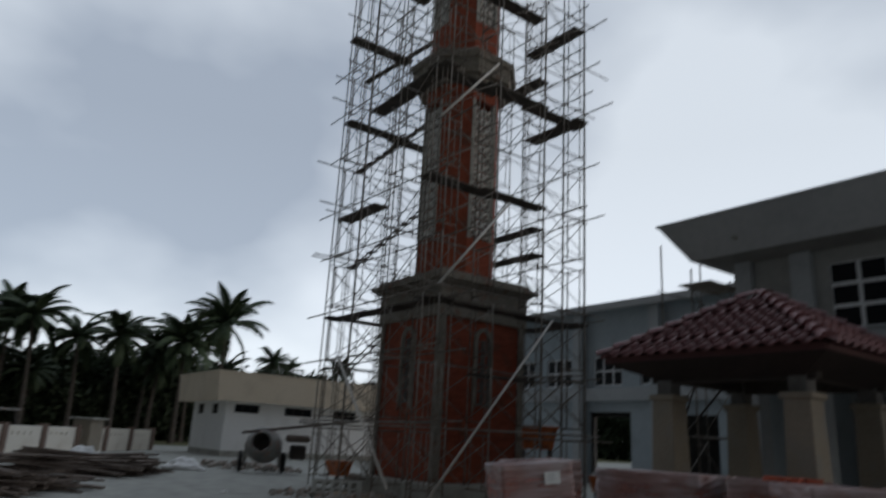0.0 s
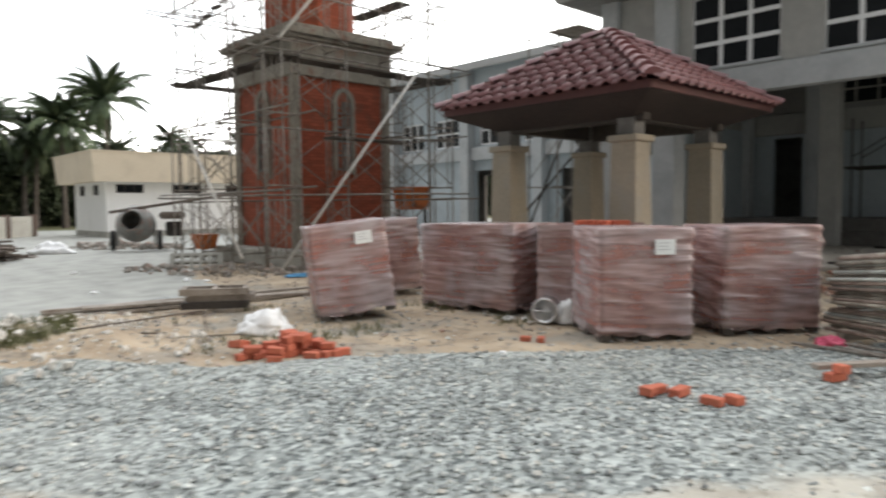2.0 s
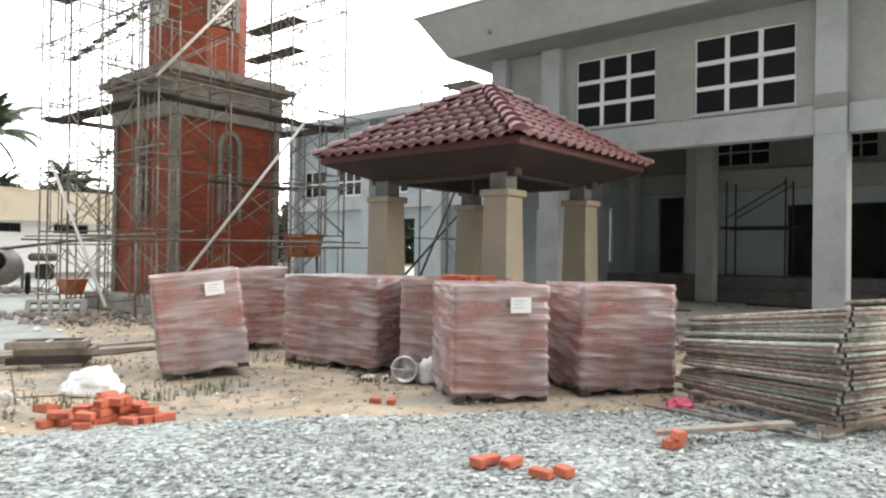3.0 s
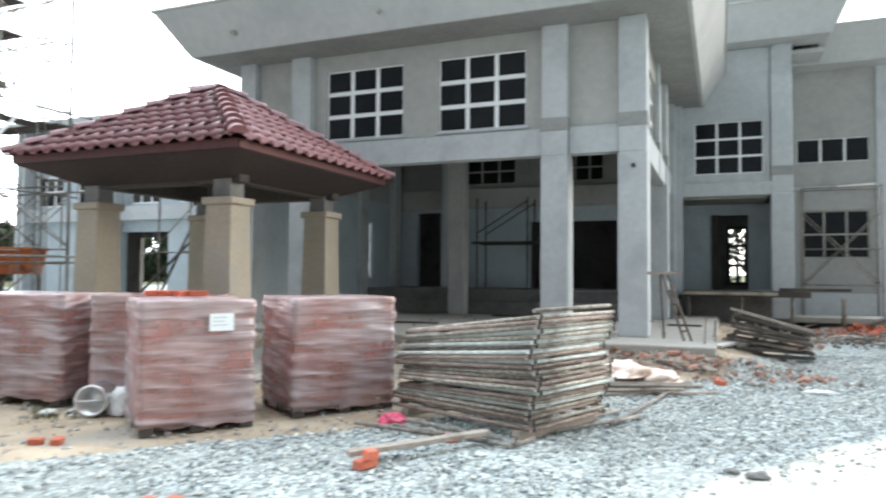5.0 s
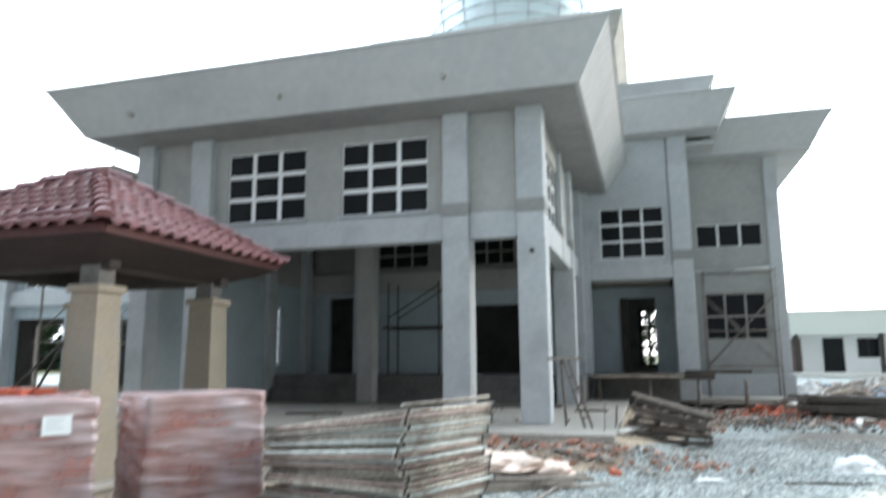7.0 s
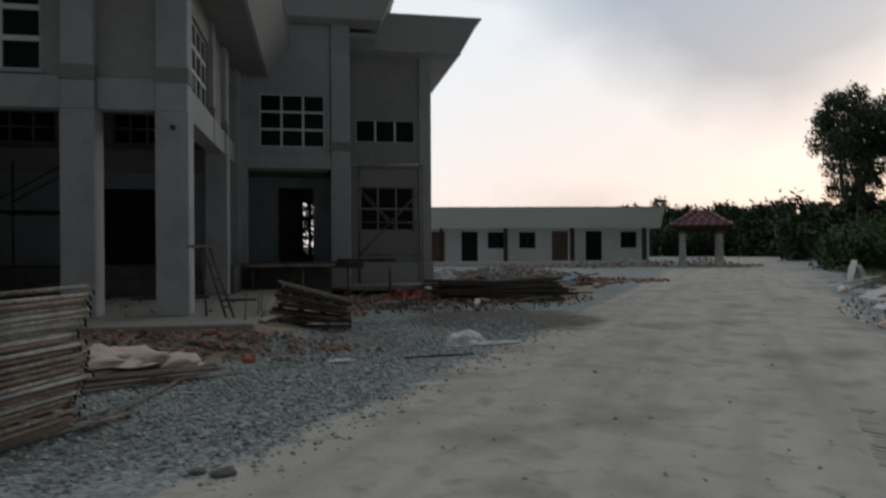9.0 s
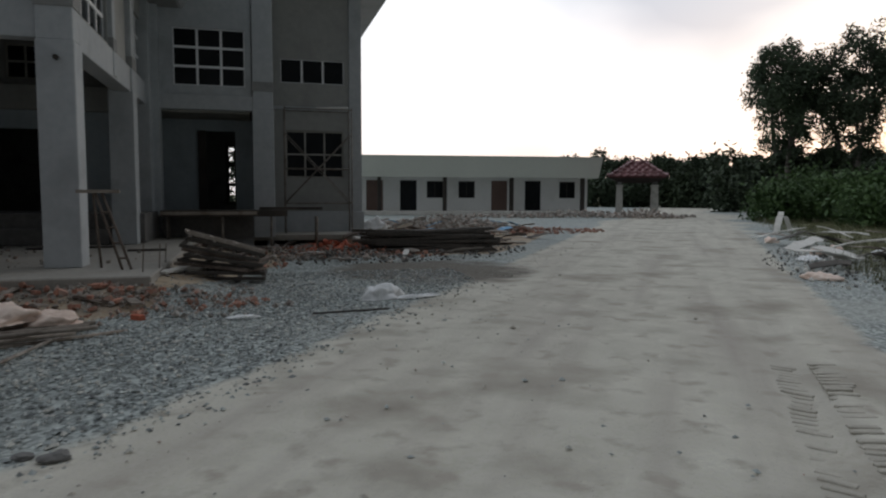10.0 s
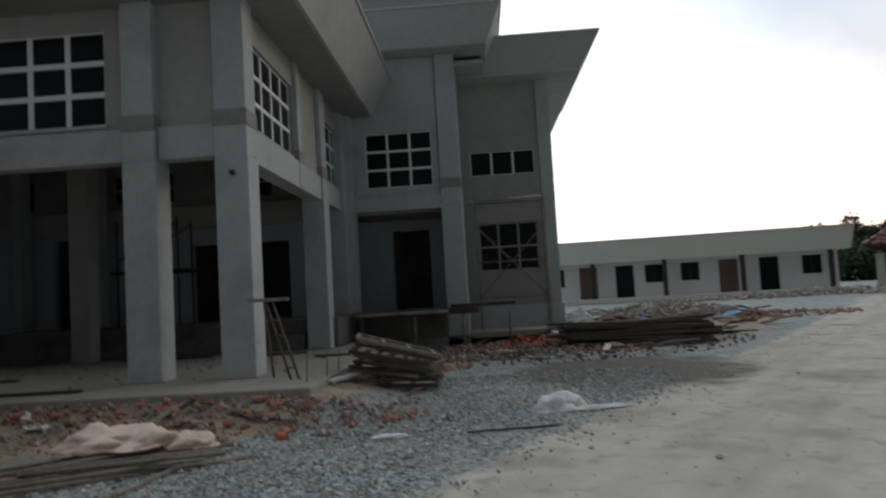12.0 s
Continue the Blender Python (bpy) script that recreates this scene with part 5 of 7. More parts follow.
    if tag:
        bm = bmesh.new()
        box(bm, w * 0.08, w * 0.08 + 0.22, -d / 2 - 0.034, -d / 2 - 0.03, ztop - 0.26, ztop - 0.1)
        lab = part("paper_label", bm, M_PAPER, p, "white paper label with illegible print")
        bm = bmesh.new()
        for i in range(3):
            box(bm, w * 0.08 + 0.03, w * 0.08 + 0.16 - 0.03 * (i % 2), -d / 2 - 0.0365, -d / 2 - 0.0345, ztop - 0.14 - i * 0.035, ztop - 0.134 - i * 0.035)
        part("print_line", bm, M_INK, lab)
    if torn:
        for i in range(5):
            bm = new_box(-0.1, 0.1, -0.05, 0.05, 0, 0.07, bevel=0.004)
            part("loose_brick", bm, M_BRICK, p).matrix_local = pose(-0.1 + 0.16 * (i % 4), -0.1 + 0.12 * (i // 4) + r.uniform(-.04, .04), ztop + 0.002, 0, 0, r.uniform(0, 90))
    return p


brick_pallet("leaning pallet of orange bricks in clear stretch wrap", -6.98, 6.92, 64, 0.98, 0.9, 1.22, lean=(0, -7))
brick_pallet("pallet of orange bricks in torn wrap beside the tower", -8.7, 8.75, 75, 1.05, 1.0, 1.25, lean=(0, -4), tag=False)
brick_pallet("wide pallet of orange bricks in grey dusty wrap", -6.25, 8.77, 8, 1.55, 1.05, 1.25, tag=False)
brick_pallet("opened pallet of orange bricks with loose bricks on top", -4.62, 9.05, 25, 1.2, 1.0, 1.22, torn=True, tag=False)
brick_pallet("pallet of orange bricks in clear stretch wrap with a paper label", -3.63, 8.32, 53, 1.0, 1.0, 1.22)
brick_pallet("tight-wrapped pallet of orange bricks beside the scaffold frames", -2.84, 9.6, 55, 1.14, 0.95, 1.22, tag=False)

# ---- stack of scaffold frames ----
M_PALEPIPE = material("pale_grey_steel_channel", (0.40, 0.43, 0.41), (0.60, 0.61, 0.57), 0.7, 0.1, 3, 25, 0.3, (0.22, 0.16, 0.12), 0.7, random_tint=0.25)
M_BROWNPIPE = material("rust_brown_steel_channel", (0.17, 0.12, 0.10), (0.32, 0.25, 0.21), 0.8, 0.05, 3, 25, 0.3, (0.44, 0.40, 0.34), 0.6, random_tint=0.3)
FL, FW = 1.14, 1.74
stack = thing("scaffold_frame_stack", "stack of weathered steel scaffold frames lying flat on the gravel", "scaffold frames", pose(-0.33, 8.86, 0, 0, 0, 67))


def frame_tubes(mat):
    """One flat frame: two long posts, end rails and inner rungs."""
    bm = bmesh.new()
    for x in (0.0, FL):
        pipe(bm, (x, -0.03, 0), (x, FW + 0.03, 0), 0.0195, 8)
    for y in (0.0, FW * 0.34, FW * 0.67, FW):
        pipe(bm, (-0.02, y, 0), (FL + 0.02, y, 0), 0.018, 8)
    for x in (0.32, FL - 0.32):
        pipe(bm, (x, 0.02, 0), (x, FW * 0.67, 0), 0.014, 6)
    return mesh_of("scaffold_frame", bm, mat)


kinds = [frame_tubes(mat) for mat in (M_PALEPIPE, M_FRAMEPIPE, M_BROWNPIPE)]
spigot_me = mesh_of("spigot", new_pipe((0, 0, -0.012), (0, 0, 0.03), 0.012, 8), M_BLACK)
order = (2, 1, 2, 1, 0, 1, 2, 0, 1, 2, 1, 1, 2, 0, 2, 0, 1, 0, 1, 0, 1, 2, 1)
for i, kind in enumerate(order):
    f = i / (len(order) - 1)
    recess = 0.06 if i % 3 == 1 else 0.0
    fr = shared("scaffold_frame", kinds[kind], stack, Matrix.Translation((0.02 * f + recess + rng.uniform(-0.015, 0.015), 0.05 * math.sin(i * 0.55) + rng.uniform(-0.012, 0.012), 0.105 + i * 0.0445)) @ Matrix.Rotation(-0.125 * f + rng.uniform(-0.008, 0.008), 4, "X") @ Matrix.Rotation(rng.uniform(-0.012, 0.006), 4, "Y") @ Matrix.Rotation(rng.uniform(-0.03, 0.03), 4, "Z"))
    shared("spigot", spigot_me, fr, Matrix.Translation((-0.012, -0.034, 0)))
    shared("spigot", spigot_me, fr, Matrix.Translation((FL + 0.02, -0.03, 0)))
part("top_tube", new_pipe((0.1, 0.05, 1.135), (FL + 0.16, 0.02, 1.15), 0.02, 8), M_FRAMEPIPE, stack, "loose tube on top")
part("skid", new_box(-0.05, FL + 0.05, 0.1, 0.18, 0.0, 0.08), M_TIMBER, stack)
part("skid", new_box(-0.05, FL + 0.05, FW - 0.2, FW - 0.12, 0.0, 0.08), M_TIMBER, stack)


# ---- loose bricks ----
def brick_pile(label, x, y, spots, seed, turn=0.0):
    p = thing("brick_pile", label, "bricks", pose(x, y, 0, 0, 0, turn))
    r = random.Random(seed)
    bm = new_box(-0.095, 0.095, -0.045, 0.045, 0, 0.07, bevel=0.006)
    me = mesh_of("brick", bm, M_BRICK)
    for u, v, z in spots:
        tip = r.choice((0, 0, 0, 14, -18, 90)) if z else 0
        shared("brick", me, p, pose(u + r.uniform(-.02, .02), v + r.uniform(-.02, .02), z, tip, r.uniform(-6, 6) if z else 0, r.uniform(-70, 70)) @ Matrix.Diagonal((r.uniform(0.55, 1.0), r.uniform(0.85, 1.0), r.uniform(0.85, 1.0), 1)))
    return p


r0 = random.Random(4)
spots = [(r0.gauss(0, 0.31), r0.gauss(0, 0.16), 0.0) for _ in range(34)] + [(r0.gauss(0, 0.22), r0.gauss(0, 0.1), 0.07) for _ in range(22)] + [(r0.gauss(0.05, 0.15), r0.gauss(0, 0.07), 0.14) for _ in range(11)]
brick_pile("tumbled heap of bright orange bricks on the gravel edge", -5.40, 4.94, spots, 1, 58)
brick_pile("few broken orange bricks on the gravel", -2.05, 6.25, [(-.13, 0, 0), (-.02, .07, 0), (.11, -.05, 0)], 2, 60)
brick_pile("few broken orange bricks on the gravel", -1.6, 6.28, [(-.06, 0, 0), (.09, .08, 0)], 3, 20)
brick_pile("pair of orange bricks under a timber end", -1.28, 7.6, [(0, 0, 0), (.03, -.03, .071)], 5, 30)
brick_pile("single orange brick under a timber", -0.98, 8.58, [(0, 0, 0)], 6, 10)
brick_pile("broken orange brick by the pallet", -4.1, 7.1, [(0, 0, 0), (.16, .05, 0)], 7, 10)
brick_pile("single red brick on the gravel", 1.2, 12.9, [(0, 0, 0), (.5, 2.4, 0)], 8, 10)


# ---- timbers, planks and pipes ----
def plank_pile(name, label, x, y, turn, length, width, layers, mat, seed, round_ones=False, thick=0.045, skew=0.25, tip=1.2):
    p = thing(name, label, "timber", pose(x, y, 0, 0, 0, turn))
    r = random.Random(seed)
    for j in range(layers):
        z = j * thick * 1.05
        u = -width / 2 * (1 - 0.06 * j)
        while u < width / 2 * (1 - 0.06 * j):
            w = r.uniform(0.09, 0.2)
            ln = length * r.uniform(0.65, 1.05)
            bm = bmesh.new()
            if round_ones:
                pipe(bm, (-ln / 2, 0, thick * 0.5), (ln / 2, 0, thick * 0.5), thick * 0.5, 7)
            else:
                box(bm, -ln / 2, ln / 2, -w / 2, w / 2, 0, thick * 0.9, bevel=0.004)
            part("plank" if not round_ones else "pole", bm, mat, p).matrix_local = pose(r.uniform(-.2, .2), u + w / 2, z, r.uniform(-2, 2) * tip, r.uniform(-1, 1) * tip, r.gauss(0, skew * 12))
            u += w * r.uniform(1.0, 1.9)
    return p


plank_pile("plank_pile", "low pile of dark old planks on rubble", 6.85, 21.9, -4, 3.5, 1.5, 7, M_PLANK, 21, skew=0.35, thick=0.075, tip=1.8)
plank_pile("plank_pile", "loose brown boards beyond the dark planks", 8.2, 24.2, 14, 3.2, 1.8, 3, M_REDWOOD, 29, skew=1.6)
plank_pile("plank_pile", "scattered brown planks lying by the boundary wall", -17.6, 0.9, 40, 4.2, 3.0, 7, M_REDWOOD, 22, skew=1.9, tip=5)
plank_pile("plank_pile", "heap of brown planks and poles before the wall", -23.0, 4.0, 55, 4.4, 2.6, 11, M_REDWOOD, 23, skew=1.5, tip=6)
plank_pile("timber_stack", "long grey timbers lying on bare soil", -9.6, 5.9, 82, 4.6, 0.45, 2, M_TIMBER, 24, skew=0.12)
plank_pile("plank_pile", "thin dark timbers under a plastic sheet", -0.15, 11.75, 35, 2.4, 0.8, 3, M_TIMBER, 25, True, skew=0.9)
plank_pile("plank_pile", "broken boards beside the porch slab", 1.38, 16.2, 70, 1.5, 0.25, 3, M_PALE, 27, skew=0.5).location.z = 0.16
plank_pile("plank_pile", "short boards in front of the end wing", 5.6, 27.8, 10, 3.0, 1.2, 4, M_TIMBER, 28, skew=0.5)


def new_stone(size, seed):
    """A worn stone: a lumpy flattened ball."""
    bm = bmesh.new()
    bmesh.ops.create_icosphere(bm, subdivisions=3, radius=size)
    for v in bm.verts:
        p = v.co / size + Vector((seed * 3.3, 0, 0))
        k = 1 + 0.4 * noise.noise(p * 1.3) + 0.18 * noise.noise(p * 3.5)
        v.co = Vector((v.co.x * k * 1.3, v.co.y * k * 0.9, max(v.co.z * k * 0.6 + size * 0.3, 0)))
    return bm


board = thing("timber_board", "pale timber board resting on loose bricks", "timber", pose(-1.05, 8.13, 0.078, 0, -1.0, 52))
part("board", new_box(-0.64, 0.64, -0.05, 0.05, 0, 0.04, bevel=0.004), M_TIMBER, board)
for x, y, a, ln in ((-0.02, 10.0, 66, 1.1), (0.4, 10.75, 80, 2.1), (0.12, 9.75, 58, 1.2), (-0.36, 8.75, 75, 0.34), (-0.46, 8.72, 100, 0.28), (-1.3, 9.0, 162, 1.5), (-1.6, 8.75, 172, 0.9), (-1.05, 8.72, 165, 1.3)):
    tagged(part("loose_pipe", new_pipe((-ln / 2, 0, 0.03), (ln / 2, 0, 0.03), 0.018, 8), M_PIPE), "loose rusty steel pipe on the gravel", "pipe", "loose pipes").matrix_basis = pose(x, y, 0, 0, 0, a)
tagged(part("loose_pole", new_pipe((-0.45, 0, 0.03), (0.5, 0, 0.03), 0.013, 6), M_DARK), "thin dark pole on the gravel", "pole").matrix_basis = pose(3.6, 12.75, 0, 0, 0, 8)
tagged(part("field_stone", new_stone(0.06, 5), M_GLOOM), "grey rounded stone on the gravel", "stone").matrix_basis = pose(1.44, 8.48, 0, 3, -6, 25)
tagged(part("field_stone", new_stone(0.04, 6), M_GLOOM), "flat dark stone on the gravel", "stone").matrix_basis = pose(1.27, 8.55, 0, 0, 0, 5)

# ladder-like pile of formwork frames by the slab corner
fw = thing("formwork_pile", "pile of dark wooden formwork frames by the porch", "formwork", pose(1.98, 16.4, 0.08, 0, 0, -8))
for i in range(9):
    bm = bmesh.new()
    for y in (-0.42, 0.42):
        box(bm, -0.62, 0.62, y - 0.025, y + 0.025, 0, 0.052, bevel=0.004)
    for x in (-0.59, -0.2, 0.2, 0.59):
        box(bm, x - 0.028, x + 0.028, -0.395, 0.395, 0.004, 0.046)
    part("formwork_frame", bm, M_TIMBER if i == 8 else M_REDWOOD if i % 3 == 2 else M_PLANK, fw).matrix_local = pose(rng.uniform(-.06, .1), rng.uniform(-.1, .1), 0.0 + i * 0.072, rng.uniform(-4, 4), 1.0 + i * 1.9, rng.uniform(-20, 20))

# trestle leaning at the corner column
tr = thing("folding_trestle", "narrow timber trestle standing by the corner column", "trestle", pose(0.3, 15.5, 0.34, 0, 0, 5))
part("top_rail", new_box(-0.3, 0.28, -0.04, 0.04, 1.12, 1.17), M_TIMBER, tr)
for s in (-1, 1):
    part("leg", new_pipe((s * 0.045, 0.02, 1.12), (s * 0.06 + 0.36, -0.18, 0.0), 0.02), M_REDWOOD, tr)
for t in (0.25, 0.45, 0.65, 0.85):
    part("rung", new_pipe((-0.055 + 0.36 * t, -0.18 * t, 1.12 * (1 - t)), (0.055 + 0.36 * t, -0.18 * t, 1.12 * (1 - t)), 0.015), M_REDWOOD, tr)
part("back_leg", new_pipe((-0.08, 0.04, 1.12), (-0.02, 0.22, 0.0), 0.02), M_REDWOOD, tr)

# plank bench along the wing wall
bench = thing("work_platform", "long plank work platform on poles along the wing wall", "platform", pose(0, 0, 0))
part("plank", new_box(0.25, 3.3, 22.5, 22.75, 0.890, 1.05), M_PLANK, bench)
part("plank", new_box(0.3, 2.9, 22.77, 23.02, 0.890, 1.05), M_PLANK, bench)
part("plank", new_box(2.6, 4.2, 22.6, 22.9, 1.055, 1.13), M_PLANK, bench)
for x in (0.4, 1.7, 2.9, 4.05):
    for y in (22.55, 22.95):
        part("pole", new_pipe((x, y, 0), (x, y, 0.888), 0.028), M_PIPE, bench)
part("plank", new_box(0.3, 2.4, 23.04, 23.3, 0.890, 1.05), M_PLANK, bench)
part("edge_board", new_box(0.25, 2.55, 22.46, 22.496, 0.94, 1.02), M_TIMBER, bench, "pale timber edge board")
# plinth in the dark colour: shade below the platform is painted in
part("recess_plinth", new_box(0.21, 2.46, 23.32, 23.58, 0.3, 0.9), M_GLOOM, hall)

# light scaffold before the end wing window
sc = thing("mobile_scaffold", "single bay of thin steel scaffold before a window", "scaffold", pose(4.3, 24.95, 0, 0, 0, 0))
for x in (-0.95, 0.95):
    for y in (-0.3, 0.3):
        part("post", new_pipe((x, y, 0), (x, y, 3.95), 0.02), M_PIPE, sc)
for z in (1.2, 2.2, 3.9):
    for y in (-0.3, 0.3):
        part("rail", new_pipe((-0.95, y, z), (0.95, y, z), 0.016), M_PIPE, sc)
for y in (-0.32, 0.32):
    part("brace", new_pipe((-0.95, y, 1.2), (0.95, y, 3.2), 0.013), M_PIPE, sc)
    part("brace", new_pipe((-0.95, y, 3.2), (0.95, y, 1.2), 0.013), M_PIPE, sc)

# inner scaffold in the porch
isc = thing("porch_scaffold", "dark tube scaffold standing inside the porch", "scaffold", pose(-4.6, 22.2, 1.02))
for x in (-0.75, 0.75):
    for y in (-0.4, 0.4):
        part("post", new_pipe((x, y, 0), (x, y, 2.6), 0.026), M_DARK, isc)
for y in (-0.4, 0.4):
    part("rail", new_pipe((-0.9, y, 1.3), (0.9, y, 1.3), 0.024), M_DARK, isc)
    part("brace", new_pipe((-0.75, y, 1.6), (0.75, y, 2.5), 0.018), M_DARK, isc)
part("deck", new_box(-0.95, 0.95, -0.35, 0.35, 1.32, 1.36), M_PLANK, isc)

# low roof scaffold at the west eaves of the porch
rs = thing("eaves_scaffold", "thin tube scaffold against the west side of the hall", "scaffold", pose(-9.9, 16.4, 0))
for x in (-0.9, 0.0):
    for y in (-1.2, 0.6, 2.4):
        part("post", new_pipe((x, y, 0), (x, y, 6.9 if x < -0.5 else 6.1), 0.022), M_PIPE, rs)
for z in (1.9, 3.8, 5.6):
    for x in (-0.9, 0.0):
        part("rail", new_pipe((x, -1.4, z), (x, 2.6, z), 0.018), M_PIPE, rs)
for y0, y1 in ((-1.2, 0.6), (0.6, 2.4)):
    for z in (0.2, 2.1, 4.0):
        part("brace", new_pipe((-0.9, y0, z), (-0.9, y1, z + 1.6), 0.014), M_PIPE, rs)
        part("brace", new_pipe((0.0, y1, z), (0.0, y0, z + 1.6), 0.014), M_PIPE, rs)
part("deck", new_box(-0.95, 0.05, -0.4, 1.2, 5.92, 5.95), M_TIMBER, rs)
part("raking_pole", new_pipe((-1.0, -1.6, 0.0), (-1.6, 2.2, 5.2), 0.03), M_DARK, rs)
part("raking_pole", new_pipe((-1.2, -2.4, 0.2), (-0.4, 0.6, 3.2), 0.03), M_DARK, rs)

# ---- sacks, sheets and tins ----
cloth("cement_sack", "limp white woven sack on the gravel", 4.2, 13.9, 0.29, 0.22, 0.23, M_SACK, 13, 20)
cloth("plastic_sheet", "crumpled white plastic tail of a sack", 4.72, 13.85, 0.34, 0.07, 0.05, M_SACK, 2, 12, "plastic sheet")
cloth("plastic_sheet", "crumpled pale pink plastic sheet over timbers", -0.2, 12.2, 0.54, 0.32, 0.2, M_PINK, 3, 15, "plastic sheet", 0.16)
cloth("plastic_sheet", "pale pink plastic bundle beside timbers", 0.42, 12.3, 0.3, 0.15, 0.16, M_PINK, 4, 10, "plastic sheet", 0.1)
cloth("plastic_bag", "crumpled magenta plastic bag by the scaffold frames", -1.78, 9.1, 0.14, 0.08, 0.1, M_MAGENTA, 5, 10, "plastic bag")
cloth("white_scrap", "small white scrap of plastic on the gravel", 2.35, 12.8, 0.2, 0.07, 0.03, M_SACK, 6, 0, "scrap")
cloth("plastic_bag", "crumpled whitish plastic bag behind the loose bricks", -6.66, 5.43, 0.3, 0.22, 0.27, M_SACK, 9, 40, "plastic bag")
cloth("plastic_sheet", "crumpled translucent plastic sheet on the yard", -25.0, 7.6, 0.7, 0.5, 0.4, M_SACK, 8, 40, "plastic sheet")
cloth("plastic_sheet", "pale pile of sheet and sacks by the wall pillar", -30.0, 5.2, 0.7, 0.6, 0.5, M_SACK, 9, 10, "plastic sheet")
cloth("blue_tarp", "small blue tarpaulin scrap on the soil", -12.0, 9.2, 0.35, 0.14, 0.08, M_BLUE, 10, 60, "tarpaulin")
cloth("cement_bag", "white cement bag standing by the end wing", 6.4, 28.0, 0.5, 0.36, 0.6, M_SACK, 14, 0, "sack")
for i, (x, y, s) in enumerate(((-14.0, 3.6, .1), (-12.2, 5.2, .07), (-11.4, 3.0, .06), (-16.5, 6.0, .09), (-13.1, 7.2, .1), (-12.6, 7.4, .08), (-9.5, 1.9, .05), (-5.2, 8.05, .08), (-5.05, 8.2, .06), (-3.9, 6.5, .05), (-0.6, 8.3, .04), (-15.0, 8.0, .1))):
    cloth("white_scrap", "small white scrap on the ground", x, y, s, s * 0.7, s * 0.6, M_SACK, 20 + i, i * 37, "scrap")

drum = thing("tin_pail", "bright tin pail lying on its side between pallets", "pail", pose(-4.75, 8.25, 0.155, 90, 0, 30))
bm = bmesh.new()
lathe(bm, [(0.001, -0.17), (0.145, -0.17), (0.155, -0.16), (0.15, -0.1), (0.155, -0.05), (0.15, 0.1), (0.16, 0.17), (0.135, 0.17), (0.13, -0.1), (0.001, -0.12)], 20)
part("body", bm, M_STEEL, drum)
bm = bmesh.new()
for i in range(10):
    t, t2 = math.pi * i / 10, math.pi * (i + 1) / 10
    pipe(bm, (0.16 * math.cos(t), 0.02, 0.15 + 0.14 * math.sin(t)), (0.16 * math.cos(t2), 0.02, 0.15 + 0.14 * math.sin(t2)), 0.005, 5)
part("handle", bm, M_STEEL, drum)
cloth("white_cloth", "white cloth draped by the tin pail", -4.5, 8.42, 0.2, 0.13, 0.34, M_SACK, 12, 30, "cloth")

# box frames and bent rods on the soil
bx = thing("timber_box_pile", "small pile of dark timber boxes on long timbers", "timber", pose(-8.69, 5.83, 0.06, 0, 0, 62))
for i in range(3):
    bm = bmesh.new()
    for y in (-0.2, 0.2):
        box(bm, -0.45, 0.45, y - 0.025, y + 0.025, 0, 0.09)
    for x in (-0.42, 0, 0.42):
        box(bm, x - 0.03, x + 0.03, -0.172, 0.172, 0.004, 0.084)
    part("box_frame", bm, M_TIMBER if i else M_DARK, bx).matrix_local = pose(rng.uniform(-.08, .08), rng.uniform(-.05, .05), i * 0.095, 0, 0, rng.uniform(-8, 8))
rod = thing("bent_rods", "bent rusty reinforcing rods on the soil", "steel rods", pose(-6.5, 4.1, 0.02))
for a, b in (((-0.4, -0.7, 0), (0.2, 0.5, 0.02)), ((0.2, 0.5, 0.02), (0.05, 0.5, 0.35)), ((0.05, 0.5, 0.35), (-0.5, -0.6, 0.22)), ((-0.5, -0.6, 0.22), (-0.4, -0.7, 0)), ((-1.4, -1.5, 0.02), (0.1, 0.9, 0.05)), ((-1.8, -0.9, 0.02), (-0.2, 0.2, 0.12))):
    part("rod", new_pipe(a, b, 0.009, 5), M_REDWOOD, rod)

# lattice concrete panel leaning near the tower
lat = thing("vent_block_panel", "pale concrete vent panel leaning by the tower footing", "concrete panel", pose(-15.2, 8.3, 0, -38, 0, 62) @ Matrix.Diagonal((0.8, 1, 0.8, 1)))
bm = bmesh.new()
split_wall(bm, -0.75, 0.75, 0, 0.62, [(-0.62 + 0.26 * i, -0.46 + 0.26 * i, 0.1 + 0.24 * j, 0.28 + 0.24 * j) for i in range(5) for j in range(2)], lambda a, b, c, d: box(bm, a, b, 0, 0.08, c, d))
bmesh.ops.remove_doubles(bm, verts=bm.verts, dist=0.0005)
part("panel", bm, M_RAW, lat)

# cement mixer
mx = thing("cement_mixer", "old grey cement mixer with a tilting drum and tyres", "cement mixer", pose(-24.0, 10.0, 0, 0, 0, 70))
bm = bmesh.new()
lathe(bm, [(0.02, -0.55), (0.42, -0.5), (0.62, -0.15), (0.62, 0.15), (0.36, 0.6), (0.34, 0.62), (0.3, 0.6), (0.55, 0.12), (0.3, -0.3)], 20, pose(0.0, -0.15, 0.95, 78, 0, -12))
part("drum", bm, M_MIXER, mx)
for s in (-1, 1):
    bm = bmesh.new()
    lathe(bm, [(0.14, -0.07), (0.3, -0.08), (0.36, -0.03), (0.36, 0.03), (0.3, 0.08), (0.14, 0.07), (0.14, -0.07)], 18, pose(s * 0.75, 0.3, 0.37, 0, 90, 0))
    part("tyre", bm, M_BLACK, mx)
    part("stand", new_box(s * 0.6 - 0.04, s * 0.6 + 0.04, -0.1, 0.5, 0.2, 1.0), M_MIXER, mx)
part("engine_cover", new_box(0.95, 1.5, -0.2, 0.45, 0.5, 1.0, bevel=0.06), M_DARK, mx)
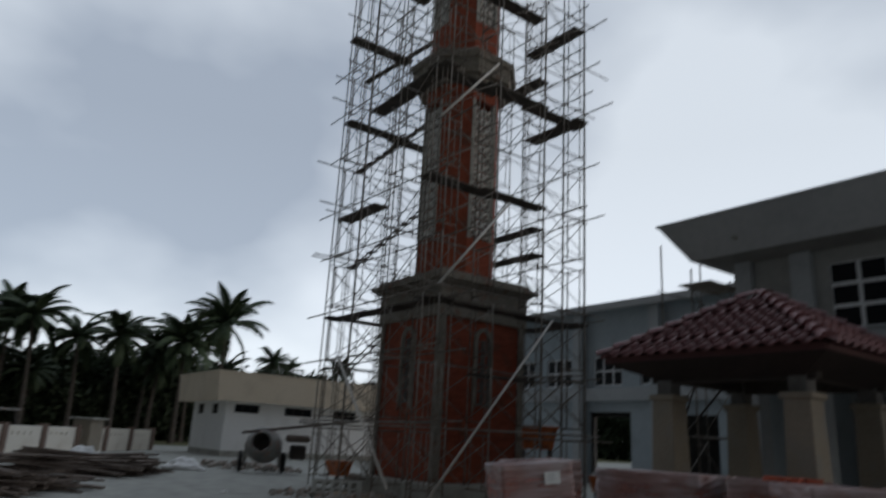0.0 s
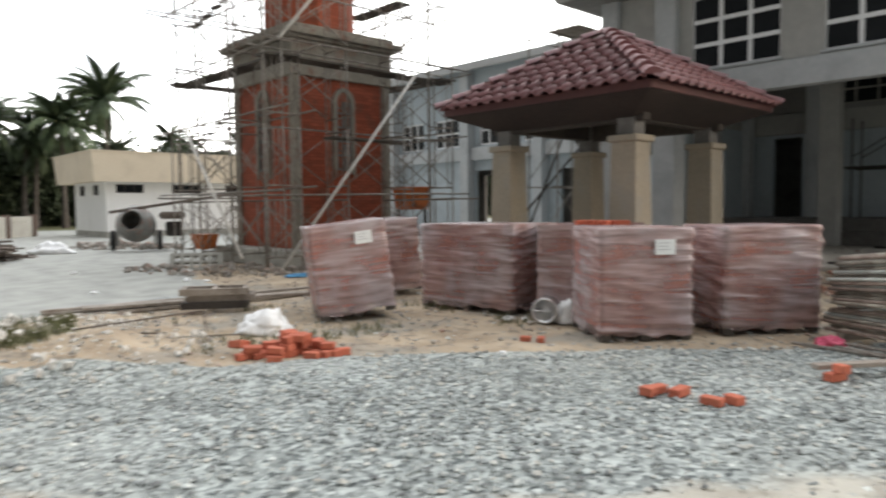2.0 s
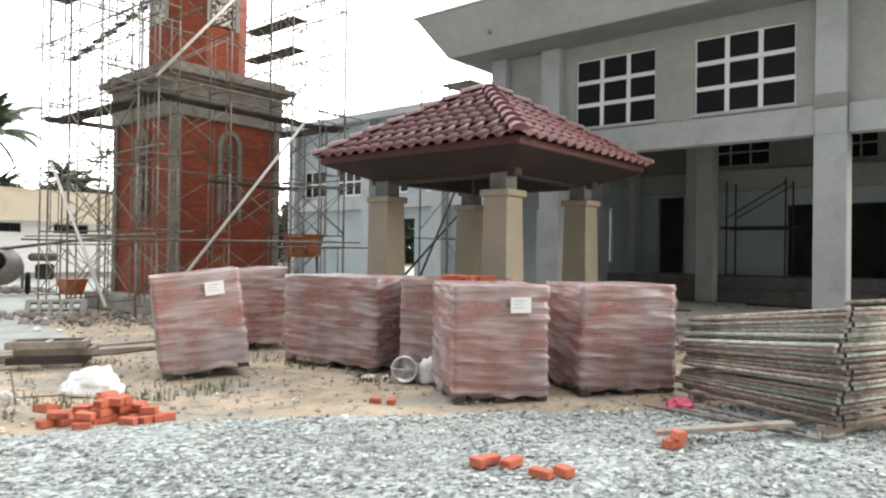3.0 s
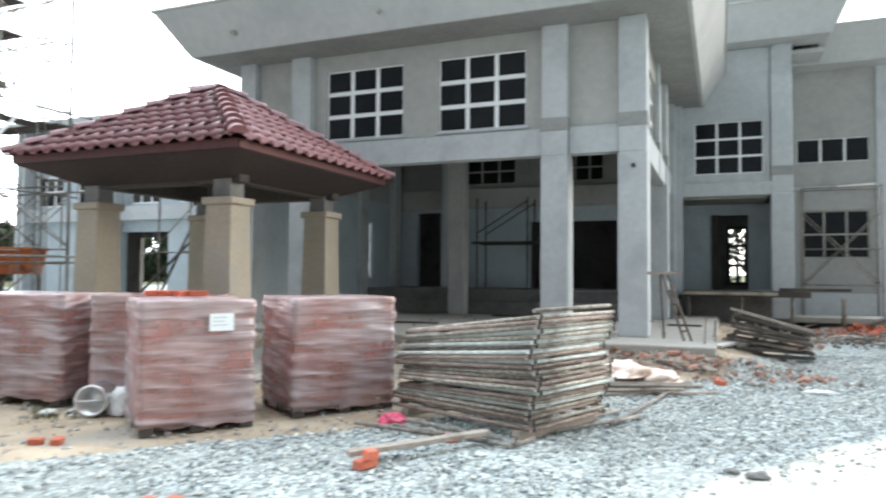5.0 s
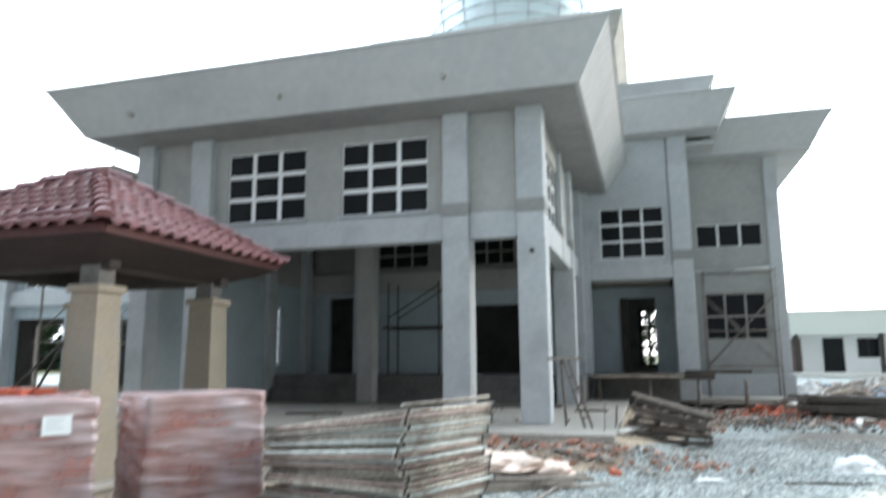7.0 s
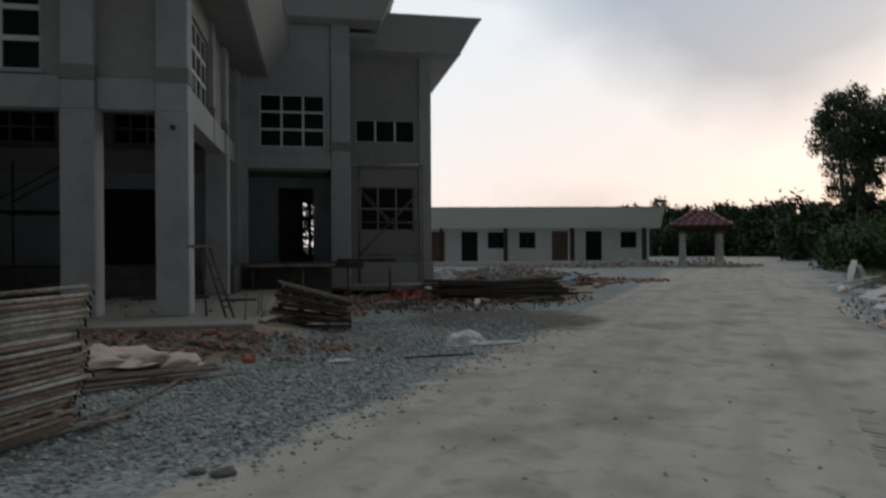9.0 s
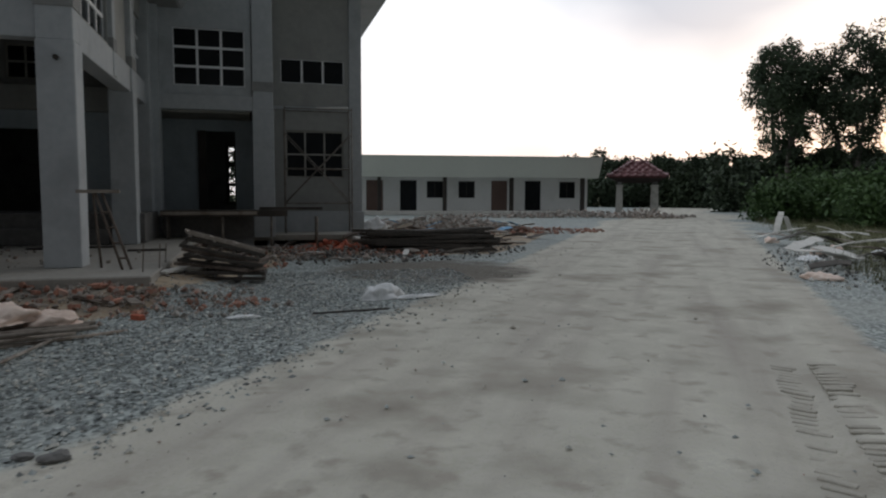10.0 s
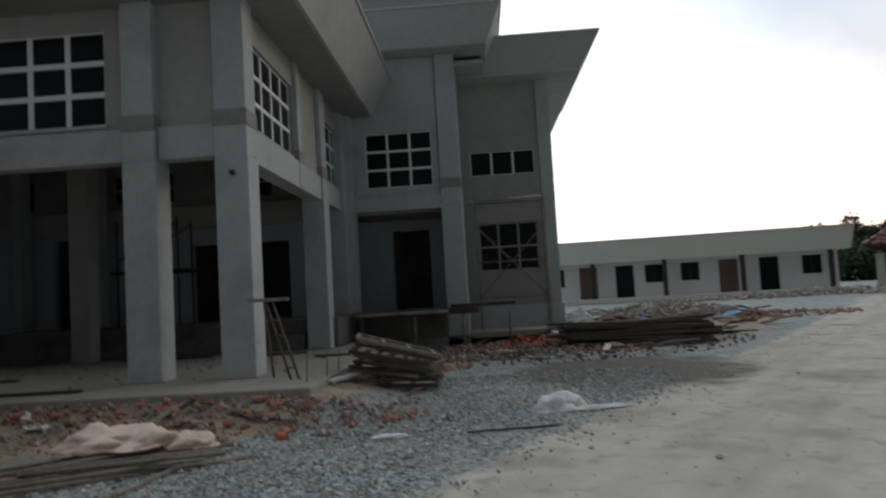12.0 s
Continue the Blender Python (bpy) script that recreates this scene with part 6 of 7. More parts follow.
part("hopper", new_box(0.75, 1.6, -0.4, 0.3, 1.1, 1.35, bevel=0.08), M_REDWOOD, mx, "rusty brown hopper lid")
part("tow_bar", new_pipe((-0.8, -0.6, 1.35), (4.2, 0.2, 2.1), 0.05, 8), M_REDWOOD, mx)
hop = thing("concrete_hopper", "orange steel hopper on a dark stand beside the scaffold", "hopper", pose(-15.9, 15.6, 0, 0, 0, 50))
bm = bmesh.new()
for v in box(bm, -0.6, 0.6, -0.45, 0.45, 1.35, 2.02, bevel=0.02):
    if v.co.z < 1.6:
        v.co.x, v.co.y = v.co.x * 0.8, v.co.y * 0.8
part("tub", bm, M_ORANGE, hop)
part("rim", new_box(-0.64, 0.64, -0.49, 0.49, 1.98, 2.05, bevel=0.01), M_ORANGE, hop)
for sx in (-0.45, 0.45):
    for sy in (-0.3, 0.3):
        part("leg", new_pipe((sx, sy, 0), (sx * 0.9, sy, 1.4), 0.045), M_DARK, hop)
for i, (x, y) in enumerate(((-17.6, 9.6), (-12.6, 14.9))):
    b = thing("orange_barrow", "orange steel tub behind the scaffold", "tub", pose(x, y, 0, 0, 0, 20 * i))
    bm = bmesh.new()
    for v in box(bm, -0.36, 0.36, -0.25, 0.25, 0.35, 0.75):
        if v.co.z < 0.5:
            v.co.x, v.co.y = v.co.x * 0.7, v.co.y * 0.7
    part("tub", bm, M_ORANGE, b)
    for sx in (-0.3, 0.3):
        part("leg", new_pipe((sx, 0.1, 0), (sx, 0.1, 0.4), 0.025), M_DARK, b)

# ---- rubble heaps ----
heap("rubble", "red brick rubble before the end wing", 4.9, 22.2, 3.4, 1.9, 0.2, 620, 0.045, M_REDRUB, 31, 0.2)
heap("rubble", "dark soil and scraps before the end wing", 5.4, 21.6, 4.4, 2.8, 0.14, 1200, 0.035, M_GLOOM, 44, 0.3)
heap("rubble", "grey rubble and soil beside the plank pile", 3.6, 22.0, 2.6, 2.2, 0.18, 900, 0.045, M_RUBBLE, 32)
heap("rubble", "broken bricks and plaster along the porch slab", -0.9, 14.0, 3.6, 1.0, 0.06, 420, 0.04, M_REDRUB, 33)
heap("rubble", "soil clods and stones along the porch slab", -3.6, 14.2, 6.0, 1.0, 0.05, 1500, 0.03, M_RUBBLE, 45)
heap("rubble", "broken lumps at the slab corner", 1.6, 15.0, 0.9, 1.6, 0.06, 200, 0.038, M_RUBBLE, 46, 0.2)
heap("rubble", "pale broken plaster along the porch slab", -0.4, 13.6, 3.4, 1.2, 0.06, 500, 0.035, M_RUBBLE, 34)
heap("rubble", "mixed rubble heap before the row of rooms", 9.5, 31.0, 3.8, 2.2, 0.5, 1100, 0.075, M_RUBBLE, 35)
heap("rubble", "blue-grey rubble and scraps before the row of rooms", 11.0, 36.0, 3.4, 2.0, 0.6, 800, 0.09, M_RUBBLE, 36)
heap("rubble", "red soil and brick spread before the row of rooms", 12.0, 30.5, 4.5, 2.4, 0.18, 800, 0.06, M_REDRUB, 37)
heap("rubble", "grey rubble along the row of rooms", 23.0, 46.6, 9.0, 1.5, 0.55, 1300, 0.1, M_RUBBLE, 38, -0.1)
heap("rubble", "rubble heap before the far gazebo", 27.0, 44.6, 2.6, 1.2, 0.8, 520, 0.09, M_RUBBLE, 47, -0.5)
heap("rubble", "pale chips along the soil mound", -7.6, 3.0, 2.4, 1.4, 0.14, 420, 0.035, M_PALE, 39, 0.5)
heap("rubble", "stones and scraps at the tower footing", -14.4, 8.6, 2.6, 1.2, 0.15, 260, 0.08, M_RUBBLE, 40, 0.5)
heap("rubble", "stones along the yard by the white house", -26.5, 10.2, 2.5, 1.2, 0.3, 220, 0.12, M_RUBBLE, 41, 0.6)


def scrap_board(label, x, y, z, ln, wd, tilt, roll, turn, mat, seed):
    """A torn sheet: uneven outline, a slight sag and some thickness."""
    r = random.Random(seed)
    bm = bmesh.new()
    n = 7
    rows = []
    for i in range(n):
        u = (i / (n - 1) - 0.5) * ln
        sag = -0.12 * ln * (u / ln) ** 2 + r.uniform(-0.012, 0.012)
        a, b = -wd / 2 * r.uniform(0.72, 1.1), wd / 2 * r.uniform(0.72, 1.1)
        u2 = u + (r.uniform(-0.1, 0.1) if i in (0, n - 1) else 0)
        rows.append([bm.verts.new(p) for p in ((u, a, sag), (u2, b, sag + r.uniform(-0.02, 0.02)), (u2, b, sag - 0.02), (u, a, sag - 0.02))])
    for a, b in zip(rows, rows[1:]):
        for k in range(4):
            bm.faces.new((a[k], b[k], b[(k + 1) % 4], a[(k + 1) % 4]))
    bm.faces.new(rows[0])
    bm.faces.new(rows[-1][::-1])
    ob = tagged(part("scrap_board", bm, mat), label, "board", "roadside boards")
    ob.matrix_basis = pose(x, y, z + bank(x, y) * 0.8 + 0.03 + ln / 2 * abs(math.sin(radians(tilt))) * 0.9, roll, tilt, turn)
    return ob


r3 = random.Random(77)
EDGE = Vector((0.59, 0.81))
for i in range(34):
    s, d = 4.2 + 14 * r3.random() ** 1.4, 0.35 + 3.4 * r3.random()
    x, y = 8.9 + EDGE.x * s + EDGE.y * d, 10.5 + EDGE.y * s - EDGE.x * d
    ln = r3.uniform(0.5, 1.7)
    mat, what = ((M_PALE, "torn white board lying in the roadside debris"), (M_PALE, "torn white board lying in the roadside debris"), (M_TIMBER, "broken grey plank in the roadside debris"), (M_PLANK, "dark broken board in the roadside debris"))[i % 4]
    scrap_board(what, x, y, r3.uniform(0.08, 0.24), ln, r3.uniform(0.18, 0.5), r3.uniform(-16, 16), r3.uniform(-12, 12), r3.uniform(0, 180), mat, 300 + i)
for i in range(9):
    s, d = 4.6 + 12 * r3.random(), 0.3 + 2.6 * r3.random()
    cloth("plastic_sheet", "crumpled pale plastic in the roadside debris", 8.9 + EDGE.x * s + EDGE.y * d, 10.5 + EDGE.y * s - EDGE.x * d, r3.uniform(0.15, 0.4), r3.uniform(0.1, 0.25), r3.uniform(0.1, 0.25), M_SACK if i % 2 else M_PINK, 60 + i, i * 50, "plastic sheet")
heap("rubble", "pale debris at the edge of the track", 14.2, 16.6, 4.6, 0.9, 0.08, 200, 0.035, M_PALE, 42, 0.93)
scrap_board("pale board propped upright in the weeds", 22.2, 26.9, 0.0, 1.0, 0.25, -62, 0, 30, M_PALE, 401)
scrap_board("pale board propped upright in the weeds", 22.6, 26.8, 0.0, 0.8, 0.2, 58, 0, 20, M_PALE, 402)
for i in range(30):
    x, y = r3.uniform(6.2, 13.0), r3.uniform(25.5, 33.5)
    mat, what = ((M_REDWOOD, "brown broken board on the rubble"), (M_PALE, "pale scrap board on the rubble"), (M_PLANK, "dark broken board on the rubble"), (M_BLUE, "blue plastic scrap on the rubble"), (M_TIMBER, "grey broken board on the rubble"))[i % 5]
    scrap_board(what, x, y, r3.uniform(0.05, 0.3), r3.uniform(0.5, 1.9) if mat is not M_BLUE else 0.6, r3.uniform(0.12, 0.4), r3.uniform(-18, 18), r3.uniform(-15, 15), r3.uniform(0, 180), mat, 500 + i)
for i in range(26):
    x, y = (r3.uniform(-6.5, 1.4), r3.uniform(13.4, 14.65)) if i < 15 else (r3.uniform(2.6, 7.0), r3.uniform(18.5, 22.5))
    mat, what = ((M_REDWOOD, "brown splintered board in the rubble"), (M_PALE, "pale plaster scrap in the rubble"), (M_TIMBER, "grey splintered board in the rubble"))[i % 3]
    scrap_board(what, x, y, r3.uniform(0.01, 0.05) if i < 15 else r3.uniform(0.03, 0.1), r3.uniform(0.25, 0.9), r3.uniform(0.06, 0.16), r3.uniform(-7, 7), r3.uniform(-10, 10), r3.uniform(0, 180), mat, 600 + i)
for i in range(34):
    x, y = r3.gauss(6.2, 1.9), r3.gauss(23.6, 1.3)
    mat, what = ((M_PALE, "pale plaster scrap thrown on the rubble"), (M_TIMBER, "grey splintered board thrown on the rubble"), (M_REDWOOD, "brown splintered board thrown on the rubble"))[i % 3]
    scrap_board(what, x, y, r3.uniform(0.02, 0.28), r3.uniform(0.3, 1.6), r3.uniform(0.07, 0.3), r3.uniform(-16, 16), r3.uniform(-20, 20), r3.uniform(0, 180), mat, 700 + i)
cloth("cement_bag", "white sack lying on the rubble heap", 6.3, 27.2, 0.45, 0.3, 0.45, M_SACK, 16, 20, "sack", 0.25)
heap("rubble", "bright red brick rubble beside the dark planks", 4.4, 22.4, 1.1, 0.8, 0.3, 260, 0.06, M_BRICK, 48, 0.2)
broken = thing("broken_bricks", "broken red bricks strewn before the porch slab", "bricks", None)
me = mesh_of("brick", new_box(-0.08, 0.08, -0.05, 0.05, 0, 0.07, bevel=0.008), M_REDRUB)
for i in range(70):
    x, y = (r3.gauss(-0.6, 1.4), r3.gauss(13.9, 0.35)) if i < 45 else (r3.gauss(4.6, 1.2), r3.gauss(21.6, 0.7))
    shared("brick", me, broken, pose(x, y, bank(x, y) + 0.01, r3.uniform(-15, 15), r3.uniform(-15, 15), r3.uniform(0, 180)) @ Matrix.Diagonal((r3.uniform(0.4, 1), r3.uniform(0.6, 1), r3.uniform(0.6, 1), 1)))
heap("rubble", "dark roadside soil and rubbish", 14.9, 16.6, 5.0, 1.6, 0.1, 900, 0.025, M_GLOOM, 43, 0.93)

# ---- row of rooms at the end of the track ----
row = thing("row_house", "long single-storey white row of rooms with a deep pale fascia", "building", pose(27.0, 51.6, 0, 0, 0, -8))
RL = 23.0
openings, wins, drs = [], [], []
for kind, u in (("w", -2.3), ("d", -5.0), ("x", -7.6), ("w", -10.1), ("w", -12.5), ("d", -14.5), ("x", -17.0), ("w", -19.3), ("d", -21.5)):
    u += 0.7
    o = (u - 0.62, u + 0.62, 1.25, 2.5) if kind == "w" else (u - 0.62, u + 0.62, 0.3, 2.55)
    openings.append(o)
    (wins if kind == "w" else drs).append((kind, o))
wall("wall", row, "s", 1.2, 0.15, -RL, 0, 0, 3.0, openings, M_WHITE)
wall("wall", row, "e", 0.0, 0.15, 1.35, 7.5, 0, 3.0, [], M_WHITE)
for kind, o in wins:
    window(row, "s", 1.26, *o, 2, 1, bar=0.05, frame_mat=M_DARK)
# open doorways are closed by a near-black sheet in place of interior shade
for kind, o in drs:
    part("door", new_box(o[0], o[1], 1.26, 1.31, o[2], o[3]), M_DOOR if kind == "x" else M_GLASS, row, "brown door leaf" if kind == "x" else "dark sheet standing for an unlit doorway")
# floor colour chosen pale as a reflector to brighten the wall
part("veranda_floor", new_box(-RL, 0.2, -0.2, 1.198, 0, 0.3, bevel=0.02), M_PALE, row)
# veranda shade on the posts is put into their dark colour
for u in (-0.75, -6.2, -11.2, -16.0, -20.6):
    part("post", new_box(u - 0.14, u + 0.14, 0.0, 0.28, 0.3, 3.0), M_DARK, row)
flared_fascia(row, M_BEAM2, "pale grey-green fascia band", -RL, 0.35, -0.25, 7.5, 2.75, 4.25, 0.25, "se", 0.05)
part("ceiling", new_box(-RL, 0.3, -0.2, 7.4, 2.8, 2.86), M_WHITE, row)

# ---- white house, wall and sheds to the west ----
hs = thing("white_house", "single-storey white house with a broad cream fascia", "house", pose(-37.0, 13.05, 0))
wallw = [(0.5, 1.9, 2.3, 2.75), (3.4, 5.1, 2.3, 2.75), (6.5, 8.0, 2.3, 2.75)]
wall("wall", hs, "e", 0.0, 0.2, 0, 12.0, 0, 3.0, wallw, M_WHITE)
wall("wall", hs, "s", 0.0, 0.2, -5.4, -0.2, 0, 3.0, [(-4.6, -3.6, 2.2, 2.75), (-2.2, -1.2, 2.2, 2.75)], M_WHITE)
for w in wallw:
    window(hs, "e", -0.08, *w, 3, 1, bar=0.05, frame_mat=M_DARK)
for w in ((-4.6, -3.6, 2.2, 2.75), (-2.2, -1.2, 2.2, 2.75)):
    window(hs, "s", 0.08, *w, 2, 1, bar=0.05, frame_mat=M_DARK)
flared_fascia(hs, M_CREAM, "broad cream fascia", -6.0, 0.75, -0.75, 12.5, 2.85, 4.35, 0.12, "sew", 0.05)
part("ceiling", new_box(-6.0, 0.75, -0.75, 12.5, 2.9, 2.96), M_CREAM, hs)
part("roof_slab", new_box(-6.0, 0.75, -0.75, 12.5, 4.2, 4.3), M_CREAM, hs)
part("plinth", new_box(-5.4, 0.03, -0.03, 12.0, 0, 0.3), M_RAW, hs)

fence = thing("boundary_wall", "long white boundary wall with brown pillars", "wall", None)
FA, FB = Vector((-24.0, -4.0, 0)), Vector((-43.0, 11.0, 0))
fd = (FB - FA)
fl = fd.length
fm = Matrix.Translation(FA) @ Matrix.Rotation(math.atan2(fd.y, fd.x), 4, "Z")
fence.matrix_basis = fm
n = 9
bm = bmesh.new()
split_wall(bm, 0.16, fl / n - 0.16, 0, 1.12, [(0.5 + 0.4 * i, 0.62 + 0.4 * i, 0.74, 0.9) for i in range(int((fl / n - 1) / 0.4))], lambda a, b, c, d: box(bm, a, b, -0.06, 0.06, c, d))
bmesh.ops.remove_doubles(bm, verts=bm.verts, dist=0.0005)
panel_me = mesh_of("wall_panel", bm, M_FENCE)
pil_me = mesh_of("pillar", new_box(-0.16, 0.16, -0.16, 0.16, 0, 1.22, bevel=0.02), M_PILLAR)
for i in range(n):
    shared("wall_panel", panel_me, fence, Matrix.Translation((i * fl / n, 0, 0)))
for i in range(n + 1):
    shared("pillar", pil_me, fence, Matrix.Translation((i * fl / n, 0, 0)))
shed = thing("gate_pier", "tan plastered pier with a flat cap in the boundary wall", "pier", pose(-37.4, 6.6, 0, 0, 0, -38))
part("pier", new_box(-0.6, 0.6, -0.45, 0.45, 0, 1.5, bevel=0.02), M_POST, shed)
part("cap", new_box(-0.75, 0.75, -0.6, 0.6, 1.5, 1.6, bevel=0.02), M_RAW, shed)
hut = thing("site_hut", "low open hut with a grey roof behind the wall", "hut", pose(-45, 2.8, 0, 0, 0, 40))
part("roof", new_box(-1.3, 1.3, -1.0, 1.0, 1.75, 1.88, bevel=0.02), M_MIXER, hut)
for sx in (-1.4, 1.4):
    for sy in (-1, 1):
        part("post", new_pipe((sx, sy, 0), (sx * 0.8, sy * 0.8, 1.75), 0.06), M_DARK, hut)


# ---- trees ----
def palm_crown(seed, fronds=42, length=3.0):
    r = random.Random(seed)
    verts, faces = [], []
    for k in range(fronds):
        az, up, ln = r.uniform(0, 6.283), r.uniform(-0.75, 1.35), length * r.uniform(0.7, 1.1)
        pts, p, el = [], Vector((0, 0, 0)), up
        for s in range(9):
            pts.append(p.copy())
            p = p + Vector((math.cos(az) * math.cos(el), math.sin(az) * math.cos(el), math.sin(el))) * ln / 8
            el -= 0.07 + 0.036 * s
        side = Vector((-math.sin(az), math.cos(az), 0))
        for s in range(8):
            for q in range(3):
                t = q / 3
                c = pts[s].lerp(pts[s + 1], t)
                fwd = (pts[s + 1] - pts[s]).normalized()
                w = ln * 0.22 * math.sin(math.pi * min(0.97, (s + t + 0.9) / 9.0)) * r.uniform(0.8, 1.1)
                for sg in (-1, 1):
                    tip = c + (side * sg * 0.8 + fwd * 0.55) * w + Vector((0, 0, -0.55 * w))
                    i = len(verts)
                    verts += [c - fwd * 0.09, c + fwd * 0.11, tip]
                    faces.append((i, i + 1, i + 2))
        for s in range(8):
            i = len(verts)
            d = side * 0.035
            verts += [pts[s] - d, pts[s] + d, pts[s + 1] + d * 0.8, pts[s + 1] - d * 0.8]
            faces.append((i, i + 1, i + 2, i + 3))
    me = bpy.data.meshes.new("crown")
    me.from_pydata([tuple(v) for v in verts], [], faces)
    me.materials.append(M_FROND)
    return me


crowns = [palm_crown(s) for s in (1, 2, 3)]


def palm(x, y, h, size, seed):
    r = random.Random(seed)
    p = thing("palm_tree", "tall coconut palm with a drooping dark crown", "palm tree", pose(x, y, 0, 0, 0, r.uniform(0, 360)), "coconut palms")
    bend = r.uniform(-0.6, 0.6)
    bm = bmesh.new()
    rings = []
    for s in range(9):
        t = s / 8
        rr = 0.2 - 0.09 * t + (0.1 * (1 - t) ** 6)
        rings.append([bm.verts.new((bend * t * t + rr * math.cos(a), rr * math.sin(a), h * t)) for a in np.linspace(0, 2 * math.pi, 9)[:-1]])
    for a, b in zip(rings, rings[1:]):
        for i in range(8):
            bm.faces.new((a[i], a[(i + 1) % 8], b[(i + 1) % 8], b[i])).smooth = True
    part("trunk", bm, M_TRUNK, p)
    shared("crown", crowns[seed % 3], p, Matrix.Translation((bend, 0, h)) @ Matrix.Diagonal((size, size, size, 1)))
    return p


for i, (y, h, s) in enumerate(((20.3, 10.7, 1.3), (6.1, 9.5, 1.0), (4.4, 9.9, 1.0), (12.1, 8.4, 1.0), (9.4, 8.2, 0.9), (15.0, 8.2, 0.95), (17.0, 8.6, 1.15), (1.9, 8.0, 1.0), (-0.9, 7.2, 1.1), (-4.0, 6.4, 1.0), (-7.0, 7.6, 1.0), (-10.5, 8.2, 1.0))):
    palm(-60 - 2.0 * (i % 3), y, h - 0.3, s * 1.2, i + 3)
for i, (y, h) in enumerate(((26.5, 9.6), (29.0, 8.8), (33.0, 9.5), (-3.0, 8.0), (7.5, 7.0), (14.0, 7.0), (2.5, 6.6), (10.8, 6.4))):
    palm(-82 - 3 * (i % 2), y * 1.3, h, 1.0, i + 40)


r4 = random.Random(19)
for i in range(11):
    palm(-63 - 3.0 * (i % 4), -10 + 33 * i / 10 + r4.uniform(-1, 1), r4.uniform(4.6, 7.2), r4.uniform(0.85, 1.1), i + 70)


def foliage(name, label, clumps, leaf, per, mat, seed, kind="", category="tree", parent=None, flat=1.0):
    """Leaf cards in ragged clumps (x, y, z, radius)."""
    r = np.random.RandomState(seed)
    allv, k = [], 0
    for cx, cy, cz, cr in clumps:
        n = int(per * (cr ** 2))
        d = r.normal(size=(n, 3))
        d /= np.linalg.norm(d, axis=1)[:, None]
        rad = cr * r.uniform(0.35, 1.0, n) ** 0.5 * (1 + 0.25 * r.normal(size=n))
        c = np.array([cx, cy, cz]) + d * rad[:, None] * np.array([1, 1, flat])
        a, b = r.normal(size=(n, 3)), r.normal(size=(n, 3))
        a /= np.linalg.norm(a, axis=1)[:, None]
        b -= (a * b).sum(1)[:, None] * a
        b /= np.linalg.norm(b, axis=1)[:, None]
        s = leaf * r.uniform(0.6, 1.4, n)[:, None]
        allv.append(np.stack([c - a * s, c + b * s * 0.45, c + a * s, c - b * s * 0.45], 1).reshape(-1, 3))
        k += n
    v = np.concatenate(allv)
    f = np.arange(k * 4).reshape(k, 4)
    me = bpy.data.meshes.new(name)
    me.from_pydata(v.tolist(), [], f.tolist())
    me.materials.append(mat)
    ob = new(name, me)
    if parent is not None:
        ob.parent = parent
        return ob
    return tagged(ob, label, category, kind=kind)


def tall_tree(label, x, y, h, spread, base, seed, stems=3):
    """Slim leaning stems with limbs that end in leaf clumps; the clumps fill a tall uneven crown."""
    r = random.Random(seed)
    t = thing("tree", label, "tree", pose(x, y, 0), "roadside trees")
    bm = bmesh.new()
    clumps, axes = [], []
    for stem in range(stems):
        a = 6.283 * stem / stems + r.uniform(-0.5, 0.5)
        foot = Vector((0.35 * math.cos(a), 0.35 * math.sin(a), 0))
        top = Vector((spread * 0.5 * math.cos(a), spread * 0.5 * math.sin(a), h * r.uniform(0.84, 0.95)))
        pts = [foot.lerp(top, k / 9) + Vector((r.uniform(-.15, .15), r.uniform(-.15, .15), 0)) * (k > 0) for k in range(10)]
        for k in range(9):
            pipe(bm, pts[k], pts[k + 1], 0.22 * (1 - k / 10), 7)
        axes.append(pts)
    mid, tall = (base + h) / 2, (h - base) / 2
    while len(clumps) < 240:
        u, v, w = r.uniform(-1, 1), r.uniform(-1, 1), r.uniform(-1, 1)
        lobes = 1 + 0.45 * noise.noise((u * 1.7 + seed, v * 1.7, w * 2.4))
        if u * u + v * v + w * w > lobes * (0.75 + 0.25 * w if w < 0 else 1.0) or noise.noise((u * 2.6, v * 2.6 + seed, w * 3.4)) < -0.24:
            continue
        c = Vector((u * spread, v * spread, mid + w * tall))
        clumps.append((c.x, c.y, c.z, r.uniform(0.4, 0.85)))
        if len(clumps) % 2:
            near = min((p for pts in axes for p in pts[3:]), key=lambda p: (p - c).length + abs(p.z - c.z + 1.0))
            pipe(bm, near, c, 0.04, 5)
    part("trunk", bm, M_TRUNK, t)
    foliage("crown", "", clumps, 0.13, 260, M_LEAF, seed, parent=t)
    return t


tall_tree("tall bushy tree with an airy dark crown", 45.3, 52.9, 14.2, 3.1, 3.2, 61)
tall_tree("tall bushy tree with a broad dark crown", 49.3, 50.1, 14.8, 3.7, 3.0, 62)
tall_tree("tall bushy tree at the edge of the track", 54.5, 44.0, 13.6, 4.2, 2.5, 63)
r1 = random.Random(9)
for i, (x, y, s) in enumerate(((31.5, 37.5, 2.0), (35.0, 38.5, 2.4), (33.5, 33.5, 2.2), (38.0, 35.0, 2.6), (29.5, 29.5, 1.7), (33.0, 28.0, 2.2), (26.5, 24.0, 1.4), (30.0, 23.5, 2.2), (40.5, 43.0, 2.8))):
    foliage("bush", "dense green roadside shrub", [(x + r1.uniform(-s, s) * 0.7, y + r1.uniform(-s, s) * 0.7, r1.uniform(0.25, 0.8) * s, s * r1.uniform(0.35, 0.6)) for _ in range(14)], 0.16, 170, M_BUSH, 70 + i, category="bush")


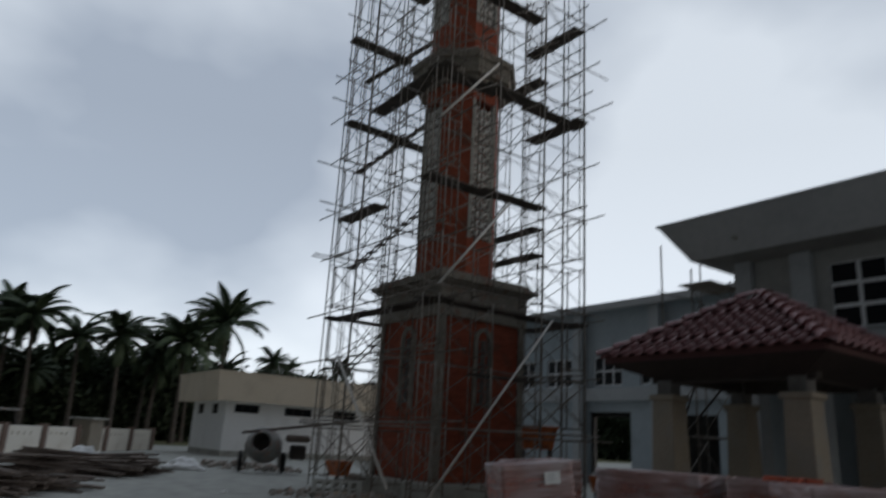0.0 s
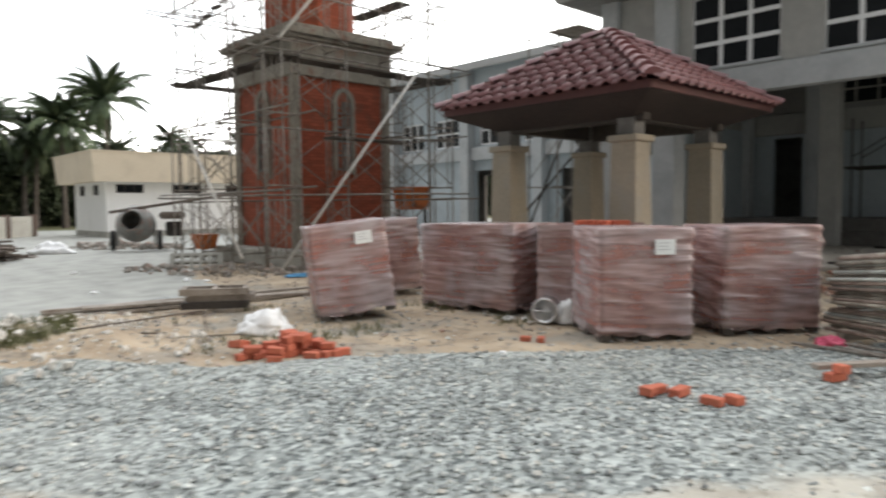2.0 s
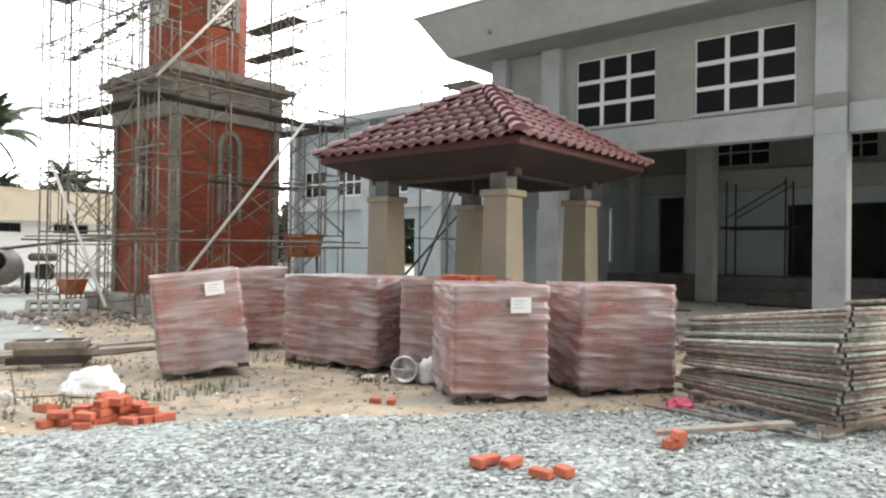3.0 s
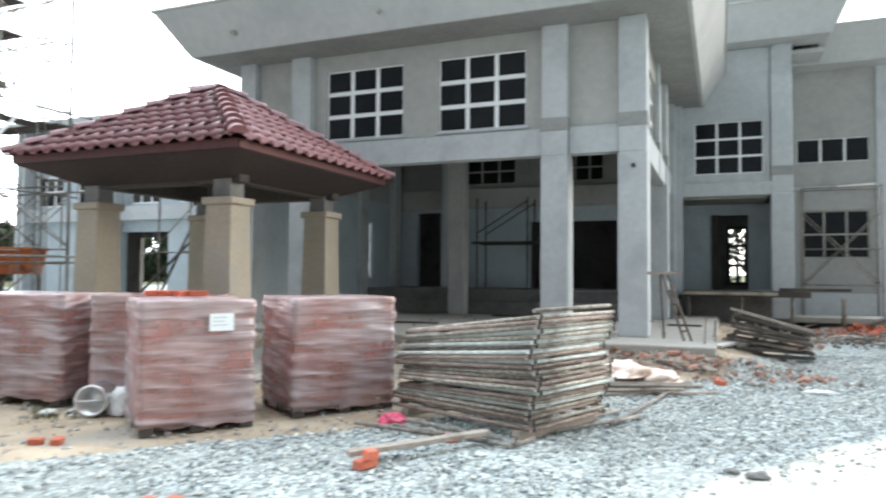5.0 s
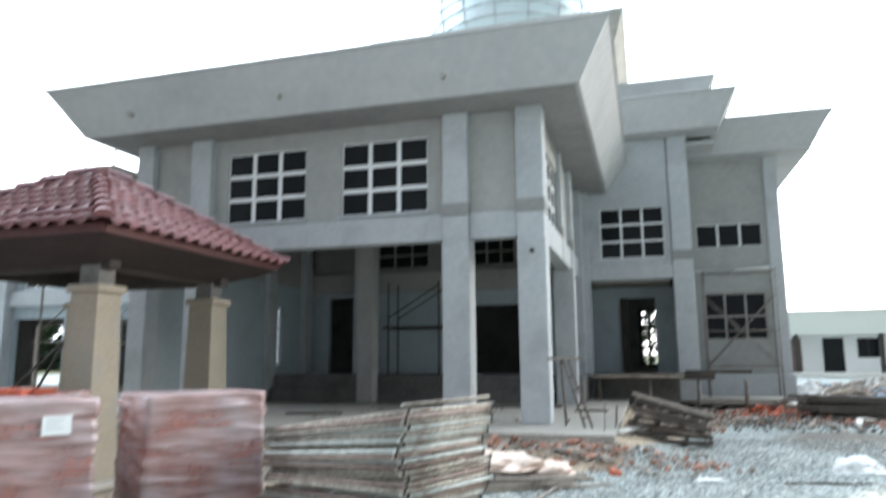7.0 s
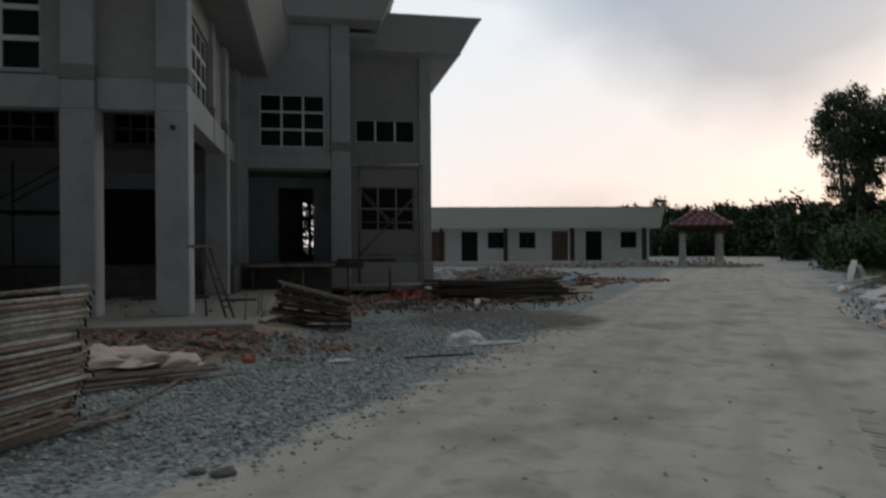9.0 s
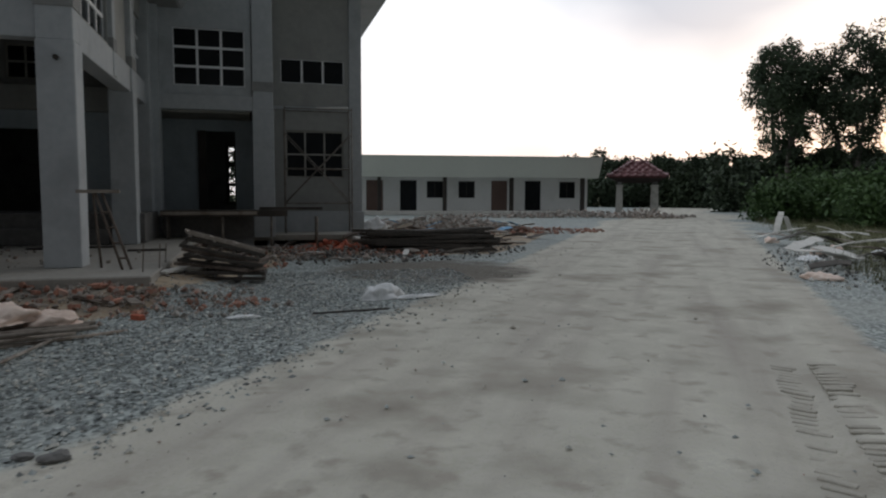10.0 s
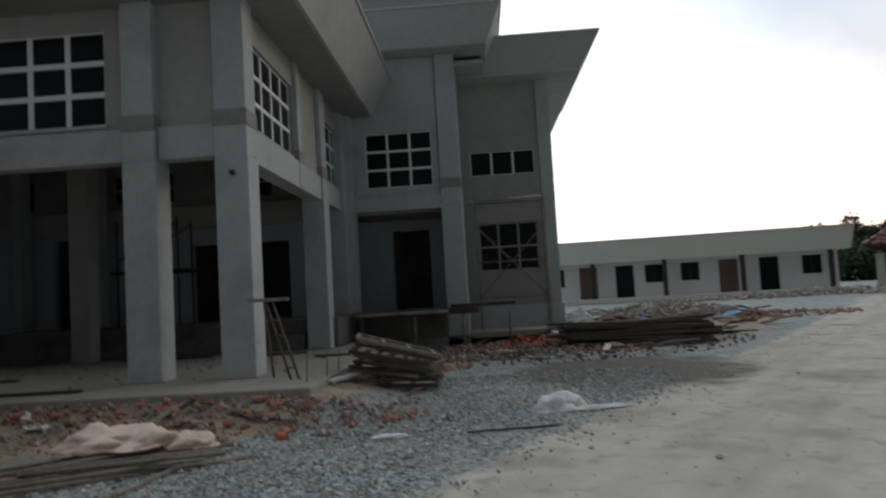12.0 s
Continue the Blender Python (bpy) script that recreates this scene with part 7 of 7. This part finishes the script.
# made-up shrub, placed to cut the brightness seen through the rear window
foliage("shrub", "added leafy shrub that dims the rear window of the hall", [(1.6 + r1.uniform(-0.7, 0.7), 35.0 + r1.uniform(-0.5, 0.5), 0.4 + 0.3 * k, 0.42) for k in range(11)], 0.12, 420, M_LEAF, 79, category="bush")


def woods(name, label, pts, h, seed, mat):
    r = random.Random(seed)
    cl = []
    for (xa, ya), (xb, yb) in zip(pts, pts[1:]):
        n = int(math.hypot(xb - xa, yb - ya) / 0.9)
        for i in range(n):
            t = i / n
            top = h * r.uniform(0.84, 1.06)
            for z in np.arange(0.8, top, 1.7):
                cl.append((xa + (xb - xa) * t + r.uniform(-2, 2), ya + (yb - ya) * t + r.uniform(-2, 2), z, r.uniform(1.1, 1.7)))
    return foliage(name, label, cl, 0.3, 170, mat, seed, "stuff", "woods")


woods("far_woods", "dark line of far trees behind the track", [(47, 107), (53, 104), (64, 96), (78, 78), (84, 60), (82, 44)], 7.2, 81, M_LEAF)
woods("far_woods", "dark lower line of trees beyond the gazebo", [(45, 86), (58, 76), (68, 62)], 4.2, 86, M_LEAF)
woods("roadside_thicket", "dark thicket under the roadside trees", [(44, 58), (48, 53), (53, 47), (57, 40)], 4.2, 84, M_LEAF)
woods("palm_undergrowth", "dark thicket under the coconut palms", [(-66, -34), (-68, -10), (-69, 12), (-70, 30), (-66, 48)], 6.9, 82, M_LEAF)
woods("far_woods", "dark far trees beyond the boundary wall", [(-92, -20), (-94, 10), (-92, 40), (-80, 70), (-40, 95)], 7.5, 83, M_LEAF)


# ---- tyre marks on the track ----
bm = bmesh.new()
r2 = random.Random(15)
along, across = Vector((0.582, 0.813)), Vector((0.813, -0.582))
for row_at, slant in ((0.0, -20), (0.30, 16)):
    for k in range(36):
        if r2.random() < 0.12:
            continue
        q = Vector((4.75, 6.45)) + along * (k * 0.105) + across * row_at
        m = pose(q.x, q.y, ground_z(q.x, q.y) - 0.012, 0, 0, -35.6 + slant + r2.uniform(-6, 6))
        box(bm, 0.0, r2.uniform(0.16, 0.26), -r2.uniform(0.02, 0.034), r2.uniform(0.018, 0.03), 0.0, r2.uniform(0.014, 0.026), m, bevel=0.006)
tagged(part("tyre_track", bm, M_TRACK), "lugged tyre marks pressed in the sandy track", "tyre track", kind="stuff")

# ---- last small things about the porch ----
for i, (x, y, h) in enumerate(((0.95, 14.95, 0.42), (1.1, 15.5, 0.36), (1.08, 16.4, 0.3))):
    tagged(part("starter_bar", new_pipe((x, y, 0.34), (x + 0.02, y, 0.34 + h), 0.009, 5), M_REDWOOD), "rusty starter bar standing out of the slab", "steel bar", "starter bars")
for x, y, a, ln in ((0.45, 18.9, 5, 0.7), (-3.0, 15.05, 2, 1.4), (-1.1, 19.8, 12, 1.6), (-5.2, 17.0, 8, 1.2), (-3.4, 20.2, -4, 1.9)):
    tagged(part("floor_board", new_box(-ln / 2, ln / 2, -0.08, 0.08, 0, 0.035, bevel=0.004), M_DARK), "dark timber board lying on the porch slab", "board", "porch boards").matrix_basis = pose(x, y, 0.341, 0, 0, a)
tagged(part("pvc_pipe", new_pipe((4.3, YC - 0.09, 4.02), (5.25, YC - 0.09, 4.06), 0.03, 8), M_WHITE), "short white plastic pipe fixed along the wall", "pipe")
heap("mortar_crumbs", "crumbs of mortar and sand over the porch slab", -2.5, 18.0, 3.5, 2.6, 0.02, 160, 0.03, M_RUBBLE, 51, category="mortar").location.z = 0.34
for i, (x, y) in enumerate(((5.0, 19.4), (6.2, 20.6), (3.2, 20.0), (2.4, 18.6), (7.6, 24.5), (8.8, 25.8), (6.8, 26.4))):
    heap("rubble", "small scatter of broken brick on the ground", x, y, 0.8, 0.6, 0.1, 40, 0.06, M_REDRUB if i % 2 else M_RUBBLE, 90 + i)
